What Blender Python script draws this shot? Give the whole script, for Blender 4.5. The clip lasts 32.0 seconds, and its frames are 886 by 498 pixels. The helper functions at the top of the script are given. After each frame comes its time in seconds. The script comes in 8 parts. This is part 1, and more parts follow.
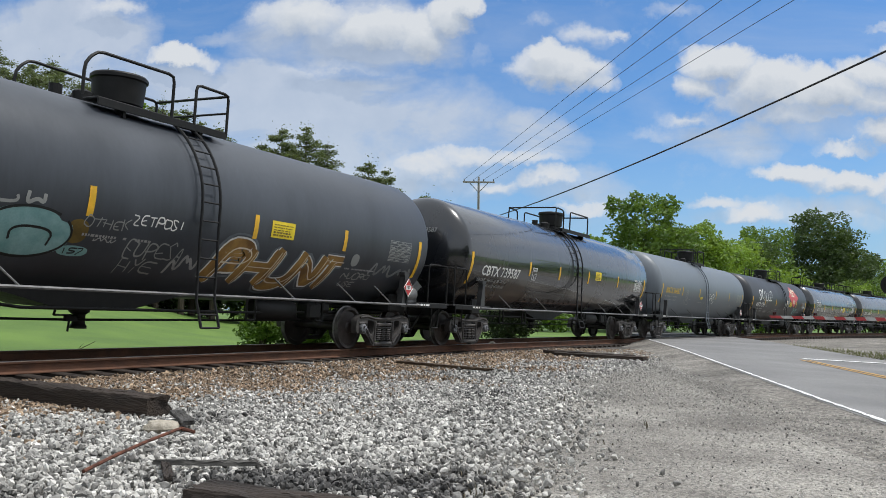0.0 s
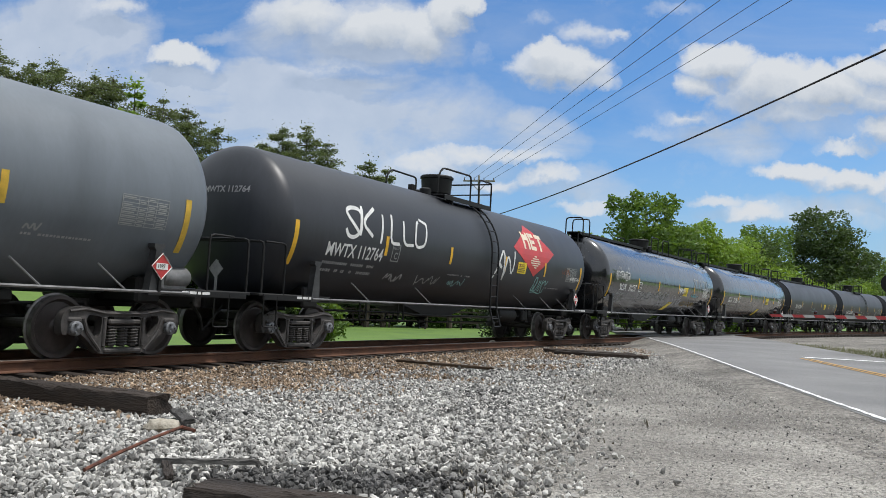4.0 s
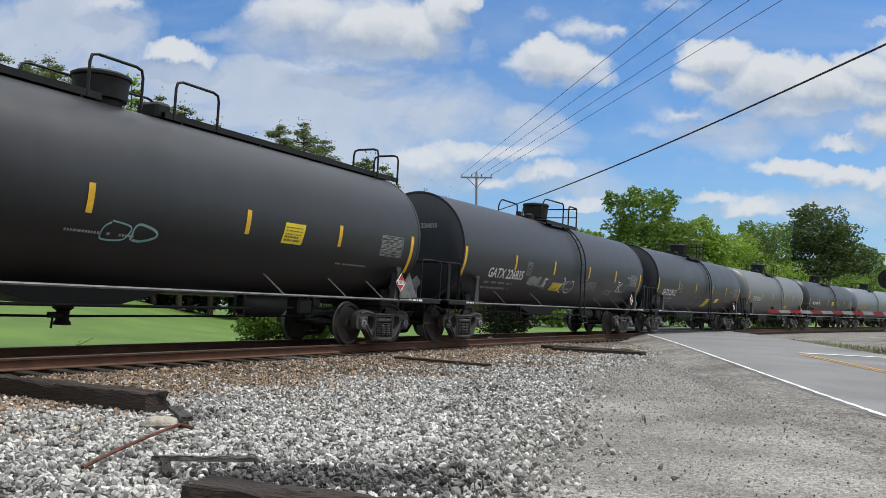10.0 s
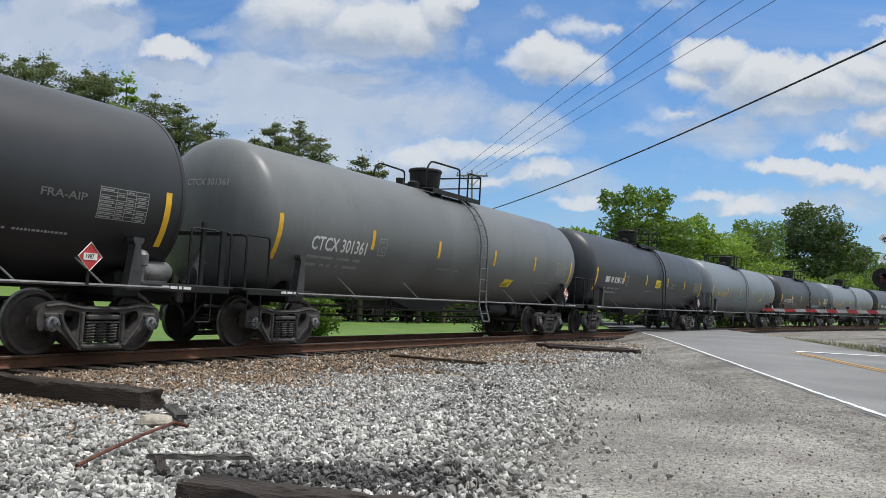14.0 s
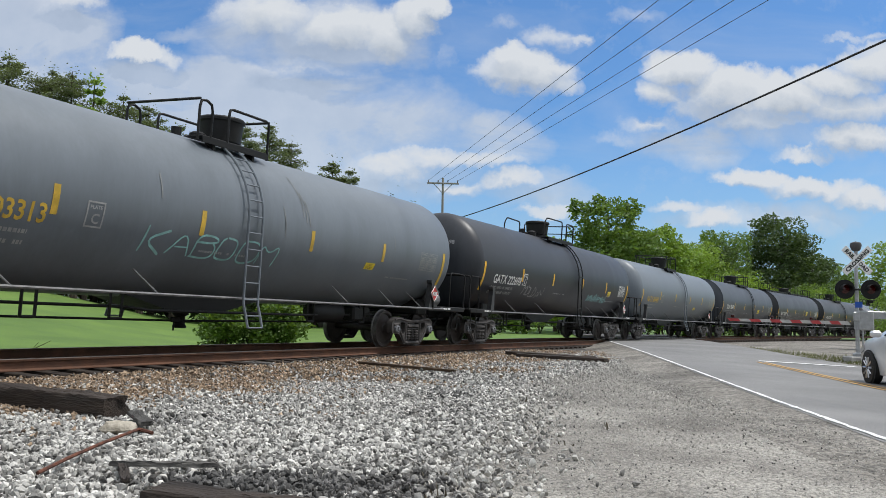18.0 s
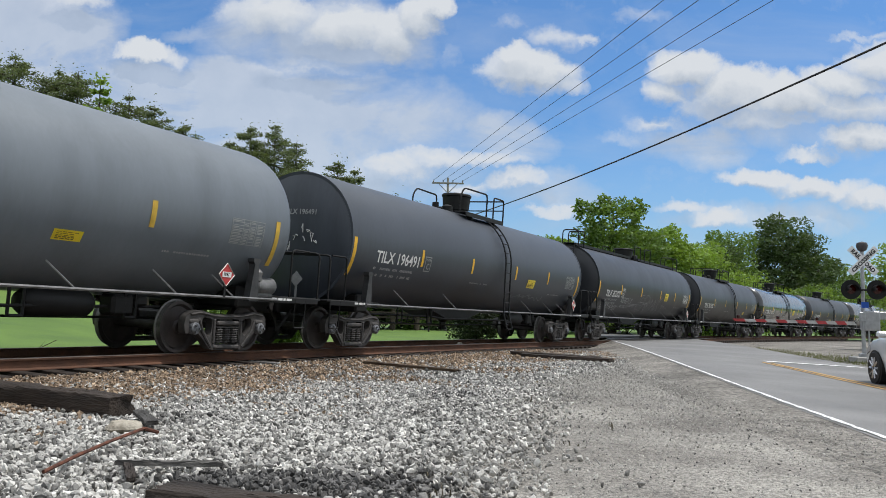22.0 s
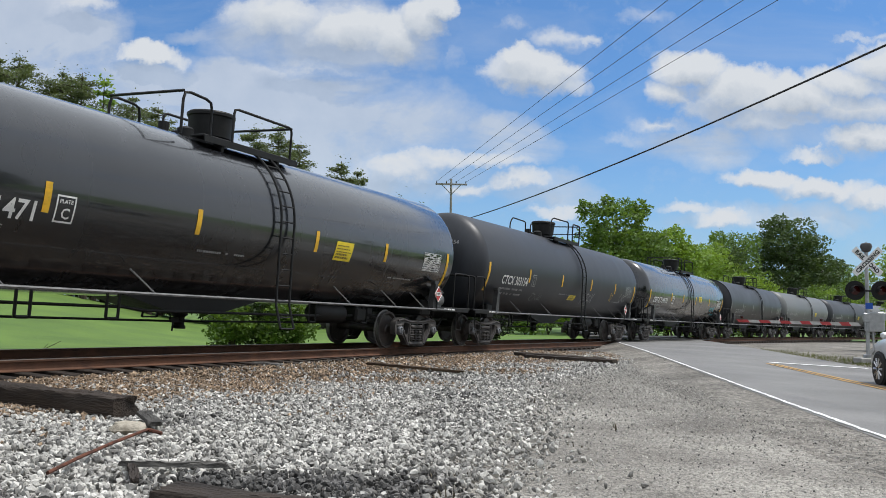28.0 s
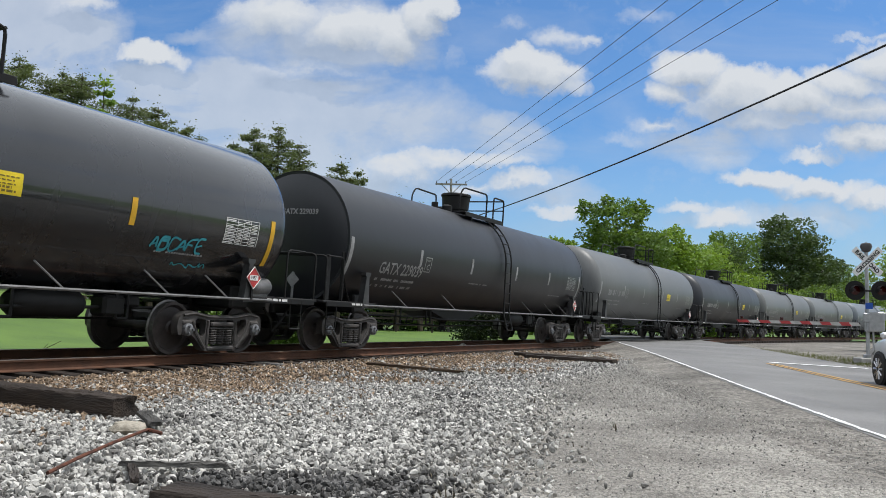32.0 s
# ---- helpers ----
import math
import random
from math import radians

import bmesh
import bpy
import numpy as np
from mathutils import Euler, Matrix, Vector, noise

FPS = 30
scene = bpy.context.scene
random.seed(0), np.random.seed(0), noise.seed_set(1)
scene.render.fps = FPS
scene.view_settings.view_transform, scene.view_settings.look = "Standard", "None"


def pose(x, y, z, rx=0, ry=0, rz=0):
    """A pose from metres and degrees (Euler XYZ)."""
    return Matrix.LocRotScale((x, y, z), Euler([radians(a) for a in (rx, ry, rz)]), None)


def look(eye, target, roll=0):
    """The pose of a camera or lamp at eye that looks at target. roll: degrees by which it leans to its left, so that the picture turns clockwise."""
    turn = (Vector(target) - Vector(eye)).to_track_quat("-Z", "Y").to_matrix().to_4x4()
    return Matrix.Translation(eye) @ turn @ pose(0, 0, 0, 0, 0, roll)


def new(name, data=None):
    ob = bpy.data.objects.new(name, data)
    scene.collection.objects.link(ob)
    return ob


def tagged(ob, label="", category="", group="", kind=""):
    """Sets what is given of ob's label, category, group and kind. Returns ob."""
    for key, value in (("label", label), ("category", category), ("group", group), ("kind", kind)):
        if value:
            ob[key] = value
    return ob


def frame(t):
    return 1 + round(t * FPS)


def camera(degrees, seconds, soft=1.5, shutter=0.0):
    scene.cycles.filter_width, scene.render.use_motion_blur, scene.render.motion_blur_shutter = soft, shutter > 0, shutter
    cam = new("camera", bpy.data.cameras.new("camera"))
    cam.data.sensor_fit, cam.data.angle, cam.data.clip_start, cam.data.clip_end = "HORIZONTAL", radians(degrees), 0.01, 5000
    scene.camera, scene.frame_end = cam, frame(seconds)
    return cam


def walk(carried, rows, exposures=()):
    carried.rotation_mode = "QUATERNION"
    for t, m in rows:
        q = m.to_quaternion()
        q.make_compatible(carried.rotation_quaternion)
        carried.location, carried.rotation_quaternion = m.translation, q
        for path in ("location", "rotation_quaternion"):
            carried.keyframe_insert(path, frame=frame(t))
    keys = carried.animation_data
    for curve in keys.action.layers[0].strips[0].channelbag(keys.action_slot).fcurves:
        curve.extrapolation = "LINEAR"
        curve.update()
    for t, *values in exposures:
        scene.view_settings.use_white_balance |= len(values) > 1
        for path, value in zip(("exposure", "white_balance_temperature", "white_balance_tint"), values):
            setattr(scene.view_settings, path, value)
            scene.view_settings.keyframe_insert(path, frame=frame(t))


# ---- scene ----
EYE = (0.0, 0.0, 0.731)
cam = camera(55.36, 32.0, soft=0.7)
# seconds, heading to the left, tilt up, lean, in degrees: the tripod head turns, the eye stays
PATH = [
    (0, -0.087, 4.352, 0.69), (0.5, -0.065, 4.352, 0.668), (1, -0.053, 4.353, 0.682), (1.5, -0.046, 4.354, 0.681),
    (2, -0.059, 4.336, 0.642), (2.5, -0.061, 4.327, 0.625), (3, -0.069, 4.309, 0.638), (3.5, -0.072, 4.29, 0.688),
    (5.5, -0.007, 4.203, 0.564), (6, 0, 4.202, 0.551), (6.5, -0.001, 4.23, 0.605), (7, -0.03, 4.228, 0.651),
    (7.5, -0.06, 4.228, 0.678), (8, -0.126, 4.199, 0.62), (8.5, -0.179, 4.133, 0.617), (9, -0.223, 4.113, 0.611),
    (9.5, -0.221, 4.06, 0.575), (10, -0.227, 4.042, 0.52), (10.5, -0.226, 4.006, 0.546), (11, -0.23, 3.951, 0.445),
    (11.5, -0.23, 3.905, 0.385), (12, -0.262, 3.86, 0.344), (12.5, -0.262, 3.86, 0.344), (13, -0.278, 3.877, 0.42),
    (13.5, -0.363, 3.893, 0.484), (14, -0.535, 3.923, 0.574), (14.5, -0.789, 3.991, 0.681), (16.5, -2.242, 4.395, 1.018),
    (17, -2.497, 4.438, 1.088), (17.5, -2.594, 4.474, 1.107), (18, -2.56, 4.453, 1.036), (18.5, -2.488, 4.453, 1.022),
    (19, -2.417, 4.444, 0.991), (19.5, -2.357, 4.455, 1.006), (20, -2.323, 4.457, 1.019), (20.5, -2.29, 4.458, 1.017),
    (21, -2.271, 4.46, 1.029), (21.5, -2.246, 4.46, 1.03), (22, -2.222, 4.435, 1.108), (22.5, -2.217, 4.445, 1.146),
    (23, -2.197, 4.484, 1.16), (23.5, -2.192, 4.501, 1.119), (24, -2.169, 4.499, 1.094), (24.5, -2.159, 4.5, 1.108),
    (25, -2.11, 4.5, 1.094), (25.5, -2.071, 4.501, 1.092), (27.5, -1.995, 4.503, 1.089), (28, -1.995, 4.503, 1.089),
    (28.5, -1.995, 4.503, 1.089), (29, -1.995, 4.503, 1.089), (29.5, -1.995, 4.503, 1.089), (30, -1.995, 4.503, 1.089),
    (30.5, -1.995, 4.503, 1.089), (31, -1.995, 4.503, 1.089), (31.5, -1.995, 4.503, 1.089), (32, -1.995, 4.503, 1.089),
]
walk(cam, [(t, pose(*EYE) @ pose(0, 0, 0, 0, 0, yaw) @ pose(0, 0, 0, 90 + tilt) @ pose(0, 0, 0, 0, 0, lean))
           for t, yaw, tilt, lean in PATH])

# ---- world and sun ----
SUN_ELEVATION, SUN_AZIMUTH = 66.0, 90.0   # azimuth clockwise from +y
sun = new("sun", bpy.data.lights.new("sun", "SUN"))
sun.data.energy, sun.data.angle, sun.data.color = 2.9, radians(3), (1.0, 0.965, 0.92)
_a, _e = radians(SUN_AZIMUTH), radians(SUN_ELEVATION)
SUN_WAY = Vector((math.sin(_a) * math.cos(_e), math.cos(_a) * math.cos(_e), math.sin(_e)))
sun.matrix_world = look(SUN_WAY * 50, (0, 0, 0))


def link(nt, a, b):
    nt.links.new(a, b)


def math_node(nt, op, a, b=None, c=None, clamp=False):
    n = nt.nodes.new("ShaderNodeMath")
    n.operation, n.use_clamp = op, clamp
    for i, v in enumerate((a, b, c)):
        if v is None:
            continue
        if isinstance(v, (int, float)):
            n.inputs[i].default_value = v
        else:
            nt.links.new(v, n.inputs[i])
    return n.outputs[0]


def ramp(nt, fac, stops):
    n = nt.nodes.new("ShaderNodeValToRGB")
    while len(n.color_ramp.elements) < len(stops):
        n.color_ramp.elements.new(0.5)
    for e, (p, col) in zip(n.color_ramp.elements, stops):
        e.position, e.color = p, (*col, 1) if len(col) == 3 else col
    nt.links.new(fac, n.inputs[0])
    return n.outputs[0]


def noise_node(nt, vec, scale, detail=4.0, rough=0.55, distort=0.0):
    n = nt.nodes.new("ShaderNodeTexNoise")
    n.inputs["Scale"].default_value, n.inputs["Detail"].default_value = scale, detail
    n.inputs["Roughness"].default_value, n.inputs["Distortion"].default_value = rough, distort
    if vec is not None:
        nt.links.new(vec, n.inputs["Vector"])
    return n.outputs["Fac"]


def mix_color(nt, fac, a, b, blend="MIX"):
    n = nt.nodes.new("ShaderNodeMix")
    n.data_type, n.blend_type = "RGBA", blend
    for sock, v in ((n.inputs["Factor"], fac), (n.inputs["A"], a), (n.inputs["B"], b)):
        if sock.type == "VALUE" and sock.name == "Factor" and isinstance(v, (int, float)):
            sock.default_value = v
    fa = [s for s in n.inputs if s.name == "Factor" and s.type == "VALUE"][0]
    ca = [s for s in n.inputs if s.name == "A" and s.type == "RGBA"][0]
    cb = [s for s in n.inputs if s.name == "B" and s.type == "RGBA"][0]
    for sock, v in ((fa, fac), (ca, a), (cb, b)):
        if isinstance(v, (int, float)):
            sock.default_value = v
        elif isinstance(v, tuple):
            sock.default_value = (*v, 1) if len(v) == 3 else v
        else:
            nt.links.new(v, sock)
    return [s for s in n.outputs if s.type == "RGBA"][0]


world = bpy.data.worlds.new("sky")
scene.world = world
world.use_nodes = True
wt = world.node_tree
wt.nodes.clear()
sky = wt.nodes.new("ShaderNodeTexSky")
sky.sky_type, sky.sun_disc = "NISHITA", False
sky.sun_elevation, sky.sun_rotation = radians(SUN_ELEVATION), radians(SUN_AZIMUTH)
sky.air_density, sky.dust_density, sky.ozone_density = 1.0, 1.2, 1.5
geo = wt.nodes.new("ShaderNodeTexCoord")
sep = wt.nodes.new("ShaderNodeSeparateXYZ")
link(wt, geo.outputs["Generated"], sep.inputs[0])
up = math_node(wt, "MAXIMUM", sep.outputs["Z"], 0.03)
# cumulus puffs and thin veils: place on the sky as (x / y, z / y), half width, half height, weight
PUFF_MIDDLE = [(0.14, 0.293, 0.073, 0.035, 1.0), (0.123, 0.306, 0.038, 0.028, 0.9), (0.178, 0.281, 0.039, 0.019, 0.7), (0.168, 0.334, 0.050, 0.022, 0.40), (0.112, 0.353, 0.026, 0.016, 0.2), (0.206, 0.337, 0.021, 0.008, 0.36)]
PUFFS_LOW = [(0.55, 0.225, 0.075, 0.029, 0.95), (0.493, 0.205, 0.066, 0.014, 0.6), (0.418, 0.171, 0.06, 0.018, 0.75), (0.485, 0.161, 0.085, 0.021, 0.75), (0.552, 0.148, 0.064, 0.021, 0.7), (0.373, 0.121, 0.052, 0.017, 0.6), (0.331, 0.134, 0.044, 0.011, 0.45), (0.559, 0.35, 0.06, 0.007, 0.3)]
HEAP_EAST = [(0.43, 0.250, 0.14, 0.036, 0.8), (0.53, 0.262, 0.11, 0.040, 0.85), (0.37, 0.262, 0.08, 0.036, 0.8), (0.335, 0.302, 0.057, 0.033, 1.0), (0.311, 0.275, 0.04, 0.031, 0.85), (0.388, 0.277, 0.093, 0.04, 1.0), (0.458, 0.272, 0.091, 0.038, 1.0), (0.53, 0.292, 0.086, 0.031, 0.9), (0.58, 0.315, 0.072, 0.035, 0.85), (0.331, 0.233, 0.095, 0.022, 0.45), (0.269, 0.218, 0.057, 0.015, 0.3)]
PUFFS_OVER_TRAIN = [(0.084, 0.185, 0.076, 0.017, 0.5), (0.121, 0.161, 0.059, 0.019, 0.62), (0.06, 0.15, 0.048, 0.017, 0.5), (0.173, 0.128, 0.049, 0.01, 0.45), (0.044, 0.315, 0.026, 0.024, 0.2), (0.279, 0.368, 0.036, 0.010, 0.2)]
BANK_HIGH = [(-0.167, 0.35, 0.084, 0.043, 0.8), (-0.085, 0.334, 0.104, 0.043, 0.95), (-0.024, 0.331, 0.059, 0.04, 1.0), (0.006, 0.353, 0.038, 0.038, 1.0), (0.023, 0.371, 0.028, 0.024, 1.0), (-0.111, 0.292, 0.09, 0.024, 0.5), (-0.322, 0.301, 0.045, 0.017, 0.85), (-0.295, 0.293, 0.036, 0.013, 0.5), (-0.014, 0.172, 0.065, 0.025, 0.6), (0.027, 0.183, 0.048, 0.021, 0.55), (-0.401, 0.363, 0.045, 0.021, 0.5)]
PUFFS = PUFF_MIDDLE + PUFFS_LOW + HEAP_EAST + PUFFS_OVER_TRAIN + BANK_HIGH
VEILS_WEST = [(-0.13, 0.33, 0.15, 0.07, 0.9), (-0.12, 0.225, 0.20, 0.085, 0.85), (-0.34, 0.24, 0.15, 0.075, 0.75), (-0.05, 0.16, 0.16, 0.05, 0.7), (-0.445, 0.323, 0.098, 0.084, 0.95), (-0.52, 0.266, 0.117, 0.104, 0.9), (-0.383, 0.264, 0.089, 0.042, 0.5), (-0.204, 0.269, 0.091, 0.031, 0.75), (-0.11, 0.238, 0.111, 0.042, 0.8), (-0.216, 0.214, 0.106, 0.035, 0.6), (-0.057, 0.274, 0.055, 0.021, 0.6), (-0.267, 0.329, 0.057, 0.015, 0.45)]
# the first two lie right of view, added to whiten the tanks' reflections
VEILS_EAST = [(0.95, 0.32, 0.32, 0.28, 1.0), (1.35, 0.4, 0.4, 0.36, 1.0), (0.083, 0.209, 0.083, 0.042, 0.6), (0.145, 0.149, 0.084, 0.028, 0.6), (0.486, 0.241, 0.123, 0.042, 0.5), (0.428, 0.128, 0.15, 0.024, 0.6), (0.338, 0.209, 0.087, 0.028, 0.5)]
VEILS = VEILS_WEST + VEILS_EAST
front = math_node(wt, "MAXIMUM", sep.outputs["Y"], 0.05)
cu0 = math_node(wt, "DIVIDE", sep.outputs["X"], front)
cv0 = math_node(wt, "DIVIDE", sep.outputs["Z"], front)
flat = wt.nodes.new("ShaderNodeCombineXYZ")
link(wt, cu0, flat.inputs[0]), link(wt, cv0, flat.inputs[1])


def billow(scale, amount, seed, detail=6.0, rough=0.6):
    shift = wt.nodes.new("ShaderNodeVectorMath")
    shift.operation = "ADD"
    shift.inputs[1].default_value = (seed, seed * 0.7, 0)
    link(wt, flat.outputs[0], shift.inputs[0])
    return math_node(wt, "MULTIPLY", math_node(wt, "SUBTRACT", noise_node(wt, shift.outputs[0], scale, detail, rough, 0.0), 0.5), amount)


cu = math_node(wt, "ADD", cu0, math_node(wt, "ADD", billow(13.0, 0.055, 3.1), billow(44.0, 0.020, 5.9)))
cv = math_node(wt, "ADD", cv0, math_node(wt, "ADD", billow(15.0, 0.045, 7.7), billow(48.0, 0.018, 2.2)))


def bank(cells, x0, y0):
    """Thickness of the cloud at a place on the sky."""
    total = None
    for x, y, w, h, k in cells:
        dx = math_node(wt, "MULTIPLY", math_node(wt, "SUBTRACT", x0, x), 1 / w)
        dy = math_node(wt, "MULTIPLY", math_node(wt, "SUBTRACT", y0, y), 1 / h)
        r2 = math_node(wt, "ADD", math_node(wt, "MULTIPLY", dx, dx), math_node(wt, "MULTIPLY", dy, dy))
        one = math_node(wt, "MULTIPLY", math_node(wt, "SUBTRACT", 1.0, r2, clamp=True), k)
        total = one if total is None else math_node(wt, "MAXIMUM", total, one)
    return total


mass, above = bank(PUFFS, cu, cv), bank(PUFFS, cu, math_node(wt, "ADD", cv, 0.016))
rough_edge = math_node(wt, "ADD", billow(30.0, 0.62, 1.3, 8.0, 0.66), billow(90.0, 0.20, 8.3, 4.0))
# cloud tops are crisp, undersides fray out
fray = math_node(wt, "MULTIPLY", math_node(wt, "SUBTRACT", mass, above), 0.8)
cover = ramp(wt, math_node(wt, "ADD", math_node(wt, "ADD", mass, rough_edge), fray), [(0.02, (0, 0, 0)), (0.30, (0.30, 0.30, 0.30)), (0.62, (0.78, 0.78, 0.78)), (0.95, (1, 1, 1))])
wisp_in = wt.nodes.new("ShaderNodeMapping")
wisp_in.inputs["Rotation"].default_value = (0, 0, radians(-24))
wisp_in.inputs["Scale"].default_value = (2.6, 6.0, 1)
link(wt, flat.outputs[0], wisp_in.inputs[0])
wisp = noise_node(wt, wisp_in.outputs[0], 1.7, 8.0, 0.6, 0.6)
soft_u, soft_v = math_node(wt, "ADD", cu0, billow(5.0, 0.20, 11.3)), math_node(wt, "ADD", cv0, billow(7.0, 0.11, 4.4))
thin = math_node(wt, "MULTIPLY", bank(VEILS, soft_u, soft_v), 2.2)
veil = math_node(wt, "ADD", math_node(wt, "MULTIPLY", thin, ramp(wt, wisp, [(0.30, (0.25, 0.25, 0.25)), (0.62, (1, 1, 1))])), math_node(wt, "MULTIPLY", ramp(wt, wisp, [(0.45, (0, 0, 0)), (0.75, (1, 1, 1))]), 0.35), clamp=True)
# outside the view: denser, brighter cloud, added to whiten the tanks' reflections
dome_in = wt.nodes.new("ShaderNodeCombineXYZ")
link(wt, math_node(wt, "DIVIDE", sep.outputs["X"], up), dome_in.inputs[0])
link(wt, math_node(wt, "DIVIDE", sep.outputs["Y"], up), dome_in.inputs[1])
dome = ramp(wt, noise_node(wt, dome_in.outputs[0], 0.8, 6.0, 0.55, 0.2), [(0.28, (0.5, 0.5, 0.5)), (0.48, (1, 1, 1))])
ahead = math_node(wt, "MULTIPLY", ramp(wt, sep.outputs["Y"], [(0.45, (0, 0, 0)), (0.62, (1, 1, 1))]), ramp(wt, cv0, [(0.44, (1, 1, 1)), (0.56, (0, 0, 0))]))
in_view = math_node(wt, "MAXIMUM", cover, math_node(wt, "MULTIPLY", veil, 0.74))
amount = mix_color(wt, ahead, dome, in_view)
lit = math_node(wt, "ADD", math_node(wt, "ADD", math_node(wt, "MULTIPLY", math_node(wt, "MAXIMUM", math_node(wt, "SUBTRACT", mass, above), -0.16), 1.3), 0.52), billow(22.0, 0.55, 5.5))
core = math_node(wt, "ADD", lit, math_node(wt, "MULTIPLY", mass, -0.22))
near_color = ramp(wt, core, [(0.02, (4.0, 4.55, 5.3)), (0.36, (5.4, 5.95, 6.7)), (0.78, (6.9, 7.25, 7.7))])
cloud_color = mix_color(wt, ahead, (7.6, 8.2, 9.0), near_color)
haze = ramp(wt, sep.outputs["Z"], [(0.0, (0.6, 0.6, 0.6)), (0.22, (0.05, 0.05, 0.05))])
tint = wt.nodes.new("ShaderNodeVectorMath")
tint.operation = "MULTIPLY"
tint.inputs[1].default_value = (0.59, 1.00, 1.42)
link(wt, sky.outputs[0], tint.inputs[0])
clear = mix_color(wt, haze, tint.outputs[0], (4.6, 6.4, 8.4))
final = mix_color(wt, amount, clear, cloud_color)
bg = wt.nodes.new("ShaderNodeBackground")
bg.inputs["Strength"].default_value = 0.10
wo = wt.nodes.new("ShaderNodeOutputWorld")
link(wt, final, bg.inputs[0]), link(wt, bg.outputs[0], wo.inputs[0])
scene.view_settings.exposure = 0.0


# ---- materials ----
def surf(name, color, rough=0.6, metal=0.0, var=0.25, scale=3.0, bump=0.15, fine=40.0, color2=None, spread=(0.35, 0.65),
         stretch=(1, 1, 1), island=0.0, per_object=0.0, coat=0.0, spec=0.5, coat_rough=0.15):
    """A surface with a blotchy tone at one scale, grain and relief at a finer one."""
    m = bpy.data.materials.new(name)
    m.use_nodes = True
    nt = m.node_tree
    p = nt.nodes["Principled BSDF"]
    tc = nt.nodes.new("ShaderNodeTexCoord")
    mp = nt.nodes.new("ShaderNodeMapping")
    mp.inputs["Scale"].default_value = stretch
    link(nt, tc.outputs["Object"], mp.inputs[0])
    big = noise_node(nt, mp.outputs[0], scale, 5.0, 0.6, 0.2)
    small = noise_node(nt, mp.outputs[0], fine, 3.0, 0.6)
    c2 = color2 or tuple(min(1, c * (1 + var)) for c in color)
    c1 = color if color2 else tuple(c * (1 - var) for c in color)
    tone = ramp(nt, big, [(spread[0], c1), (spread[1], c2)])
    fine_amt = math_node(nt, "ADD", math_node(nt, "MULTIPLY", small, var * 1.2), 1 - var * 0.6)
    cc = nt.nodes.new("ShaderNodeVectorMath")
    cc.operation = "SCALE"
    link(nt, tone, cc.inputs[0]), link(nt, fine_amt, cc.inputs["Scale"])
    out = cc.outputs[0]
    rnd = None
    if island:
        rnd = nt.nodes.new("ShaderNodeNewGeometry").outputs["Random Per Island"]
        k = island
    elif per_object:
        rnd = nt.nodes.new("ShaderNodeObjectInfo").outputs["Random"]
        k = per_object
    if rnd is not None:
        s2 = nt.nodes.new("ShaderNodeVectorMath")
        s2.operation = "SCALE"
        link(nt, out, s2.inputs[0])
        link(nt, math_node(nt, "ADD", math_node(nt, "MULTIPLY", rnd, 2 * k), 1 - k), s2.inputs["Scale"])
        out = s2.outputs[0]
    link(nt, out, p.inputs["Base Color"])
    link(nt, math_node(nt, "ADD", math_node(nt, "MULTIPLY", big, 0.3), rough - 0.15, clamp=True), p.inputs["Roughness"])
    p.inputs["Metallic"].default_value = metal
    p.inputs["Coat Weight"].default_value, p.inputs["Coat Roughness"].default_value = coat, coat_rough
    p.inputs["Specular IOR Level"].default_value = spec
    if bump:
        b = nt.nodes.new("ShaderNodeBump")
        b.inputs["Strength"].default_value, b.inputs["Distance"].default_value = bump, 0.02
        link(nt, small, b.inputs["Height"]), link(nt, b.outputs[0], p.inputs["Normal"])
    return m


def leaf_surf(name, dark, light):
    m = surf(name, dark, 0.55, var=0.3, scale=0.6, color2=light, bump=0.0, island=0.45)
    p = m.node_tree.nodes["Principled BSDF"]
    p.inputs["Subsurface Weight"].default_value = 0.0
    tr = m.node_tree.nodes.new("ShaderNodeBsdfTranslucent")
    tr.inputs[0].default_value = (light[0] * 1.6, light[1] * 1.6, light[2] * 0.8, 1)
    mx = m.node_tree.nodes.new("ShaderNodeMixShader")
    mx.inputs[0].default_value = 0.28
    o = m.node_tree.nodes["Material Output"]
    link(m.node_tree, p.outputs[0], mx.inputs[1]), link(m.node_tree, tr.outputs[0], mx.inputs[2])
    link(m.node_tree, mx.outputs[0], o.inputs[0])
    return m


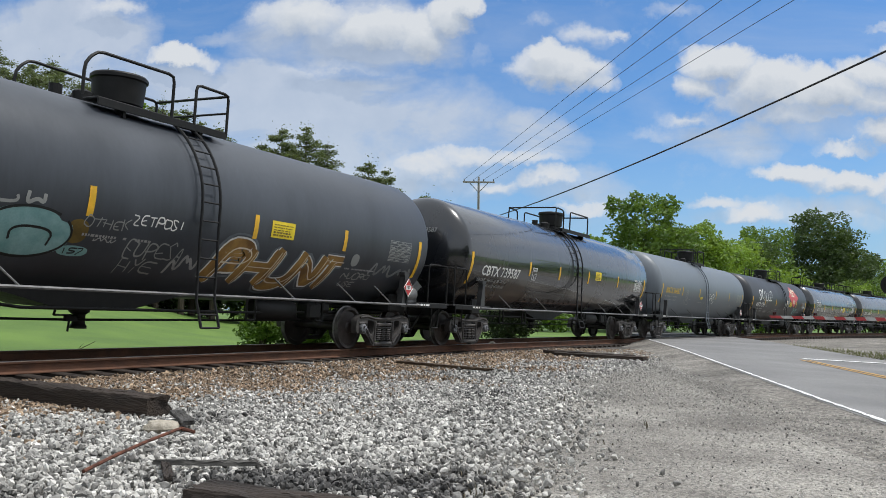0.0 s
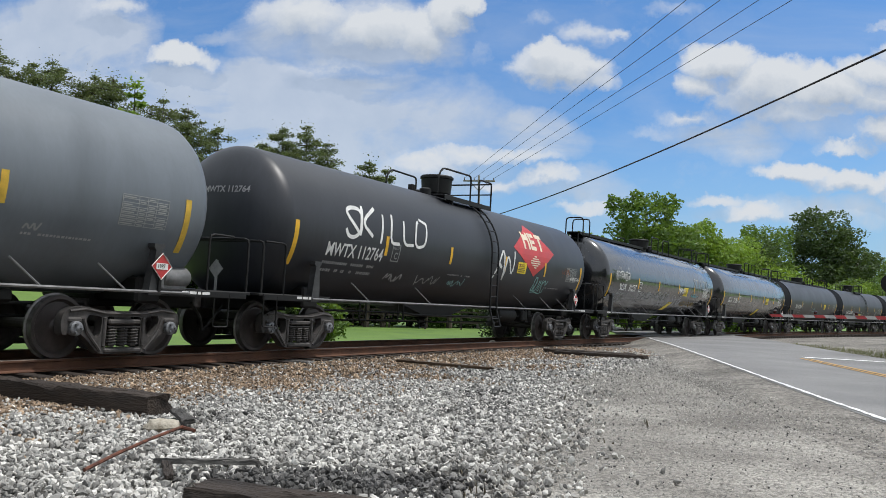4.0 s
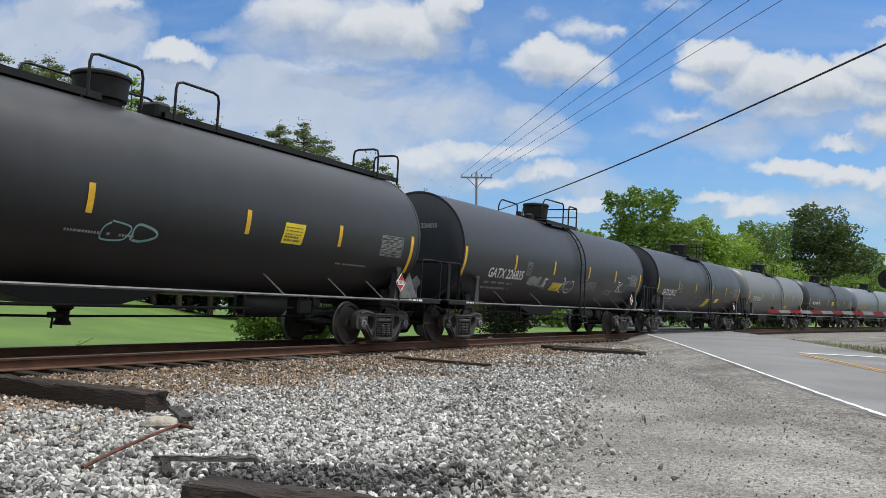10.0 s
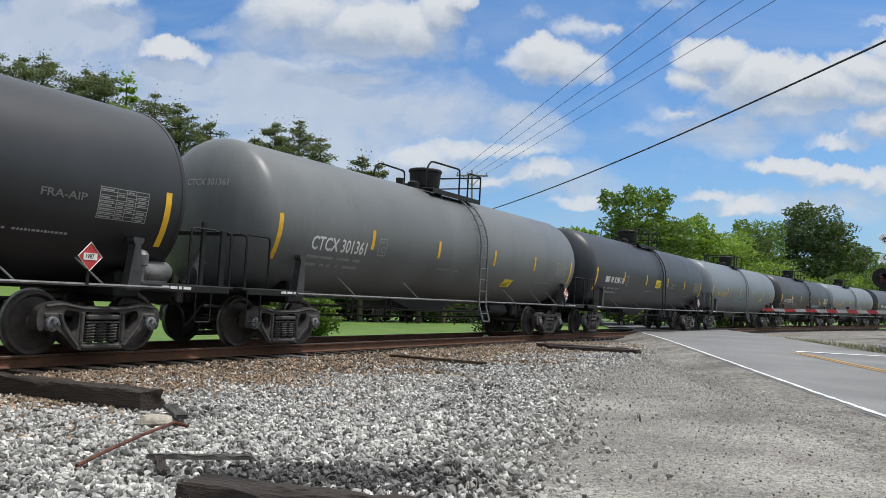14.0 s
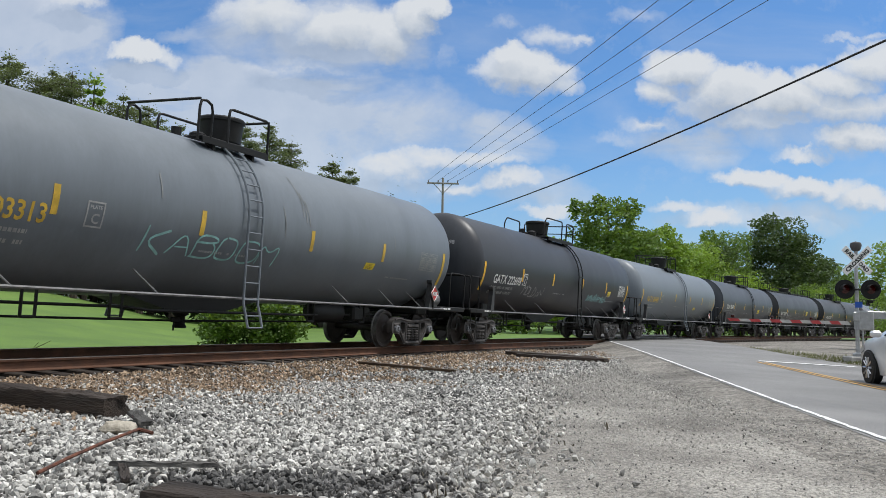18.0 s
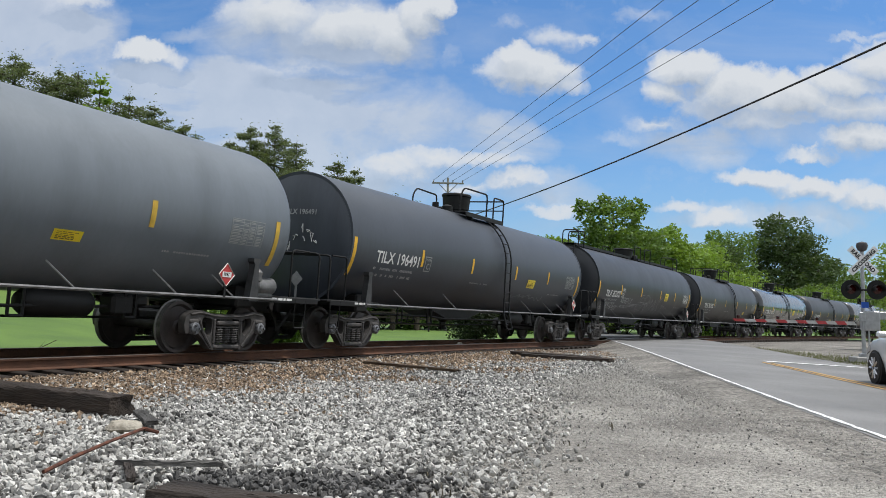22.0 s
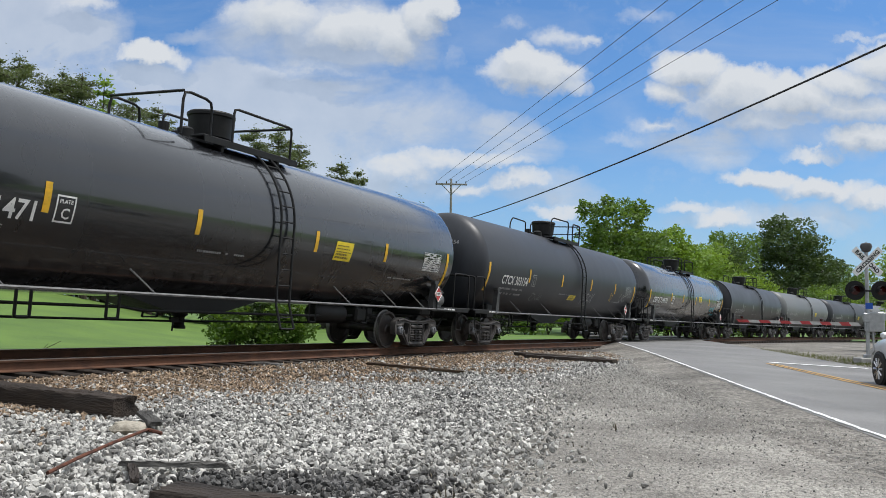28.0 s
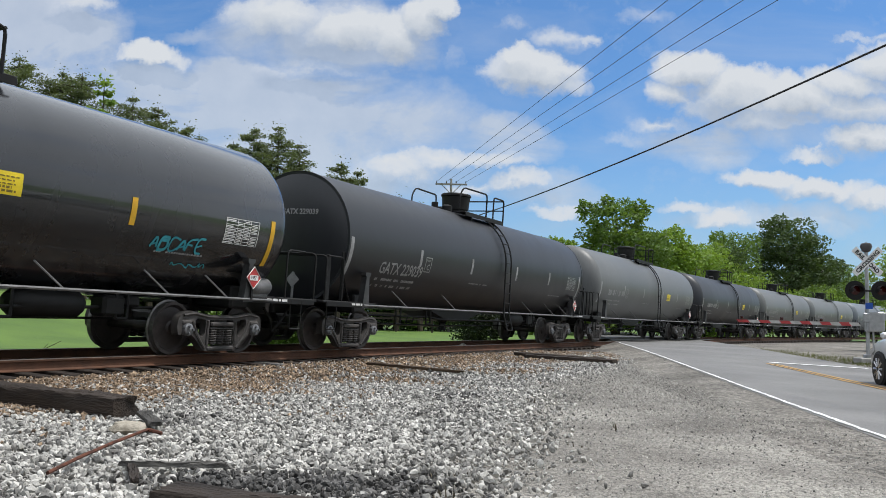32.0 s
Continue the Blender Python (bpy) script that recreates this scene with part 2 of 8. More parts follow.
def grit_surf(name, dark, light, cell, contrast=0.5, bump=1.0, rough=0.9, patch=0.5):
    """Packed small stones: each cell has its own tone and stands proud of its joints; cell in metres."""
    m = surf(name, dark, rough, var=0.22, scale=patch, bump=0.0, fine=2.2 / cell, color2=light)
    nt = m.node_tree
    p = nt.nodes["Principled BSDF"]
    tone = p.inputs["Base Color"].links[0].from_socket
    tc = nt.nodes.new("ShaderNodeTexCoord")
    heights = []
    for k, size in enumerate((cell, cell * 0.42)):
        vo = nt.nodes.new("ShaderNodeTexVoronoi")
        vo.inputs["Scale"].default_value = 1 / size
        vo.inputs["Randomness"].default_value = 1.0
        link(nt, tc.outputs["Object"], vo.inputs["Vector"])
        bw = nt.nodes.new("ShaderNodeRGBToBW")
        link(nt, vo.outputs["Color"], bw.inputs[0])
        heights.append((vo.outputs["Distance"], bw.outputs[0]))
    shade = math_node(nt, "ADD", math_node(nt, "MULTIPLY", heights[0][1], contrast * 1.5), math_node(nt, "MULTIPLY", heights[1][1], contrast))
    shade = math_node(nt, "ADD", shade, 1 - contrast * 1.25)
    sc = nt.nodes.new("ShaderNodeVectorMath")
    sc.operation = "SCALE"
    link(nt, tone, sc.inputs[0]), link(nt, shade, sc.inputs["Scale"])
    link(nt, sc.outputs[0], p.inputs["Base Color"])
    if bump:
        b = nt.nodes.new("ShaderNodeBump")
        b.invert = True
        b.inputs["Strength"].default_value, b.inputs["Distance"].default_value = bump, cell * 0.6
        link(nt, math_node(nt, "ADD", heights[0][0], math_node(nt, "MULTIPLY", heights[1][0], 0.5)), b.inputs["Height"])
        link(nt, b.outputs[0], p.inputs["Normal"])
    return m


BLACK_GLOSS = surf("black_gloss_paint", (0.0065, 0.0075, 0.010), 0.26, var=0.35, scale=0.9, bump=0.012, fine=8, stretch=(1, 1, 0.3), spec=0.6, coat=0.9, coat_rough=0.07)
BLACK_SATIN = surf("black_satin_paint", (0.0115, 0.0125, 0.0155), 0.42, var=0.35, scale=0.8, bump=0.02, fine=12, stretch=(1, 1, 0.3), spec=0.6, coat=0.15, coat_rough=0.35)
DARK_MATTE = surf("dark_grey_paint", (0.026, 0.0285, 0.0345), 0.41, var=0.3, scale=0.7, bump=0.02, fine=14, stretch=(1, 1, 0.25))
SLATE = surf("slate_grey_paint", (0.047, 0.054, 0.066), 0.41, var=0.25, scale=0.7, bump=0.02, fine=14, stretch=(1, 1, 0.25))
MID_GREY = surf("mid_grey_paint", (0.13, 0.135, 0.135), 0.42, var=0.2, scale=0.7, bump=0.02, fine=14, stretch=(1, 1, 0.25))
CONCRETE_GREY = surf("concrete_grey_paint", (0.135, 0.143, 0.145), 0.42, var=0.18, scale=0.7, bump=0.02, fine=14, stretch=(1, 1, 0.25))
LIGHT_GREY = surf("light_grey_paint", (0.145, 0.166, 0.188), 0.41, var=0.16, scale=0.7, bump=0.02, fine=14, stretch=(1, 1, 0.25))
PALE_GREY = surf("pale_grey_paint", (0.30, 0.31, 0.30), 0.5, var=0.16, scale=0.7, bump=0.02, fine=14, stretch=(1, 1, 0.25))
STEEL_DARK = surf("grimy_cast_steel", (0.040, 0.037, 0.036), 0.62, var=0.4, scale=6, bump=0.2, fine=60, color2=(0.090, 0.083, 0.079))
WHEEL_STEEL = surf("wheel_steel", (0.040, 0.034, 0.032), 0.5, 0.1, var=0.3, scale=5, bump=0.08, fine=50, color2=(0.078, 0.066, 0.062))
BRIGHT_STEEL = surf("worn_tread_steel", (0.40, 0.38, 0.36), 0.3, 0.9, var=0.2, scale=8, bump=0.03)
RAIL_RUST = surf("rusty_rail_side", (0.085, 0.042, 0.026), 0.85, var=0.35, scale=3, bump=0.3, fine=70, color2=(0.15, 0.07, 0.04))
RAIL_TOP = surf("worn_rail_head", (0.25, 0.20, 0.17), 0.42, 0.7, var=0.3, scale=4, bump=0.05)
TIE_WOOD = surf("creosoted_tie_wood", (0.018, 0.013, 0.010), 0.82, var=0.5, scale=2.0, bump=1.0, fine=22, color2=(0.060, 0.044, 0.034), stretch=(0.35, 2.5, 2.5))
WHITE_PAINT = surf("white_lettering_paint", (0.78, 0.78, 0.76), 0.5, var=0.12, scale=6, bump=0.0)
YELLOW_PAINT = surf("yellow_reflective_strip", (0.80, 0.46, 0.03), 0.4, var=0.15, scale=5, bump=0.0)
YELLOW_SIGN = surf("yellow_sign_film", (0.86, 0.66, 0.03), 0.4, var=0.1, scale=4, bump=0.0)
GREY_BAR = surf("grey_stencil_paint", (0.34, 0.34, 0.34), 0.55, var=0.2, scale=6, bump=0.0)
TRIM_GREY = surf("worn_grey_tube", (0.20, 0.20, 0.20), 0.5, 0.3, var=0.3, scale=4, bump=0.05)
RUBBER = surf("black_rubber", (0.012, 0.012, 0.012), 0.7, var=0.2, scale=8, bump=0.1)
ASPHALT = grit_surf("worn_asphalt", (0.158, 0.156, 0.154), (0.245, 0.242, 0.238), 0.012, 0.22, 0.4, 0.8, 0.3)
ROAD_WHITE = surf("white_road_paint", (0.75, 0.75, 0.74), 0.65, var=0.2, scale=5, bump=0.1)
ROAD_YELLOW = surf("faded_yellow_road_paint", (0.50, 0.30, 0.10), 0.7, var=0.25, scale=5, bump=0.1)
GRASS = surf("mown_grass", (0.075, 0.145, 0.022), 0.8, var=0.3, scale=0.35, bump=0.6, fine=14, color2=(0.125, 0.215, 0.036))
GRAVEL = grit_surf("fine_gravel", (0.180, 0.166, 0.147), (0.395, 0.374, 0.336), 0.022, 0.7, 1.0, patch=0.55)
VERGE = grit_surf("dirty_verge_gravel", (0.13, 0.120, 0.105), (0.32, 0.298, 0.265), 0.05, 0.7, 1.0, patch=0.6)
CRUSHED = grit_surf("ballast_bed", (0.055, 0.050, 0.045), (0.15, 0.142, 0.13), 0.035, 0.6, 1.0, patch=1.5)
STONE = surf("crushed_limestone", (0.27, 0.262, 0.244), 0.85, var=0.25, scale=5, bump=0.25, fine=60, color2=(0.565, 0.55, 0.515), island=0.66)
RUSTY_STONE = surf("rust_stained_stone", (0.125, 0.080, 0.050), 0.85, var=0.35, scale=5, bump=0.25, fine=60, color2=(0.42, 0.315, 0.215), island=0.55)
BARK = surf("bark", (0.07, 0.055, 0.04), 0.9, var=0.35, scale=4, bump=0.7, fine=20, stretch=(2, 2, 0.4))
LEAF_BRIGHT = leaf_surf("bright_leaves", (0.115, 0.20, 0.032), (0.23, 0.34, 0.058))
LEAF_MID = leaf_surf("mid_leaves", (0.065, 0.125, 0.026), (0.145, 0.23, 0.046))
LEAF_DARK = leaf_surf("dark_leaves", (0.034, 0.064, 0.024), (0.080, 0.125, 0.040))
NEEDLES = leaf_surf("conifer_needles", (0.070, 0.098, 0.048), (0.15, 0.185, 0.088))


# ---- mesh helpers ----
from mathutils.geometry import tessellate_polygon


class Shape:
    """Collects points and faces of one mesh."""

    def __init__(self):
        self.v, self.f = [], []

    def add(self, pts, faces):
        n = len(self.v)
        self.v += [tuple(p) for p in pts]
        self.f += [tuple(n + i for i in f) for f in faces]
        return self

    def box(self, c, s, rot=None, bevel=0.0):
        hx, hy, hz = s[0] / 2, s[1] / 2, s[2] / 2
        if bevel:
            b = min(bevel, hx * 0.9, hy * 0.9, hz * 0.9)
            pts = []
            for sx in (-1, 1):
                for sy in (-1, 1):
                    for sz in (-1, 1):
                        pts += [(sx * hx, sy * (hy - b), sz * (hz - b)), (sx * (hx - b), sy * hy, sz * (hz - b)), (sx * (hx - b), sy * (hy - b), sz * hz)]
            ix = lambda sx, sy, sz, k: ((sx * 2 + sy) * 2 + sz) * 3 + k
            F = []
            for k, (a, b2) in enumerate(((1, 2), (0, 2), (0, 1))):
                for d in (0, 1):
                    q = []
                    for u, w in ((0, 0), (1, 0), (1, 1), (0, 1)):
                        c3 = [0, 0, 0]
                        c3[k], c3[a], c3[b2] = d, u, w
                        q.append(ix(*c3, k))
                    F.append(q if (d == 1) != (k == 1) else q[::-1])
            for k, (a, b2) in enumerate(((1, 2), (0, 2), (0, 1))):     # edge strips along axis k
                for u in (0, 1):
                    for w in (0, 1):
                        e = []
                        for d in (0, 1):
                            c3 = [0, 0, 0]
                            c3[k], c3[a], c3[b2] = d, u, w
                            e.append((ix(*c3, a), ix(*c3, b2)))
                        q = [e[0][0], e[1][0], e[1][1], e[0][1]]
                        F.append(q)
            for sx in (0, 1):
                for sy in (0, 1):
                    for sz in (0, 1):
                        F.append([ix(sx, sy, sz, 0), ix(sx, sy, sz, 1), ix(sx, sy, sz, 2)])
        else:
            pts = [(x, y, z) for x in (-hx, hx) for y in (-hy, hy) for z in (-hz, hz)]
            F = [(0, 1, 3, 2), (4, 6, 7, 5), (0, 4, 5, 1), (2, 3, 7, 6), (0, 2, 6, 4), (1, 5, 7, 3)]
        m = rot if rot is not None else Matrix.Identity(3)
        c = Vector(c)
        return self.add([c + m @ Vector(p) for p in pts], F)

    def tube(self, pts, r, n=6, closed=False):
        pts = [Vector(p) for p in pts]
        k = len(pts)
        rings = []
        prev = None
        for i, p in enumerate(pts):
            a = pts[i - 1] if i else (pts[-1] if closed else p)
            b = pts[i + 1] if i < k - 1 else (pts[0] if closed else p)
            d = (b - a).normalized()
            if prev is None:
                side = d.cross(Vector((0, 0, 1)))
                if side.length < 0.05:
                    side = d.cross(Vector((1, 0, 0)))
            else:
                side = prev - d * prev.dot(d)
            side.normalize()
            prev = side
            up2 = side.cross(d)
            rr = r[i] if isinstance(r, (list, tuple)) else r
            rings.append([p + (side * math.cos(t) + up2 * math.sin(t)) * rr for t in (2 * math.pi * j / n for j in range(n))])
        F = []
        for i in range(k if closed else k - 1):
            i2 = (i + 1) % k
            for j in range(n):
                F.append((i * n + j, i * n + (j + 1) % n, i2 * n + (j + 1) % n, i2 * n + j))
        if not closed:
            F += [tuple(range(n))[::-1], tuple((k - 1) * n + j for j in range(n))]
        return self.add([q for ring in rings for q in ring], F)

    def rev(self, profile, n=24, axis="z", at=(0, 0, 0)):
        """Turns (along, radius) pairs round an axis."""
        at = Vector(at)
        pts, F, k = [], [], len(profile)
        for a, r in profile:
            for j in range(n):
                t = 2 * math.pi * j / n
                c, s = r * math.cos(t), r * math.sin(t)
                pts.append(at + Vector({"z": (c, s, a), "x": (a, c, s), "y": (s, a, c)}[axis]))
        for i in range(k - 1):
            for j in range(n):
                F.append((i * n + j, i * n + (j + 1) % n, (i + 1) * n + (j + 1) % n, (i + 1) * n + j))
        if profile[0][1] > 1e-6:
            F.append(tuple(range(n))[::-1])
        if profile[-1][1] > 1e-6:
            F.append(tuple((k - 1) * n + j for j in range(n)))
        return self.add(pts, F)

    def prism(self, poly, y0, y1, axis="y"):
        """A flat outline pushed from y0 to y1 along an axis; outline in the other two."""
        put = {"y": lambda p, d: (p[0], d, p[1]), "x": lambda p, d: (d, p[0], p[1]), "z": lambda p, d: (p[0], p[1], d)}[axis]
        n = len(poly)
        return self.add([put(p, y0) for p in poly] + [put(p, y1) for p in poly],
                        [tuple(range(n)), tuple(range(2 * n - 1, n - 1, -1))] + [(i, n + i, n + (i + 1) % n, (i + 1) % n) for i in range(n)])

    def moved(self, m):
        self.v = [tuple(m @ Vector(p)) for p in self.v]
        return self

    def mesh(self, name, material=None, smooth=True, angle=35):
        me = bpy.data.meshes.new(name)
        me.from_pydata(self.v, [], self.f)
        bm = bmesh.new()
        bm.from_mesh(me)
        bmesh.ops.recalc_face_normals(bm, faces=bm.faces)
        bm.to_mesh(me)
        bm.free()
        if smooth:
            me.polygons.foreach_set("use_smooth", [True] * len(me.polygons))
            me.set_sharp_from_angle(angle=radians(angle))
        if material:
            me.materials.append(material)
        return me


def part(name, shape, material, parent, label="", m=None):
    """One mesh object under a thing or a part; shape: a Shape or ready mesh data."""
    me = shape.mesh(name, material) if isinstance(shape, Shape) else shape
    ob = new(name, me)
    ob.parent = parent
    if m is not None:
        ob.matrix_basis = m
    if not me.materials:
        me.materials.append(material)
    elif me.materials[0] != material:
        ob.material_slots[0].link = "OBJECT"
        ob.material_slots[0].material = material
    return tagged(ob, label) if label else ob


def thing(name, label, category, group="", kind="", at=None):
    ob = new(name)
    ob.empty_display_size = 0.2
    if at is not None:
        ob.matrix_basis = at
    return tagged(ob, label, category, group, kind)


def solid(name, shape, material, label, category="", group="", kind="", m=None):
    ob = new(name, shape.mesh(name, material) if isinstance(shape, Shape) else shape)
    if m is not None:
        ob.matrix_basis = m
    return tagged(ob, label, category, group, kind)


def raw_mesh(name, verts, faces, material, smooth=False):
    """Quick mesh from numpy arrays of points and equal-sided faces."""
    me = bpy.data.meshes.new(name)
    verts, faces = np.asarray(verts, np.float32), np.asarray(faces, np.int32)
    n, k = faces.shape
    me.vertices.add(len(verts)), me.loops.add(n * k), me.polygons.add(n)
    me.vertices.foreach_set("co", verts.ravel())
    me.loops.foreach_set("vertex_index", faces.ravel())
    me.polygons.foreach_set("loop_start", np.arange(0, n * k, k, dtype=np.int32))
    me.polygons.foreach_set("use_smooth", np.full(n, smooth))
    me.update(calc_edges=True)
    me.materials.append(material)
    return me


# ---- the line of the track ----
# centre line bending towards the road side; s runs away from the camera, metres
X0, Y0, PHI, KAPPA, TIGHTEN, GRADE, BANK = -6.203, 12.570, 1.0784, -0.001525, -1.711e-5, -0.00922, 0.0477
CAR_LENGTH, SPEED, FIRST, TRUCK_X = 18.041, 10.850, 1.675, 6.90
_S = np.arange(-60.0, 420.0, 0.5)
_TH = PHI + KAPPA * _S + 0.5 * TIGHTEN * np.where(_S > 0, np.minimum(_S, 130.0), 0) ** 2 + np.where(_S > 130, TIGHTEN * 130 * (_S - 130), 0)
_X = np.concatenate([[0], np.cumsum((np.cos(_TH[1:]) + np.cos(_TH[:-1])) * 0.25)])
_Y = np.concatenate([[0], np.cumsum((np.sin(_TH[1:]) + np.sin(_TH[:-1])) * 0.25)])
_X, _Y = _X - _X[120] + X0, _Y - _Y[120] + Y0


def rail_z(s):
    return GRADE * s


def track(s):
    """Place of the centre line at s, and its heading."""
    return float(np.interp(s, _S, _X)), float(np.interp(s, _S, _Y)), float(np.interp(s, _S, _TH))


def track_point(s, lat, z):
    """lat to the road side of the centre line, z over the near rail's head, on the banked track."""
    x, y, th = track(s)
    a = lat - 0.755
    l2, z2 = 0.755 + a * math.cos(BANK) + z * math.sin(BANK), z * math.cos(BANK) - a * math.sin(BANK)
    return Vector((x + l2 * math.sin(th), y - l2 * math.cos(th), z2 + rail_z(s)))


def car_pose(s):
    """A car's pose with its bogies on the track: x along the line, y to the far side, origin between the rails' heads."""
    a, b = track_point(s - TRUCK_X, 0, 0), track_point(s + TRUCK_X, 0, 0)
    d = b - a
    yaw, tilt = math.atan2(d.y, d.x), math.atan2(d.z, math.hypot(d.x, d.y))
    return Matrix.Translation((a + b) / 2) @ Matrix.Rotation(yaw, 4, "Z") @ Matrix.Rotation(-tilt, 4, "Y") @ Matrix.Rotation(BANK, 4, "X")


def along(x, y):
    """Straight coordinates of the near ground: s along the track's tangent, lat to the road side."""
    dx, dy = x - X0, y - Y0
    return dx * math.cos(PHI) + dy * math.sin(PHI), dx * math.sin(PHI) - dy * math.cos(PHI)


def smooth(a, b, x):
    t = min(1.0, max(0.0, (x - a) / (b - a)))
    return t * t * (3 - 2 * t)


def ground_z(x, y):
    """Height of the lie of the land."""
    s, lat = along(x, y)
    sc = max(-40.0, min(s, 150.0))
    lat2 = lat + (0.00076 * sc * sc + 2.9e-6 * max(0.0, sc) ** 3)           # follow the bend
    near = -0.24 - 0.00922 * sc - 0.012 * max(-3.0, min(lat2, 25.0))
    u = x / max(y, 5.0)
    rise = 0.022 + 0.080 * smooth(-0.22, -0.44, u)
    lawn = -0.46 - 0.004 * max(0.0, min(sc, 70.0)) + rise * max(0.0, min(-lat2 - 6.0, 22.0)) + 0.02 * max(0.0, min(-lat2 - 28.0, 40.0)) * (1 - smooth(0.0, 0.12, u))
    return near + (lawn - near) * smooth(-1.5, -4.0, lat2)


# ---- ground ----
def ground_sheet():
    xs = sorted(set([-600, -400, -250, -160, -110, -80] + list(np.arange(-60, 80.1, 2.0)) + [90, 110, 140, 180, 250, 400, 600]))
    ys = sorted(set([-300, -150, -80, -40, -20] + list(np.arange(-10, 110.1, 2.0)) + [120, 140, 170, 220, 300, 450, 700]))
    sh = Shape()
    pts = [(x, y, ground_z(x, y) - 0.06 + (0.03 * noise.noise((x * 0.2, y * 0.2, 0)))) for y in ys for x in xs]
    n = len(xs)
    sh.add(pts, [(j * n + i, j * n + i + 1, (j + 1) * n + i + 1, (j + 1) * n + i) for j in range(len(ys) - 1) for i in range(n - 1)])
    return solid("ground", sh, GRASS, "wide mown green lawn and verge", kind="structure")


def strip(name, material, label, rows, lift, kind="structure", level=ground_z):
    """A sheet on the ground between two edges given as lists of (x, y) pairs across."""
    sh = Shape()
    k = len(rows[0])
    sh.add([(x, y, level(x, y) + lift) for row in rows for x, y in row],
           [(j * k + i, j * k + i + 1, (j + 1) * k + i + 1, (j + 1) * k + i) for j in range(len(rows) - 1) for i in range(k - 1)])
    return solid(name, sh, material, label, kind=kind)


def flat_at(s, lat):
    x, y, th = track(s)
    return x + lat * math.sin(th), y - lat * math.cos(th)


def road_xy(a, b):
    """a along the road from the camera, b across to the far verge from the white edge line."""
    return 3.37 + 0.1548 * a + 0.988 * b, a - 0.153 * b


ground_sheet()
strip("gravel_lot", GRAVEL, "grey fine gravel lot beside the track",
      [[flat_at(s, l) for l in np.arange(1.4, 30.0, 1.1)] for s in np.arange(-45, 36, 1.2)], -0.02)
strip("ballast_bed", CRUSHED, "bed of crushed stone under the track",
      [[flat_at(-40 + 3 * j, l) for l in (-3.2, -2.2, -1.2, 0, 1.2, 2.2, 3.2)] for j in range(80)], -0.006)
# dark sheet that shows in the gaps between the loose stones
strip("ballast_shoulder", CRUSHED, "dark sheet under the loose stone beside the track",
      [[(-0.60 * y - 0.6 + ((-0.75 + 0.185 * y + 0.35 * noise.noise((y * 0.9, 0, 5))) - (-0.60 * y - 0.6)) * k / 8, y) for k in range(9)] for y in np.arange(3.5, 13.0, 0.25)]
      + [[(-6.2 + 0.535 * (y - 12.6) - 1.5 + (min(2.9 + 0.1548 * y, -0.8 + 0.185 * y + 0.25 * (y - 13) + 0.35 * noise.noise((y * 0.9, 0, 5))) - (-6.2 + 0.535 * (y - 12.6) - 1.5)) * k / 8, y) for k in range(9)] for y in np.arange(13.0, 28.1, 0.5)], -0.008)
def road_z(x, y):
    """The road climbs from the lie of the land to the rails' heads and falls again behind them."""
    k = int(np.argmin((_X - x) ** 2 + (_Y - y) ** 2))
    s, th = float(_S[k]), float(_TH[k])
    lat = (x - _X[k]) * math.sin(th) - (y - _Y[k]) * math.cos(th)
    deck = track_point(s, max(-1.7, min(lat, 1.7)), -0.010).z
    return ground_z(x, y) + (deck - ground_z(x, y)) * smooth(13.0, 1.4, abs(lat))


strip("road", ASPHALT, "worn grey asphalt road across the tracks",
      [[road_xy(a, b) for b in np.linspace(-0.09, 6.1, 14)] for a in np.r_[np.arange(-25, 24, 1.0), np.arange(24, 66, 0.5), np.arange(66, 96, 2.0)]], 0.0, level=road_z)


# the lot's gravel banks up against the road where it climbs
_rows = []
for a in np.arange(-6.0, 41.0, 0.5):
    row = []
    for k in range(6):
        x, y = road_xy(a, -0.085 - 0.30 * k)
        row.append((x, y, road_z(x, y) - 0.006 + (ground_z(x, y) - 0.03 - road_z(x, y)) * (k / 5) ** 0.8))
    _rows.append(row)
solid("road_bank", Shape().add([p for row in _rows for p in row], [(j * 6 + i, j * 6 + i + 1, (j + 1) * 6 + i + 1, (j + 1) * 6 + i) for j in range(len(_rows) - 1) for i in range(5)]), VERGE, "dirty gravel bank at the road's edge", kind="structure")


# ---- track ----
def rail_object(lat, name_label):
    prof = [(-0.075, -0.172), (0.075, -0.172), (0.075, -0.160), (0.012, -0.140), (0.010, -0.045), (0.036, -0.035), (0.037, -0.008),
            (0.030, 0.0), (-0.030, 0.0), (-0.037, -0.008), (-0.036, -0.035), (-0.010, -0.045), (-0.012, -0.140), (-0.075, -0.160)]
    ss = np.arange(-45, 190, 1.5)
    pts = [tuple(track_point(s, lat + a, z)) for s in ss for a, z in prof]
    k = len(prof)
    sh = Shape().add(pts, [(j * k + i, (j + 1) * k + i, (j + 1) * k + (i + 1) % k, j * k + (i + 1) % k) for j in range(len(ss) - 1) for i in range(k)])
    me = sh.mesh("rail", RAIL_RUST, angle=30)
    me.materials.append(RAIL_TOP)
    idx = [1 if (i % k) in (6, 7, 8) else 0 for i in range(len(me.polygons))]
    me.polygons.foreach_set("material_index", idx)
    return me


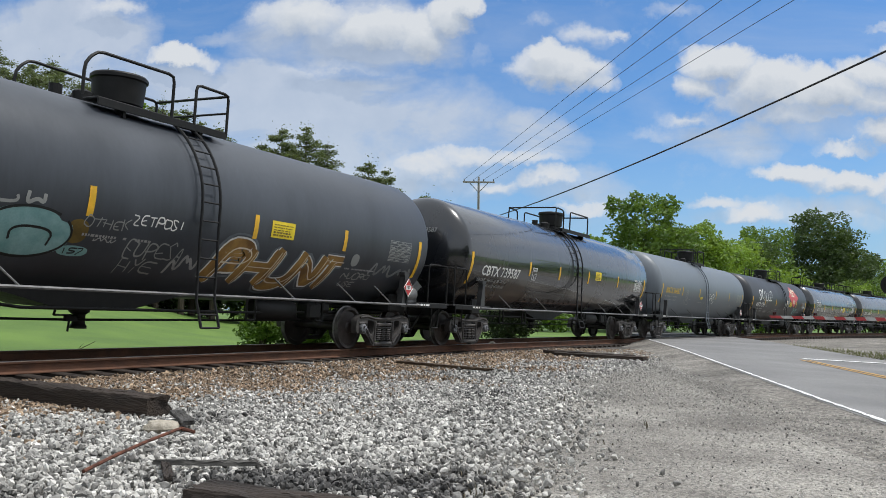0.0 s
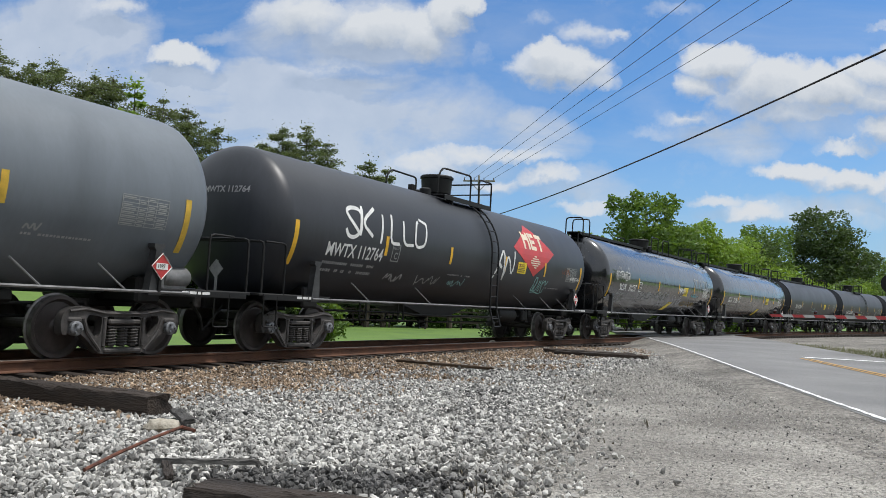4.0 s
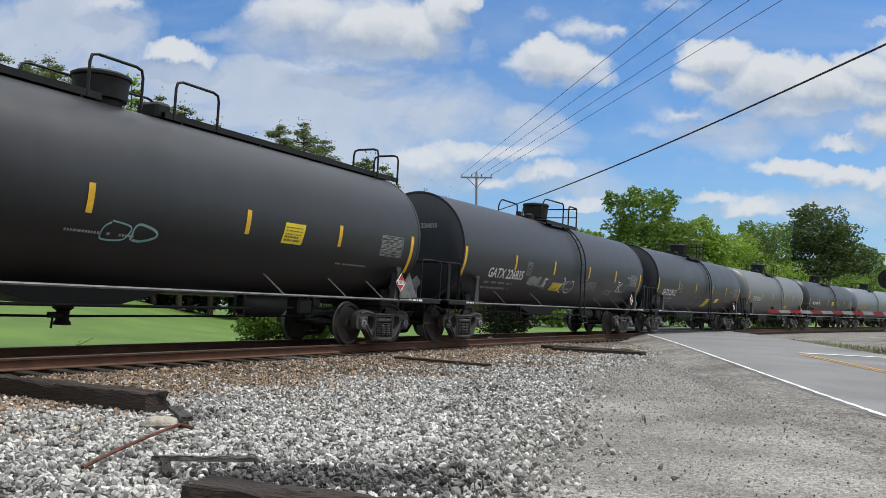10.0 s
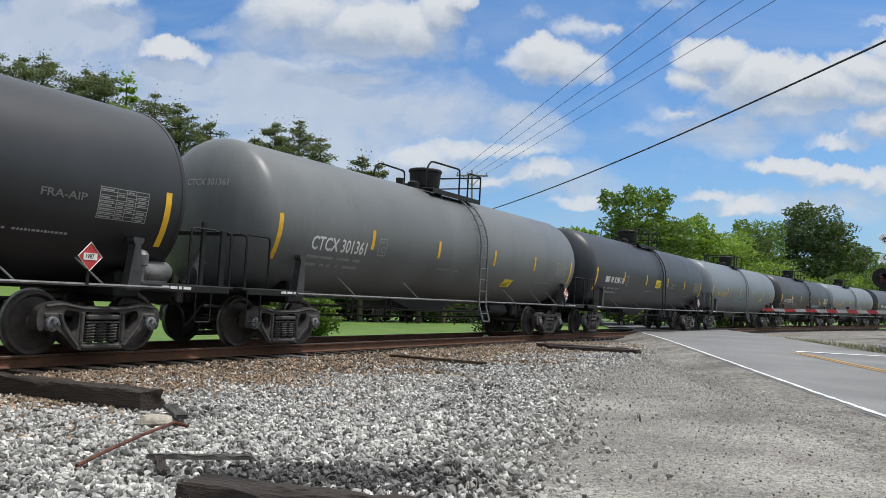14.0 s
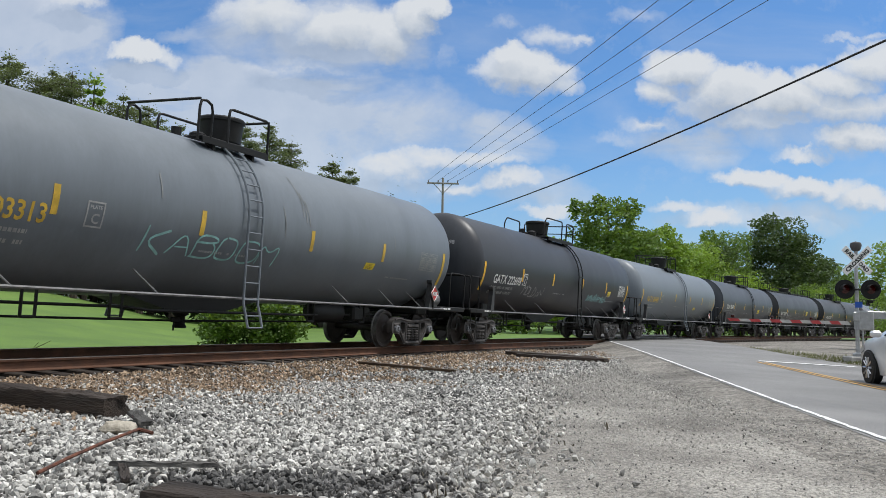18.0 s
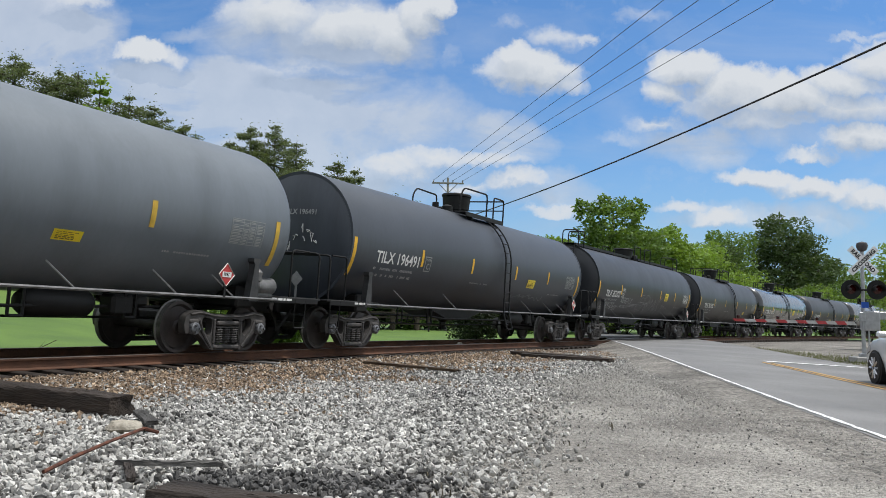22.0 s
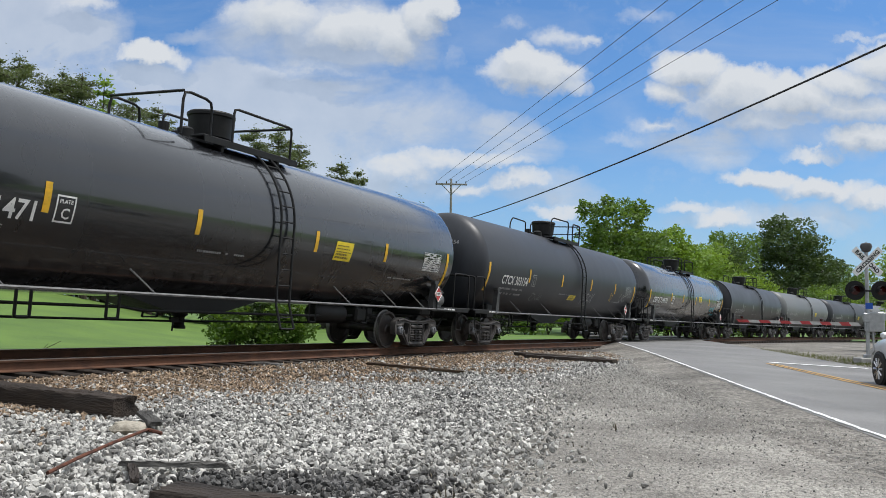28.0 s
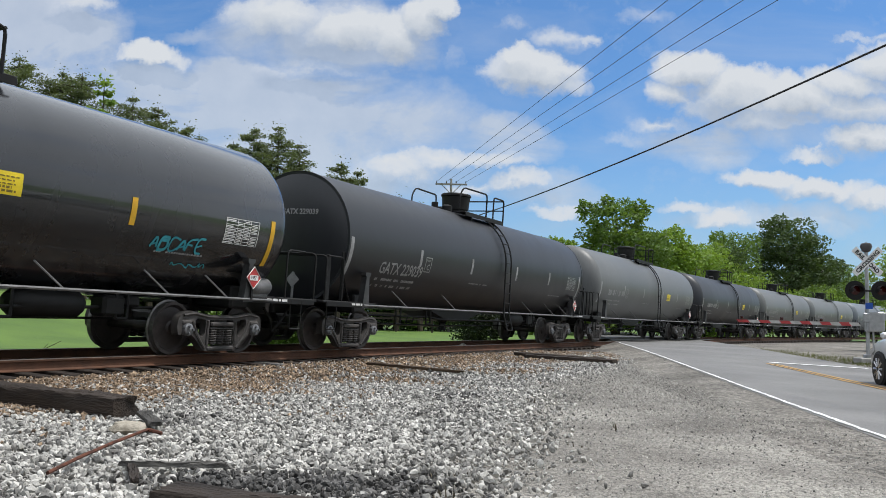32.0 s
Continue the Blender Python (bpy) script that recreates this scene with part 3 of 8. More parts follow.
railway = thing("railway_track", "single railway track with rusty rails on buried wooden ties", "railway track", kind="structure")
part("rail", rail_object(0.755, ""), RAIL_RUST, railway, "rust-brown steel rail with a worn bright head")
part("rail", rail_object(-0.755, ""), RAIL_RUST, railway, "rust-brown steel rail with a worn bright head")
tie_mesh = Shape().box((0, 0, -0.09), (0.22, 2.6, 0.18), bevel=0.012).mesh("tie", TIE_WOOD)
for i in range(-60, 180):
    s = i * 0.53
    x, y, th = track(s)
    p = track_point(s, 0, -0.176)
    m = Matrix.Translation(p) @ Matrix.Rotation(th + random.uniform(-0.02, 0.02), 4, "Z") @ Matrix.Rotation(BANK, 4, "X")
    part("tie", tie_mesh, TIE_WOOD, railway, m=m)


# ---- tank cars ----
R_TANK, Z_TANK = 1.50, 2.43
ENDS, ENDS_WALK = (8.06, 7.53), (7.66, 7.98)   # the shell's two ends from the car's middle: most cars, and the rounded walkway cars
MESH = {}


def once(key, make):
    if key not in MESH:
        MESH[key] = make()
    return MESH[key]


def shell_ends(c):
    return ENDS_WALK if c.get("style") == "B" and c.get("round") else ENDS


def tank_mesh(round_head, ends_at, seg=56):
    near, away = ends_at
    if round_head:
        ends = [(0.60 * math.cos(t), R_TANK * math.sin(t) ** 0.86) for t in (math.pi / 2 * k / 10 for k in range(11))]
    else:
        ends = [(0.20, 0.0), (0.195, 0.5), (0.16, 1.0), (0.10, 1.30), (0.05, R_TANK - 0.055), (0.055, R_TANK - 0.05), (0.06, R_TANK + 0.012), (0.0, R_TANK + 0.012), (-0.01, R_TANK)]
    prof = [(-near - d, r) for d, r in ends]
    for x in (-5.0, -2.5, 0.0, 2.5, 5.0):
        prof.append((x, R_TANK))
    prof += [(away + d, r) for d, r in ends[::-1]]
    return Shape().rev(prof, seg, "x", (0, 0, Z_TANK)).mesh("tank", BLACK_SATIN, angle=38)


def wheelset_shape():
    sh = Shape()
    for sgn in (-1, 1):
        y0 = sgn * 0.70
        prof = [(0.075, 0.0), (0.078, 0.10), (0.045, 0.13), (0.025, 0.36), (0.075, 0.40), (0.075, 0.452), (-0.02, 0.457), (-0.032, 0.485), (-0.055, 0.480), (-0.06, 0.40), (-0.015, 0.36), (-0.02, 0.12), (-0.02, 0.0)]
        sh.rev([(sgn * a, r) for a, r in prof], 32, "y", (0, y0, 0))
    sh.rev([(-0.72, 0.085), (0.72, 0.085)], 14, "y")
    return sh


def wheelset_mesh():
    me = wheelset_shape().mesh("wheelset", WHEEL_STEEL, angle=25)
    me.materials.append(TREAD)
    rims = []
    for p in me.polygons:
        r = [math.hypot(me.vertices[k].co.x, me.vertices[k].co.z) for k in p.vertices]
        rims.append(1 if min(r) > 0.44 else 0)
    me.polygons.foreach_set("material_index", rims)
    return me


def rounded(poly, c):
    """A flat outline with its corners cut back to soft bends."""
    out = []
    n = len(poly)
    for k in range(n):
        a, b, d = Vector(poly[k - 1]), Vector(poly[k]), Vector(poly[(k + 1) % n])
        u, w = a - b, d - b
        e = min(c, u.length * 0.45, w.length * 0.45)
        p, q = b + u.normalized() * e, b + w.normalized() * e
        out += [p, (p + q) / 4 + b / 2, q]
    return [(p.x, p.y) for p in out]


def pierced(sh, outer, holes, y0, y1):
    """A plate between y0 and y1 with openings through it; outlines in x and z."""
    loops = [outer] + holes
    flat_pts = [p for l in loops for p in l]
    tris = tessellate_polygon([[Vector((x, z, 0)) for x, z in l] for l in loops])
    n = len(flat_pts)
    sh.add([(x, y0, z) for x, z in flat_pts] + [(x, y1, z) for x, z in flat_pts], [tuple(t) for t in tris] + [tuple(n + k for k in t[::-1]) for t in tris])
    o = 0
    for l in loops:
        k = len(l)
        sh.add([(x, y, z) for y in (y0, y1) for x, z in l], [(j, (j + 1) % k, k + (j + 1) % k, k + j) for j in range(k)])
        o += k
    return sh


def side_frame_shape():
    """Cast truck side: bowed top chord, hooded ends over the bearings, two rounded windows and the spring opening."""
    sh = Shape()
    right = [(0.0, 0.700), (0.42, 0.715), (0.72, 0.775), (0.93, 0.755), (1.08, 0.68), (1.115, 0.52), (1.08, 0.36), (0.99, 0.36), (0.985, 0.56), (0.80, 0.56), (0.775, 0.37), (0.70, 0.33), (0.46, 0.10), (0.36, 0.075)]
    outer = right + [(-x, z) for x, z in right[:0:-1]]
    window = [(0.405, 0.625), (0.665, 0.655), (0.685, 0.545), (0.595, 0.40), (0.50, 0.305), (0.425, 0.37)]
    spring = [(-0.325, 0.165), (0.325, 0.165), (0.315, 0.625), (-0.315, 0.625)]
    pierced(sh, rounded(outer, 0.045), [rounded(window, 0.055)[::-1], rounded([(-x, z) for x, z in window], 0.055), rounded(spring, 0.03)[::-1]], -0.075, 0.075)
    for sx in (-1, 1):
        # raised ribs along the diagonals and over the bearings
        sh.tube([(sx * 0.98, -0.075, 0.70), (sx * 0.72, -0.080, 0.73), (sx * 0.36, -0.078, 0.675), (0, -0.076, 0.668)], 0.024, 6)
        sh.tube([(sx * 0.745, -0.078, 0.60), (sx * 0.67, -0.080, 0.40), (sx * 0.42, -0.078, 0.125)], 0.026, 6)
        sh.box((sx * 0.889, 0, 0.575), (0.24, 0.19, 0.075), bevel=0.02)
        sh.box((sx * 0.365, 0, 0.40), (0.055, 0.21, 0.44), bevel=0.015)
    sh.box((0, 0, 0.12), (0.70, 0.20, 0.07), bevel=0.02)
    return sh


def coil_shape():
    """Outer coil of seven turns round a plain cylinder that backs the gaps."""
    pts = [(0.085 * math.cos(2 * math.pi * k / 8), 0.085 * math.sin(2 * math.pi * k / 8), 0.19 + 0.27 * k / 52) for k in range(53)]
    return Shape().tube(pts, 0.0165, 4).rev([(0.18, 0.058), (0.46, 0.058)], 8, "z")


def cap_shape():
    sh = Shape().rev([(0.0, 0.105), (-0.10, 0.105), (-0.115, 0.085), (-0.125, 0.0)], 14, "y")
    for k in range(3):
        a = 2 * math.pi * k / 3
        sh.rev([(-0.110, 0.022), (-0.145, 0.022)], 6, "y", (0.062 * math.cos(a), 0, 0.062 * math.sin(a)))
    return sh


def flank(x, z, out=0.0):
    """A point on the tank's camera-side flank at height z."""
    c = max(-0.999, min(0.999, (z - Z_TANK) / R_TANK))
    s = math.sqrt(1 - c * c)
    return (x, -(R_TANK + out) * s, Z_TANK + (R_TANK + out) * c)


def patch(x0, x1, z0, z1, out=0.006, n=6, slant=0.0):
    """A film on the flank between two heights."""
    sh = Shape()
    pts = []
    for k in range(n + 1):
        z = z0 + (z1 - z0) * k / n
        pts += [flank(x0 + slant * k / n, z, out), flank(x1 + slant * k / n, z, out)]
    return sh.add(pts, [(2 * k, 2 * k + 1, 2 * k + 3, 2 * k + 2) for k in range(n)])


def text_outline(body, size, weight=0.0, squeeze=1.0):
    """Flat points and faces of a line of writing; x to the right, y up, from its lower left corner."""
    cu = bpy.data.curves.new("writing", "FONT")
    cu.body, cu.size, cu.offset, cu.resolution_u = body, size / 0.72, weight, 2
    ob = bpy.data.objects.new("writing", cu)
    scene.collection.objects.link(ob)
    dg = bpy.context.evaluated_depsgraph_get()
    me = ob.evaluated_get(dg).to_mesh()
    pts = [(v.co.x * squeeze, v.co.y) for v in me.vertices]
    faces = [tuple(p.vertices) for p in me.polygons]
    ob.evaluated_get(dg).to_mesh_clear()
    bpy.data.objects.remove(ob)
    bpy.data.curves.remove(cu)
    return pts, faces


def writing(body, x, z, size, width=None, out=0.008, lean=0.0, bold=0.007):
    """Lettering wrapped on the flank from x, baseline z; width stretches it to fit."""
    pts, faces = text_outline(body, size, bold * size / 0.28)
    w = max(p[0] for p in pts)
    k = width / w if width else 1.0
    return Shape().add([flank(x + px * k + lean * py, z + py, out) for px, py in pts], faces)


def bars(x0, x1, z, h, seed, out=0.007):
    """A line of small unreadable print as short bars."""
    rnd = random.Random(seed)
    sh, x = Shape(), x0
    while x < x1:
        w = rnd.uniform(0.025, 0.06)
        a = patch(x, min(x + w, x1), z, z + h, out, 1)
        sh.add(a.v, a.f)
        x += w + (rnd.uniform(0.10, 0.2) if rnd.random() < 0.16 else 0.018)
    return sh


def ladder_shape(side):
    """Ladder that follows the tank's flank from the platform down past the sill."""
    sh = Shape()
    r = R_TANK + 0.09
    path = [(-r * math.sin(a), Z_TANK + r * math.cos(a)) for a in np.linspace(radians(22), radians(88), 12)]
    path += [(-r, 1.9), (-r - 0.01, 1.30), (-r - 0.02, 0.95), (-r - 0.16, 0.52)]
    for dx in (-0.20, 0.20):
        sh.tube([(dx, y * side, z) for y, z in path], 0.024, 6)
    run = 0.0
    for a, b in zip(path, path[1:]):
        d = math.hypot(b[0] - a[0], b[1] - a[1])
        n0, n1 = int(run / 0.30), int((run + d) / 0.30)
        for k in range(n0 + 1, n1 + 1):
            t = (k * 0.30 - run) / d
            y, z = a[0] + (b[0] - a[0]) * t, a[1] + (b[1] - a[1]) * t
            sh.tube([(-0.20, y * side, z), (0.20, y * side, z)], 0.015, 5)
        run += d
    sh.tube([(-0.20, path[-1][0] * side, 0.52), (0.20, path[-1][0] * side, 0.52)], 0.018, 5)
    return sh


def loop(pts, r=0.024, n=6, c=0.10):
    """A bent tube with rounded corners."""
    out = [Vector(pts[0])]
    for a, b, d in zip(pts, pts[1:], pts[2:]):
        a, b, d = Vector(a), Vector(b), Vector(d)
        u, w = (a - b), (d - b)
        ca = min(c, u.length * 0.45, w.length * 0.45)
        p, q = b + u.normalized() * ca, b + w.normalized() * ca
        m = (p + q) / 2 * 0.45 + b * 0.55
        out += [p, m, q]
    out.append(Vector(pts[-1]))
    return Shape().tube(out, r, n)


def truck(car, x):
    bol = part("truck", once("bolster", lambda: Shape().box((0, 0, 0.60), (0.40, 2.1, 0.20), bevel=0.04).rev([(0.68, 0.20), (0.86, 0.20)], 16, "z").mesh("truck", STEEL_DARK)), STEEL_DARK, car, "four-wheel cast steel truck", Matrix.Translation((x, 0, 0)))
    for sy in (-1, 1):
        part("side_frame", once("side_frame", lambda: side_frame_shape().mesh("side_frame", STEEL_DARK)), STEEL_DARK, bol, m=Matrix.Translation((0, sy * 1.02, 0)))
        part("spring_seat", once("seat", lambda: Shape().box((0, 0, 0.55), (0.60, 0.22, 0.075), bevel=0.02).box((0, 0, 0.475), (0.60, 0.18, 0.03), bevel=0.008).mesh("spring_seat", STEEL_DARK)), STEEL_DARK, bol, m=Matrix.Translation((0, sy * 1.02, 0)))
        for dx in (-0.205, 0.0, 0.205):
            part("coil_spring", once("coil", lambda: coil_shape().mesh("coil_spring", STEEL_DARK)), STEEL_DARK, bol, m=Matrix.Translation((dx, sy * 1.04, 0)))
        for sx in (-1, 1):
            rot = Matrix.Identity(4) if sy < 0 else Matrix.Rotation(math.pi, 4, "Z")
            part("axle_cap", once("cap", lambda: cap_shape().mesh("axle_cap", CAP_GREY)), CAP_GREY, bol, "round bolted bearing cap", Matrix.Translation((sx * 0.889, sy * 1.06, 0.457)) @ rot)
    sets = []
    for sx in (-1, 1):
        ws = part("wheelset", once("wheelset", wheelset_mesh), WHEEL_STEEL, bol, "pair of steel wheels on an axle", Matrix.Translation((sx * 0.889, 0, 0.457)))
        sets.append((ws, sx * 0.889))
    return sets


WHEELS, CARS = [], []
CAP_GREY = surf("greasy_bearing_cap", (0.10, 0.105, 0.11), 0.45, 0.3, var=0.4, scale=14, bump=0.08, color2=(0.30, 0.31, 0.33))
TREAD = surf("dull_tread_rim", (0.13, 0.125, 0.12), 0.4, 0.5, var=0.3, scale=8, bump=0.05, color2=(0.24, 0.235, 0.23))
TRIM_DARK = surf("worn_dark_steel", (0.055, 0.053, 0.052), 0.5, 0.35, var=0.35, scale=6, bump=0.08, color2=(0.11, 0.105, 0.10))
BLACK_TUBE = surf("black_painted_tube", (0.012, 0.012, 0.012), 0.55, var=0.3, scale=5, bump=0.02, spec=0.3)
RED_FILM = surf("red_vinyl", (0.55, 0.045, 0.045), 0.4, var=0.12, scale=3, bump=0.0)
CREAM_FILM = surf("cream_vinyl", (0.76, 0.66, 0.50), 0.45, var=0.1, scale=3, bump=0.0)
TEAL_SPRAY = surf("teal_spray_paint", (0.16, 0.34, 0.34), 0.6, var=0.3, scale=2.5, bump=0.0, color2=(0.30, 0.50, 0.50))
CYAN_SPRAY = surf("cyan_spray_paint", (0.05, 0.38, 0.46), 0.55, var=0.2, scale=3, bump=0.0)
GOLD_SPRAY = surf("bronze_spray_paint", (0.16, 0.075, 0.018), 0.55, var=0.3, scale=1.8, bump=0.0, color2=(0.42, 0.24, 0.06))
BLACK_SPRAY = surf("black_spray_paint", (0.008, 0.010, 0.010), 0.5, var=0.2, scale=3, bump=0.0)
GREY_SPRAY = surf("thin_grey_spray_paint", (0.20, 0.21, 0.21), 0.6, var=0.3, scale=3, bump=0.0)
FADED_YELLOW = surf("faded_yellow_lettering", (0.62, 0.40, 0.05), 0.5, var=0.2, scale=5, bump=0.0)


STEP_GREY = surf("worn_dark_end_paint", (0.028, 0.028, 0.029), 0.5, var=0.3, scale=5, bump=0.05, color2=(0.062, 0.062, 0.063))


def end_gear(car, e, sx, heavy):
    """Platform, rails, steps and coupler at the end sx (-1 or 1)."""
    q = lambda pts: [(sx * x, y, z) for x, y, z in pts]
    part("end_platform", once(("plat", sx), lambda: Shape().box((sx * 8.28, 0, 1.07), (1.20, 2.96, 0.05), bevel=0.01).box((sx * 7.80, -1.47, 1.03), (1.95, 0.04, 0.11), bevel=0.008).box((sx * 7.80, 1.47, 1.03), (1.95, 0.04, 0.11), bevel=0.008).mesh("end_platform", BLACK_TUBE)), e, car)
    part("stub_sill", once(("stub", sx), lambda: Shape().box((sx * 7.75, 0, 0.90), (2.3, 0.40, 0.30), bevel=0.02).box((sx * 6.95, 0, 1.05), (0.5, 2.2, 0.42), bevel=0.04).mesh("stub_sill", BLACK_TUBE)), BLACK_TUBE, car)
    part("coupler", once(("cpl", sx), lambda: Shape().box((sx * 8.75, 0, 0.86), (0.42, 0.16, 0.18), bevel=0.03).box((sx * 8.97, 0.04, 0.86), (0.24, 0.30, 0.28), bevel=0.05).mesh("coupler", STEEL_DARK)), STEEL_DARK, car, "cast steel knuckle coupler")
    part("brake_hose", once(("hose", sx), lambda: loop(q([(8.6, -0.38, 0.85), (8.85, -0.40, 0.60), (9.0, -0.30, 0.36)]), 0.028, 6, 0.15).mesh("brake_hose", RUBBER)), RUBBER, car)
    part("end_handrail", once(("endr", sx), lambda: loop(q([(8.80, -1.44, 1.08), (8.80, -1.44, 2.02), (8.80, 1.44, 2.02), (8.80, 1.44, 1.08)])).mesh("end_handrail", BLACK_TUBE)), e, car)
    o, px = (0.0, 7.28) if sx < 0 else (-0.40, 6.72)
    for sy in (-1, 1):
        part("side_handrail", once(("sider", sx, sy), lambda: loop(q([(8.78 + o, sy * 1.46, 2.02), (8.22 + o, sy * 1.46, 2.02), (8.22 + o, sy * 1.46, 1.05)]), 0.021).mesh("side_handrail", BLACK_TUBE)), e, car)
        if heavy:
            part("handrail_post", once(("post", sx, sy), lambda: Shape().box((sx * 8.66, sy * 1.38, 1.55), (0.13, 0.05, 1.0), bevel=0.01).box((sx * 8.16, sy * 1.40, 1.60), (0.09, 0.05, 1.1), bevel=0.01).tube(q([(8.16, sy * 1.38, 1.75), (7.80, sy * 1.38, 1.1)]), 0.022, 5).mesh("handrail_post", BLACK_TUBE)), e, car)
        part("step", once(("step", sx, sy), lambda: loop(q([(8.75 + o, sy * 1.48, 1.05), (8.75 + o, sy * 1.48, 0.50), (8.40 + o, sy * 1.48, 0.50), (8.40 + o, sy * 1.48, 1.05)]), 0.014, 5, 0.04).mesh("step", BLACK_TUBE)), BLACK_TUBE, car)
        part("saddle_post", once(("saddle", sx, sy), lambda: Shape().prism([(sx * px - 0.16, 0.98), (sx * px + 0.10, 0.98), (sx * px + 0.05, 1.66), (sx * px + 0.10, 1.70), (sx * px + 0.10, 1.76), (sx * px - 0.10, 1.76), (sx * px - 0.10, 1.70), (sx * px - 0.06, 1.66)], sy * 1.36, sy * 1.50).mesh("saddle_post", STEP_GREY)), STEP_GREY, car, "dark worn tapered jacking post")
    if sx > 0:
        cyl = part("brake_cylinder", once("bcyl", lambda: Shape().rev([(7.05, 0.0), (7.06, 0.13), (7.11, 0.17), (7.62, 0.17), (7.68, 0.13), (7.69, 0.0)], 16, "x", (0, -1.12, 1.27)).box((7.36, -1.12, 1.12), (0.5, 0.2, 0.08), bevel=0.01).mesh("brake_cylinder", TRIM_GREY)), TRIM_GREY, car, "grey brake cylinder on the end platform")
        part("relay_valve", once("rval", lambda: Shape().rev([(1.10, 0.05), (1.34, 0.05), (1.36, 0.10), (1.52, 0.11), (1.58, 0.06), (1.60, 0.0)], 12, "z", (7.00, -1.28, 0)).mesh("relay_valve", TRIM_GREY)), TRIM_GREY, car)
    part("shoe_stencil", once(("sten", sx), lambda: Shape().add([(sx * 7.55 + dx, -1.494, z) for z in (1.02, 1.065) for dx in (-0.3, -0.16, -0.13, 0.02, 0.05, 0.12, 0.15, 0.32)], [(2 * k, 2 * k + 1, 8 + 2 * k + 1, 8 + 2 * k) for k in range(4)]).mesh("shoe_stencil", WHITE_PAINT)), WHITE_PAINT, car)


def diamond(at, facing, size=0.19):
    sh = Shape()
    x, y, z = at
    if facing == "side":
        sh.add([(x - size, y, z), (x, y, z - size), (x + size, y, z), (x, y, z + size)], [(0, 1, 2, 3)])
        sh.add([(x - size, y + 0.012, z), (x, y + 0.012, z - size), (x + size, y + 0.012, z), (x, y + 0.012, z + size)], [(3, 2, 1, 0)])
    return sh


def under_gear(car, i):
    part("brake_pipe", once("bpipe", lambda: Shape().tube([(-6.2, -0.55, 0.80), (-2.6, -0.55, 0.78), (-2.3, -0.75, 0.74), (2.2, -0.75, 0.74), (6.2, -0.55, 0.80)], 0.028, 6).mesh("brake_pipe", BLACK_TUBE)), BLACK_TUBE, car)
    part("brake_rod", once("brod", lambda: Shape().tube([(-6.0, -0.15, 0.58), (-1.0, -0.10, 0.54), (6.0, -0.15, 0.58)], 0.022, 6).mesh("brake_rod", BLACK_TUBE)), BLACK_TUBE, car)
    for x in (-4.6, -3.0, 2.4, 4.5):
        part("pipe_hanger", once("hang", lambda: loop([(-0.12, -0.75, 1.05), (-0.12, -0.75, 0.60), (0.12, -0.75, 0.60), (0.12, -0.75, 1.05)], 0.026, 5, 0.03).mesh("pipe_hanger", BLACK_TUBE)), BLACK_TUBE, car, m=Matrix.Translation((x, 0, 0)))
    part("outlet_sump", once("sump", lambda: Shape().prism([(-2.6, 0.98), (-1.6, 0.74), (-0.2, 0.74), (0.8, 0.98), (0.8, 1.2), (-2.6, 1.2)], -0.55, 0.55).mesh("outlet_sump", BLACK_TUBE)), BLACK_TUBE, car)
    part("outlet_valve", once("valve", lambda: Shape().rev([(0.78, 0.16), (0.66, 0.16), (0.62, 0.10), (0.48, 0.10), (0.44, 0.13), (0.40, 0.13)], 12, "z", (-0.75, 0, 0)).box((-0.98, -0.1, 0.56), (0.22, 0.06, 0.09), bevel=0.01).tube([(-1.0, -0.1, 0.52), (-1.03, -0.12, 0.36)], 0.018, 5).mesh("outlet_valve", BLACK_TUBE)), BLACK_TUBE, car)
    part("air_reservoir", once("resv", lambda: Shape().rev([(2.55, 0.0), (2.58, 0.14), (2.68, 0.21), (3.75, 0.21), (3.85, 0.14), (3.88, 0.0)], 16, "x", (0, -0.55, 0.80)).mesh("air_reservoir", BLACK_TUBE)), BLACK_TUBE, car)
    part("brake_valve", once("bval", lambda: Shape().box((4.35, -0.6, 0.80), (0.45, 0.35, 0.34), bevel=0.05).box((4.75, -0.6, 0.88), (0.3, 0.3, 0.18), bevel=0.04).mesh("brake_valve", BLACK_TUBE)), BLACK_TUBE, car)
    for sy in (-1, 1):
        part("side_rail", once(("sill", sy), lambda: Shape().tube([(-7.4, sy * 1.50, 1.03), (7.4, sy * 1.50, 1.03)], 0.026, 6).mesh("side_rail", TRIM_GREY)), TRIM_GREY, car, "worn grey tube along the tank's foot")
        for x in (-5.6, -3.0, 2.6, 4.6, 6.0):
            part("rail_strut", once(("strut", sy), lambda: Shape().tube([(0.14, sy * 1.50, 1.03), (-0.14, sy * 1.20, 1.40)], 0.015, 5).mesh("rail_strut", TRIM_GREY)), TRIM_GREY, car, m=Matrix.Translation((x, 0, 0)))


LONG_RAIL, SHORT_RAIL = (-1.66, -0.95, -0.36, 1.38), (-1.58, -1.25, -0.80, 0.37)   # guard rail posts along the car, from the manway


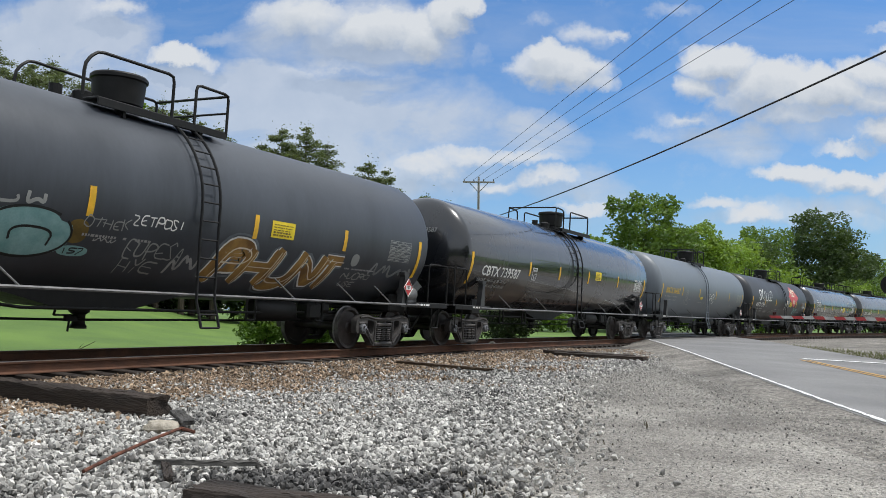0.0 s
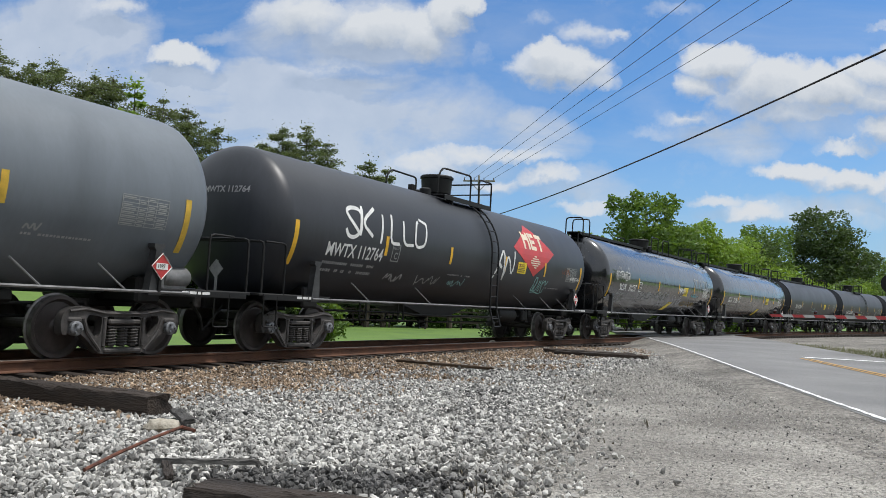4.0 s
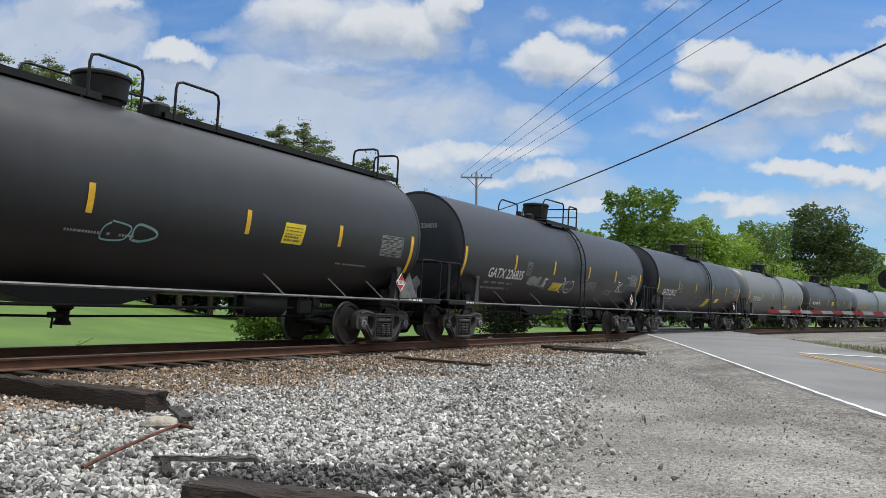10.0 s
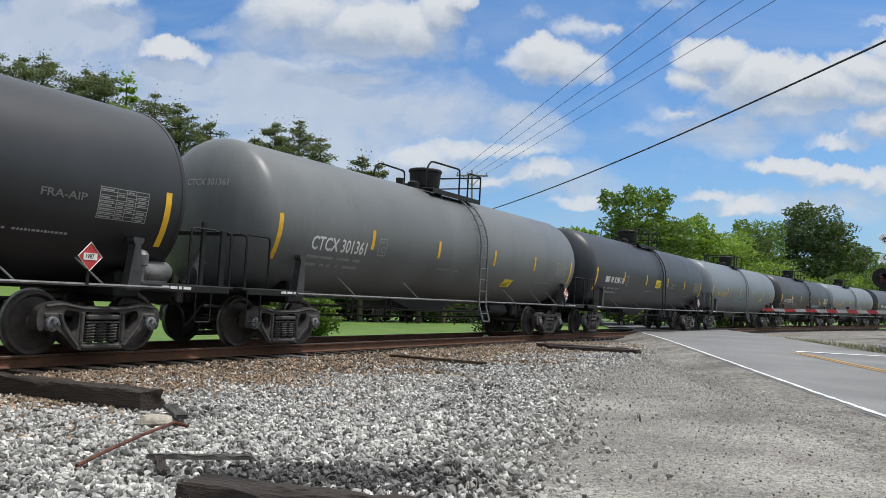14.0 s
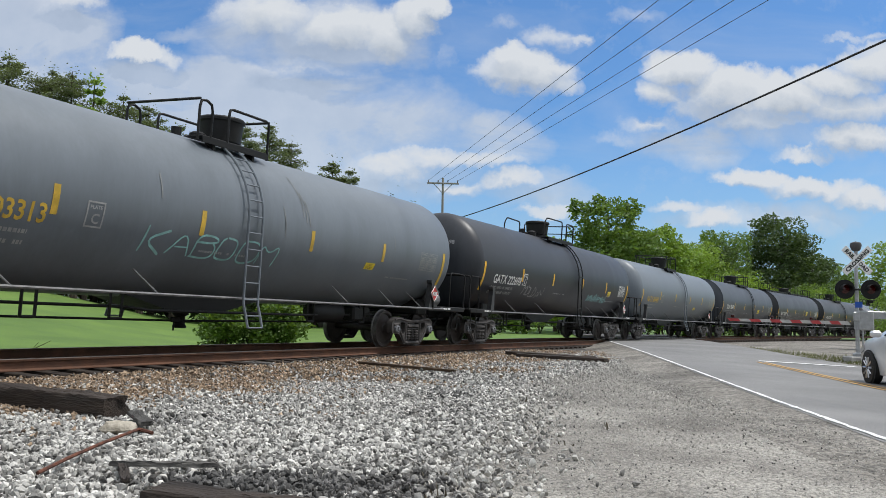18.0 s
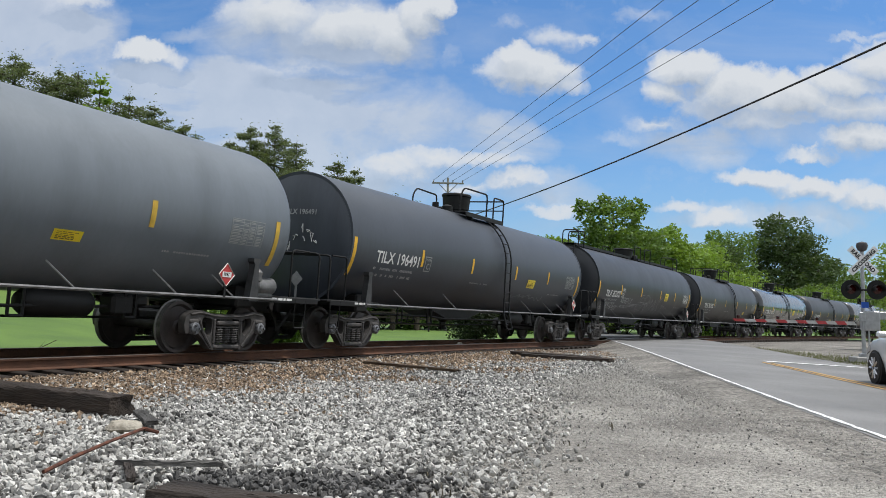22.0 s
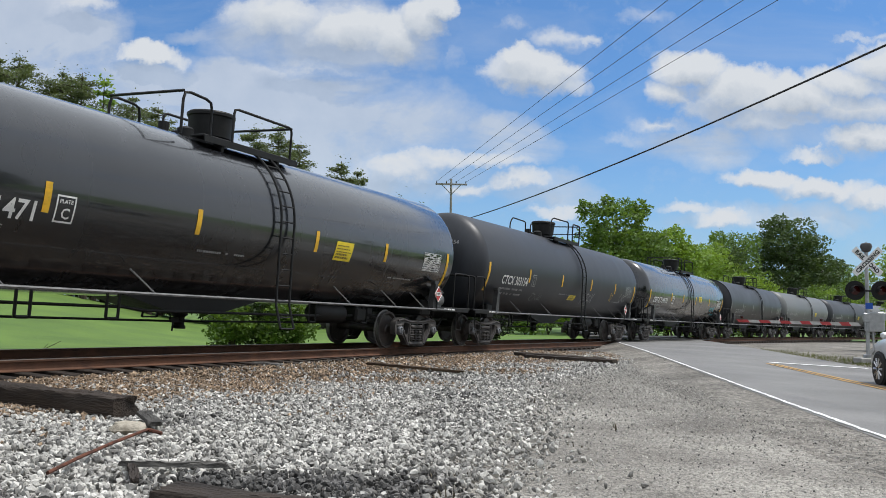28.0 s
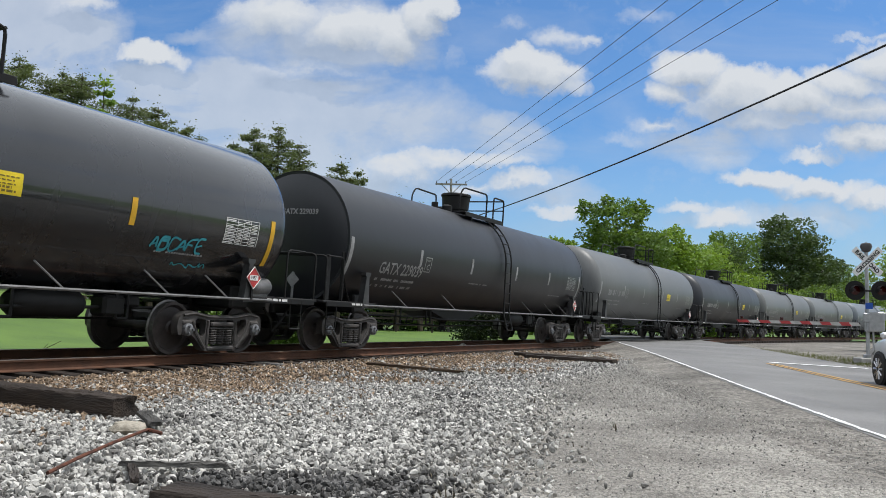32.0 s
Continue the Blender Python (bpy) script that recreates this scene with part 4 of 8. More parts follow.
def dome_gear(car, mx, paint, guard=None):
    """Manway drum with lid, valves, platform and rails on top."""
    T = Matrix.Translation((mx, 0, 0))
    top = Z_TANK + R_TANK
    drum = part("manway", once("drum", lambda: Shape().rev([(top - 0.12, 0.36), (top + 0.10, 0.36), (top + 0.12, 0.40), (top + 0.50, 0.43), (top + 0.52, 0.46), (top + 0.57, 0.46)], 24, "z").mesh("manway", BLACK_TUBE)), BLACK_TUBE, car, "black round manway housing", T)
    part("lid", once("lid", lambda: Shape().rev([(top + 0.57, 0.45), (top + 0.60, 0.43), (top + 0.63, 0.25), (top + 0.635, 0.0)], 24, "z").box((0.44, 0.0, top + 0.52), (0.12, 0.10, 0.12), bevel=0.02).mesh("lid", BLACK_TUBE)), BLACK_TUBE, drum)
    part("valve_box", once("vbox", lambda: Shape().rev([(top - 0.1, 0.16), (top + 0.14, 0.16), (top + 0.18, 0.10), (top + 0.20, 0.0)], 12, "z", (-0.75, -0.10, 0)).rev([(top - 0.1, 0.10), (top + 0.22, 0.10), (top + 0.24, 0.0)], 10, "z", (-1.05, 0.15, 0)).box((-0.6, 0.2, top + 0.06), (0.3, 0.2, 0.16), bevel=0.03).mesh("valve_box", BLACK_TUBE)), BLACK_TUBE, car, m=T)
    for sy in (-1, 1):
        gx, gl = (-0.55, 1.85) if guard == SHORT_RAIL else (0.25, 2.7)
        part("platform_grating", once(("grate", sy, gx), lambda: Shape().box((gx, sy * 0.72, top - 0.06), (gl, 0.34, 0.04), bevel=0.01).box((gx, sy * 0.90, top - 0.12), (gl, 0.03, 0.10)).box((gx - gl * 0.3, sy * 0.75, top - 0.22), (0.06, 0.2, 0.34)).box((gx + gl * 0.3, sy * 0.75, top - 0.22), (0.06, 0.2, 0.34)).mesh("platform_grating", BLACK_TUBE)), BLACK_TUBE, car, m=T)
        if guard:
            a, b, c, d = guard
            part("platform_rail", once(("rail1l", sy, guard), lambda: loop([(a, sy * 0.88, top - 0.15), (a, sy * 0.88, top + 0.60), (b, sy * 0.88, top + 0.56), (b, sy * 0.88, top - 0.10)], 0.026, 6, 0.16).mesh("platform_rail", BLACK_TUBE)), BLACK_TUBE, car, m=T)
            part("platform_rail", once(("rail2l", sy, guard), lambda: loop([(c, sy * 0.88, top - 0.10), (c, sy * 0.88, top + 0.58), (d, sy * 0.88, top + 0.58), (d, sy * 0.88, top - 0.18)], 0.026, 6, 0.10).mesh("platform_rail", BLACK_TUBE)), BLACK_TUBE, car, m=T)
        else:
            part("platform_rail", once(("rail1", sy), lambda: loop([(-1.30, sy * 0.80, top - 0.05), (-1.30, sy * 0.80, top + 0.42), (-1.10, sy * 0.80, top + 0.64), (0.35, sy * 0.88, top + 0.64), (0.35, sy * 0.88, top - 0.10)], 0.026, 6, 0.12).mesh("platform_rail", BLACK_TUBE)), BLACK_TUBE, car, m=T)
            part("platform_rail", once(("rail2", sy), lambda: loop([(0.85, sy * 0.88, top - 0.10), (0.85, sy * 0.88, top + 0.62), (1.62, sy * 0.88, top + 0.62), (1.62, sy * 0.88, top - 0.12)], 0.026, 6, 0.10).mesh("platform_rail", BLACK_TUBE)), BLACK_TUBE, car, m=T)
    if guard:
        for x, z in ((guard[0], top + 0.59), (guard[3], top + 0.57)):
            part("cross_rail", once("xlong", lambda: Shape().tube([(0, -0.88, 0), (0, 0.88, 0)], 0.026, 6).mesh("cross_rail", BLACK_TUBE)), BLACK_TUBE, car, m=T @ Matrix.Translation((x, 0, z)))
        return
    part("cross_rail", once("xrail", lambda: Shape().tube([(1.62, -0.88, top + 0.60), (1.62, 0.88, top + 0.60)], 0.024, 6).tube([(1.62, -0.88, top + 0.30), (1.62, 0.88, top + 0.30)], 0.02, 6).mesh("cross_rail", BLACK_TUBE)), BLACK_TUBE, car, m=T)


def top_walk(car, back):
    """Full-length running board with hoops at its ends, and a ladder down the near head."""
    top = Z_TANK + R_TANK
    for name, x, y, length in (("a", -4.45, -0.16, 7.5), ("b", 4.40, -0.16, 7.6), ("c", -0.05, 0.72, 2.6)):
        part("running_board", once(("board", name), lambda: Shape().box((x, y, top + 0.07), (length, 0.50, 0.035), bevel=0.008).box((x, y - 0.26, top + 0.03), (length, 0.03, 0.11)).box((x, y + 0.25, top + 0.03), (length, 0.03, 0.11)).mesh("running_board", BLACK_TUBE)), BLACK_TUBE, car, "black steel walkway along the tank's top")
    for k in range(8):
        part("board_bracket", once("bbr", lambda: Shape().box((0, -0.16, top - 0.04), (0.06, 0.52, 0.18)).mesh("board_bracket", BLACK_TUBE)), BLACK_TUBE, car, m=Matrix.Translation((-7.2 + k * 2.05, 0, 0)))
    for x in (-8.15, -7.5, 7.1, 8.0):
        part("hoop", once("hoop", lambda: loop([(0, -0.52, top - 0.10), (0, -0.52, top + 0.62), (0.0, 0.18, top + 0.62), (0, 0.18, top - 0.05)], 0.026, 6, 0.14).mesh("hoop", BLACK_TUBE)), BLACK_TUBE, car, m=Matrix.Translation((x, 0, 0)))
    lad = Shape()
    for dy in (-0.40, 0.0):
        lad.tube([(-8.30, dy, top + 0.02), (-8.32, dy, 2.9), (-8.36, dy, 2.0), (-8.40, dy, 1.09)], 0.022, 6)
    for k in range(9):
        lad.tube([(-8.33, -0.40, 1.35 + k * 0.30), (-8.33, 0.0, 1.35 + k * 0.30)], 0.014, 5)
    part("end_ladder", once("elad", lambda: lad.mesh("end_ladder", BLACK_TUBE)), BLACK_TUBE, car)
    for x in (-0.35 - back, 1.35 - back):
        for sy in (-1, 1):
            part("guard_rail", once(("guard", sy), lambda: loop([(-0.35, sy * 0.80, top - 0.1), (-0.35, sy * 0.80, top + 0.55), (0.65, sy * 0.80, top + 0.55), (0.65, sy * 0.80, top - 0.1)], 0.024, 6, 0.14).mesh("guard_rail", BLACK_TUBE)), BLACK_TUBE, car, m=Matrix.Translation((x, 0, 0)))
    drum = part("manway", once("drumB", lambda: Shape().rev([(top - 0.12, 0.34), (top + 0.06, 0.34), (top + 0.08, 0.42), (top + 0.40, 0.44), (top + 0.42, 0.47), (top + 0.46, 0.47)], 24, "z").mesh("manway", BLACK_TUBE)), BLACK_TUBE, car, "black round manway housing", Matrix.Translation((-0.05 - back * 0.6, 0, 0)))
    part("lid", once("lidB", lambda: Shape().rev([(top + 0.46, 0.45), (top + 0.50, 0.40), (top + 0.52, 0.0)], 24, "z").mesh("lid", BLACK_TUBE)), BLACK_TUBE, drum)
    part("valve_box", once("vboxB", lambda: Shape().box((0.65, -0.1, top + 0.1), (0.35, 0.5, 0.3), bevel=0.05).mesh("valve_box", BLACK_TUBE)), BLACK_TUBE, car)


def marks(car, i, c):
    """Painted marks on the camera side."""
    strip = {"y": YELLOW_PAINT, "w": WHITE_PAINT, "f": FADED_YELLOW, "g": GREY_BAR}[c.get("strip", "g" if i > 19 else "y")]
    dx = c.get("dx", 0.0)
    near, away = shell_ends(c)
    for x in (-near + 0.07, away - 0.28):
        part("end_strip", once(("es", x), lambda: patch(x - 0.06, x + 0.06, 1.66, 2.50, 0.006, 8).mesh("end_strip", YELLOW_PAINT)), strip, car, "yellow reflective strip")
    for x in c.get("strips", (-4.90, -1.97, 1.22, 4.1)):
        part("side_strip", once(("ss", x), lambda: patch(x - 0.055, x + 0.055, 2.05, 2.47).mesh("side_strip", YELLOW_PAINT)), strip, car, "yellow reflective strip")
    W, ink = WHITE_PAINT, c.get("ink", GREY_BAR if i > 19 else WHITE_PAINT)
    if c.get("text"):
        part("lettering", writing(c["text"], c.get("tx", -7.0), c.get("tz", 1.92), 0.27, c.get("tw", 2.0)), ink, car, "stencilled car number")
    elif c.get("text") is None and c.get("dim"):
        part("lettering", bars(-7.0, -4.9, 2.0, 0.22, i), ink, car, "worn car number")
    dim = PALE_GREY if c.get("crisp") else GREY_BAR
    for k, line in enumerate(c.get("load", ("", ""))):
        z = c.get("tz", 1.92) - 0.17 - 0.15 * k
        shape = writing(line, c.get("tx", -7.0) - 0.1, z, 0.085, 1.75, 0.007, 0.25, 0.006) if line else once(("ls", i % 3, k, z), lambda: bars(-7.0, -5.2, z, 0.055, i % 3 + 5 * k).mesh("load_stencil", dim))
        tagged(part("load_stencil", shape, dim, car, m=None if line else Matrix.Translation((c.get("tx", -7.0) + 7.0, 0, 0))), kind="stuff")
    def plate_shape():
        box = Shape()
        for x0, x1, z0, z1 in ((-0.16, -0.135, 1.96, 2.30), (0.135, 0.16, 1.96, 2.30), (-0.16, 0.16, 1.94, 1.965), (-0.16, 0.16, 2.295, 2.32)):
            q = patch(x0, x1, z0, z1, 0.006, 5 if z1 - z0 > 0.1 else 1)
            box.add(q.v, q.f)
        for body, x0, z0, size in (("PLATE", -0.11, 2.21, 0.055), ("C", -0.06, 2.00, 0.15)):
            q = writing(body, x0, z0, size, None if body == "C" else 0.22, 0.006)
            box.add(q.v, q.f)
        return box.mesh("plate_mark", WHITE_PAINT)
    part("plate_mark", once("pm", plate_shape), (ink if c.get("crisp") else PALE_GREY) if ink is not FADED_YELLOW else GREY_BAR, car, "white outlined clearance letter", Matrix.Translation((c.get("cx", -4.5), 0, 0)))
    if c.get("sign", True):
        x0, x1, z0, z1, sl = c.get("signbox", (2.05, 2.65, 2.05, 2.38, 0.0))
        sg = part("notice", patch(x0, x1, z0, z1, 0.006, 4, sl), YELLOW_SIGN, car, "yellow notice film")
        ln = Shape()
        word = random.Random(i)
        for k in range(5):
            z, x = z0 + (z1 - z0) * (0.12 + 0.16 * k), x0 + 0.05 + sl * (0.12 + 0.16 * k)
            tall = (z1 - z0) * (0.10 if k in (0, 1) else 0.055)
            stop = x + (x1 - x0 - 0.10) * word.uniform(0.75, 1.0)
            while x < stop:
                w = word.uniform(0.03, 0.09)
                q = patch(x, min(x + w, stop), z, z + tall, 0.009, 1)
                ln.add(q.v, q.f)
                x += w + 0.018
        part("notice_print", ln, GREY_INK, sg)
    if c.get("sign2"):
        x0, x1, z0, z1, sl = c["sign2"]
        part("notice", patch(x0, x1, z0, z1, 0.006, 4, sl), YELLOW_SIGN, car, "yellow notice film")
    plate = Shape()
    cell = random.Random(5)
    cells = [(x, x + w, 2.0 + 0.055 * k, 2.018 + 0.055 * k) for k in range(8) for x, w in ((5.97, cell.uniform(0.15, 0.27)), (6.28, 0.11), (6.45, 0.12), (6.64, 0.16)) if cell.random() < 0.8]
    for a, b, z0, z1 in [(5.95, 6.85, 1.98 + 0.055 * k, 1.990 + 0.055 * k) for k in range(9)] + [(x, x + 0.012, 1.98, 2.43) for x in (5.95, 6.25, 6.42, 6.60, 6.84)] + cells:
        q = patch(a, b, z0, z1, 0.006, 6 if z1 - z0 > 0.1 else 1)
        plate.add(q.v, q.f)
    tagged(part("test_table", once("tt", lambda: plate.mesh("test_table", WHITE_PAINT)), WHITE_PAINT if c.get("crisp") else PALE_GREY, car), "white stencilled inspection table", kind="stuff")
    tagged(part("fine_print", once("fp", lambda: bars(4.5, 5.6, 1.70, 0.03, 3).mesh("fine_print", GREY_BAR)), GREY_BAR, car), kind="stuff")
    tagged(part("fine_print", once("fp2", lambda: bars(-1.9, -0.7, 1.78, 0.035, 8).mesh("fine_print", PALE_GREY)), GREY_BAR, car), kind="stuff")
    if c.get("head", True) and c.get("text"):
        pts, faces = text_outline(c["text"], 0.12, 0.004)
        depth = lambda y, z: -near - 0.012 - (0.60 * math.sqrt(max(0.0, 1 - min(1.0, (math.hypot(y, z - Z_TANK) / R_TANK) ** 2.3))) if c.get("round") else 0.197 - 0.055 * max(0.0, math.hypot(y, z - Z_TANK) - 0.5))
        part("head_number", Shape().add([(depth(0.28 - px, 2.95 + py), 0.28 - px, 2.95 + py) for px, py in pts], faces), GREY_BAR if ink is W else ink, car, "small car number on the tank head")
    px = c.get("placard", 6.75)
    pl = part("placard", once("dm", lambda: diamond((0, -1.545, 1.42), "side", 0.20).mesh("placard", RED_FILM)), RED_FILM, car, "red and white diamond hazard placard", Matrix.Translation((px, 0, 0)))
    part("placard_band", once("pb", lambda: Shape().box((0, -1.550, 1.42), (0.23, 0.006, 0.095)).mesh("placard_band", WHITE_PAINT)), WHITE_PAINT, pl)
    part("placard_rim", once("pr", lambda: Shape().tube([(-0.20, -1.548, 1.42), (0, -1.548, 1.22), (0.20, -1.548, 1.42), (0, -1.548, 1.62)], 0.010, 4, True).mesh("placard_rim", WHITE_PAINT)), WHITE_PAINT, pl)
    part("placard_number", once("pn", lambda: Shape().add([(-0.095 + px * 0.9, -1.5545, 1.392 + py) for px, py in text_outline("1987", 0.062, 0.002)[0]], text_outline("1987", 0.062, 0.002)[1]).mesh("placard_number", BLACK_TUBE)), BLACK_TUBE, pl)
    part("placard_holder", once("ph", lambda: Shape().box((0, -1.520, 1.30), (0.05, 0.02, 0.55)).mesh("placard_holder", BLACK_TUBE)), BLACK_TUBE, pl)
    hx = -near - (0.66 if c.get("round") else 0.30)
    hp = part("placard", once(("hp", hx), lambda: Shape().add([(hx, -0.42, 1.50), (hx, -0.24, 1.32), (hx, -0.06, 1.50), (hx, -0.24, 1.68)], [(0, 1, 2, 3)]).box((hx + 0.02, -0.24, 1.35), (0.02, 0.05, 0.6)).mesh("placard", GREY_BAR)), GREY_BAR, car, "weathered diamond placard on the tank head")


PALE_CYAN = surf("pale_cyan_spray_paint", (0.28, 0.52, 0.50), 0.6, var=0.25, scale=4, bump=0.0)
GREY_INK = surf("dark_notice_print", (0.20, 0.14, 0.02), 0.5, var=0.1, scale=4, bump=0.0)
W, Y = WHITE_PAINT, FADED_YELLOW
# style A: centre platform and side ladder; B: full top walkway
FLEET = {
    0: dict(paint=SLATE, round=True, text=None, strips=(-4.9, -1.88, 1.54, 4.25), signbox=(1.95, 2.6, 2.12, 2.42, 0.0), label="slate-grey tank car with teal and bronze graffiti"),
    1: dict(paint=BLACK_GLOSS, round=True, text="CBTX 739587", crisp=True, load=("LD LMT  1965 00 LB  89 150 KG", "LT WT    895 00 LB  40 600 KG"), mx=0.55, lad=-0.42, tx=-7.36, tz=1.93, tw=2.4, cx=-3.95, strips=(-4.3, -1.97, 0.68, 3.87), signbox=(1.35, 1.95, 2.2, 2.5, 0.0), label="clean black tank car with white lettering"),
    2: dict(paint=LIGHT_GREY, round=True, text="NATX 364067", ink=Y, strip="f", tx=-7.45, tw=2.15, tz=2.1, cx=-4.1, lad=-0.88, mx=0.33, signbox=(-1.75, -1.3, 1.95, 2.08, 0.0), label="light grey tank car with yellow lettering and tags"),
    3: dict(paint=DARK_MATTE, round=True, text="MWTX 112764", label="dark grey tank car with red diamond and white graffiti"),
    4: dict(paint=BLACK_GLOSS, round=True, style="B", text="SIOX   31037", crisp=True, strips=(-4.26, -1.49, 1.62, 4.3), cx=-4.0, tx=-6.5, tw=2.0, placard=7.0, load=("LD LMT 198100 LB  89857 KG", "LT WT   87900 LB  39871 KG"), signbox=(2.4, 3.1, 1.96, 2.36, 0.05), sign2=(0.35, 0.85, 1.25, 1.62, 0.4), label="glossy black tank car covered in scrawled graffiti"),
    5: dict(paint=BLACK_GLOSS, round=True, style="B", text="SIOX   31096", crisp=True, strips=(-4.48, -1.54, 1.72, 4.57), cx=-4.21, tx=-6.6, tw=1.97, placard=7.0, signbox=(2.29, 3.0, 1.96, 2.36, 0.05), sign2=(0.45, 0.95, 1.22, 1.62, 0.4), label="glossy black tank car with a top walkway"),
    6: dict(paint=BLACK_SATIN, style="B", text="TILX 352019", tx=-6.6, tw=1.85, cx=-4.35, strips=(-4.6, -1.6, 1.65, 4.4), signbox=(2.6, 3.2, 1.98, 2.36, 0.05), label="satin black tank car with a top walkway"),
    7: dict(paint=DARK_MATTE, text="GATX 226835", cx=-3.9, tw=2.29, placard=6.0, tx=-6.5, tz=1.78, signbox=(-1.9, -1.1, 1.55, 1.80, 0.12), label="dark grey tank car with white tags and yellow notice"),
    8: dict(paint=BLACK_SATIN, text="GATX 229112", tx=-7.15, tz=1.78, placard=5.83, signbox=(0.25, 1.0, 1.35, 1.75, 0.25), sign2=(2.3, 2.95, 1.6, 1.8, 0.1), label="charcoal black tank car with flat rimmed heads"),
    9: dict(paint=CONCRETE_GREY, round=True, text="CTCX 301361", tw=1.9, signbox=(2.2, 2.8, 1.5, 1.72, 0.1), label="pale grey tank car with white lettering"),
    10: dict(paint=DARK_MATTE, round=True, text=None, dim=True, signbox=(-0.6, 0.15, 1.98, 2.32, 0.0), label="dark grey tank car with a yellow notice"),
    11: dict(paint=LIGHT_GREY, round=True, text="NATX 303313", ink=Y, strip="f", lad=-0.72, mx=-0.05, cx=-4.2, signbox=(3.4, 3.8, 1.84, 1.99, 0.03), label="light grey tank car with yellow lettering and chalky graffiti"),
    12: dict(paint=DARK_MATTE, round=True, text="GATX 222698", crisp=True, tx=-7.25, tw=2.15, cx=-4.8, load=("LD LMT 195000 LB  88400 KG", "LT WT   91000 LB  41300 KG"), strips=(-5.03, -2.2, 1.04, 4.09), lad=0.44, signbox=(4.42, 4.82, 1.90, 2.12, 0.0), label="matte dark grey tank car with white tags"),
    13: dict(paint=LIGHT_GREY, round=True, text="NATX 364495", placard=5.85, lad=-0.15, mx=-0.42, tx=-7.15, tw=1.95, ink=Y, strip="f", signbox=(2.4, 2.9, 1.7, 1.85, 0.0), label="light grey tank car with faded yellow lettering"),
    14: dict(paint=SLATE, text="TILX 196491", tx=-7.06, tw=2.0, tz=2.02, cx=-4.6, signbox=(2.3, 2.95, 1.85, 2.12, 0.0), label="slate-grey tank car with smudged tags"),
    15: dict(paint=BLACK_SATIN, style="B", text="TILX 352027", crisp=True, tx=-7.05, tw=1.95, cx=-4.75, strips=(-5.05, -2.02, 1.28, 4.1), load=("LD LMT 197900 LB  89750 KG", "LT WT   88100 LB  39950 KG"), signbox=(2.1, 2.7, 1.99, 2.38, 0.05), label="satin black walkway tank car with grey graffiti"),
    16: dict(paint=BLACK_SATIN, text="TILX 362782", tx=-6.93, tw=1.98, cx=-4.5, strips=(-4.7, -1.9, 1.3, 4.2), signbox=(3.6, 3.95, 1.68, 1.84, 0.0), label="satin black tank car with a small yellow notice"),
    17: dict(paint=BLACK_GLOSS, round=True, text="CTCX 731471", crisp=True, load=("LD LMT  206700 LB   93750 KG", "LT WT    79300 LB   35950 KG"), tx=-7.15, tw=2.07, cx=-4.63, lad=0.22, strips=(-4.94, -2.03, 1.34, 4.08), signbox=(2.0, 2.65, 1.94, 2.34, 0.05), label="glossy black tank car with clean white lettering"),
    18: dict(paint=DARK_MATTE, round=True, text="CTCX 303154", lad=0.15, strips=(-4.9, -1.89, 1.30, 4.40), placard=5.85, signbox=(-0.85, -0.15, 1.62, 1.80, 0.05), label="matte dark grey tank car with chalk tags"),
    19: dict(paint=BLACK_GLOSS, round=True, text="CBTX 739539", crisp=True, load=("LD LMT  1965 00 LB  89 150 KG", "LT WT    895 00 LB  40 600 KG"), mx=0.55, lad=-0.42, tx=-7.36, tz=1.93, tw=2.4, cx=-3.95, strips=(-4.3, -1.97, 0.68, 3.87), signbox=(1.35, 1.95, 2.2, 2.5, 0.0), label="glossy black tank car with a cyan tag"),
    20: dict(paint=BLACK_SATIN, text="GATX 229039", tx=-6.7, tz=1.80, sign=False, label="dark grey tank car with flat rimmed heads"),
    21: dict(paint=MID_GREY, round=True, text=None, dim=True, label="dark grey tank car"),
    22: dict(paint=DARK_MATTE, round=True, text=None, dim=True, label="dark grey weathered tank car in the train"),
    23: dict(paint=MID_GREY, round=True, text=None, dim=True, label="mid-grey weathered tank car in the train"),
    24: dict(paint=CONCRETE_GREY, round=True, text=None, dim=True, label="pale grey weathered tank car in the train"),
    25: dict(paint=LIGHT_GREY, round=True, text=None, dim=True, label="light grey weathered tank car in the train"),
}
FLEET[21]["label"] = "mid-grey tank car with worn lettering"


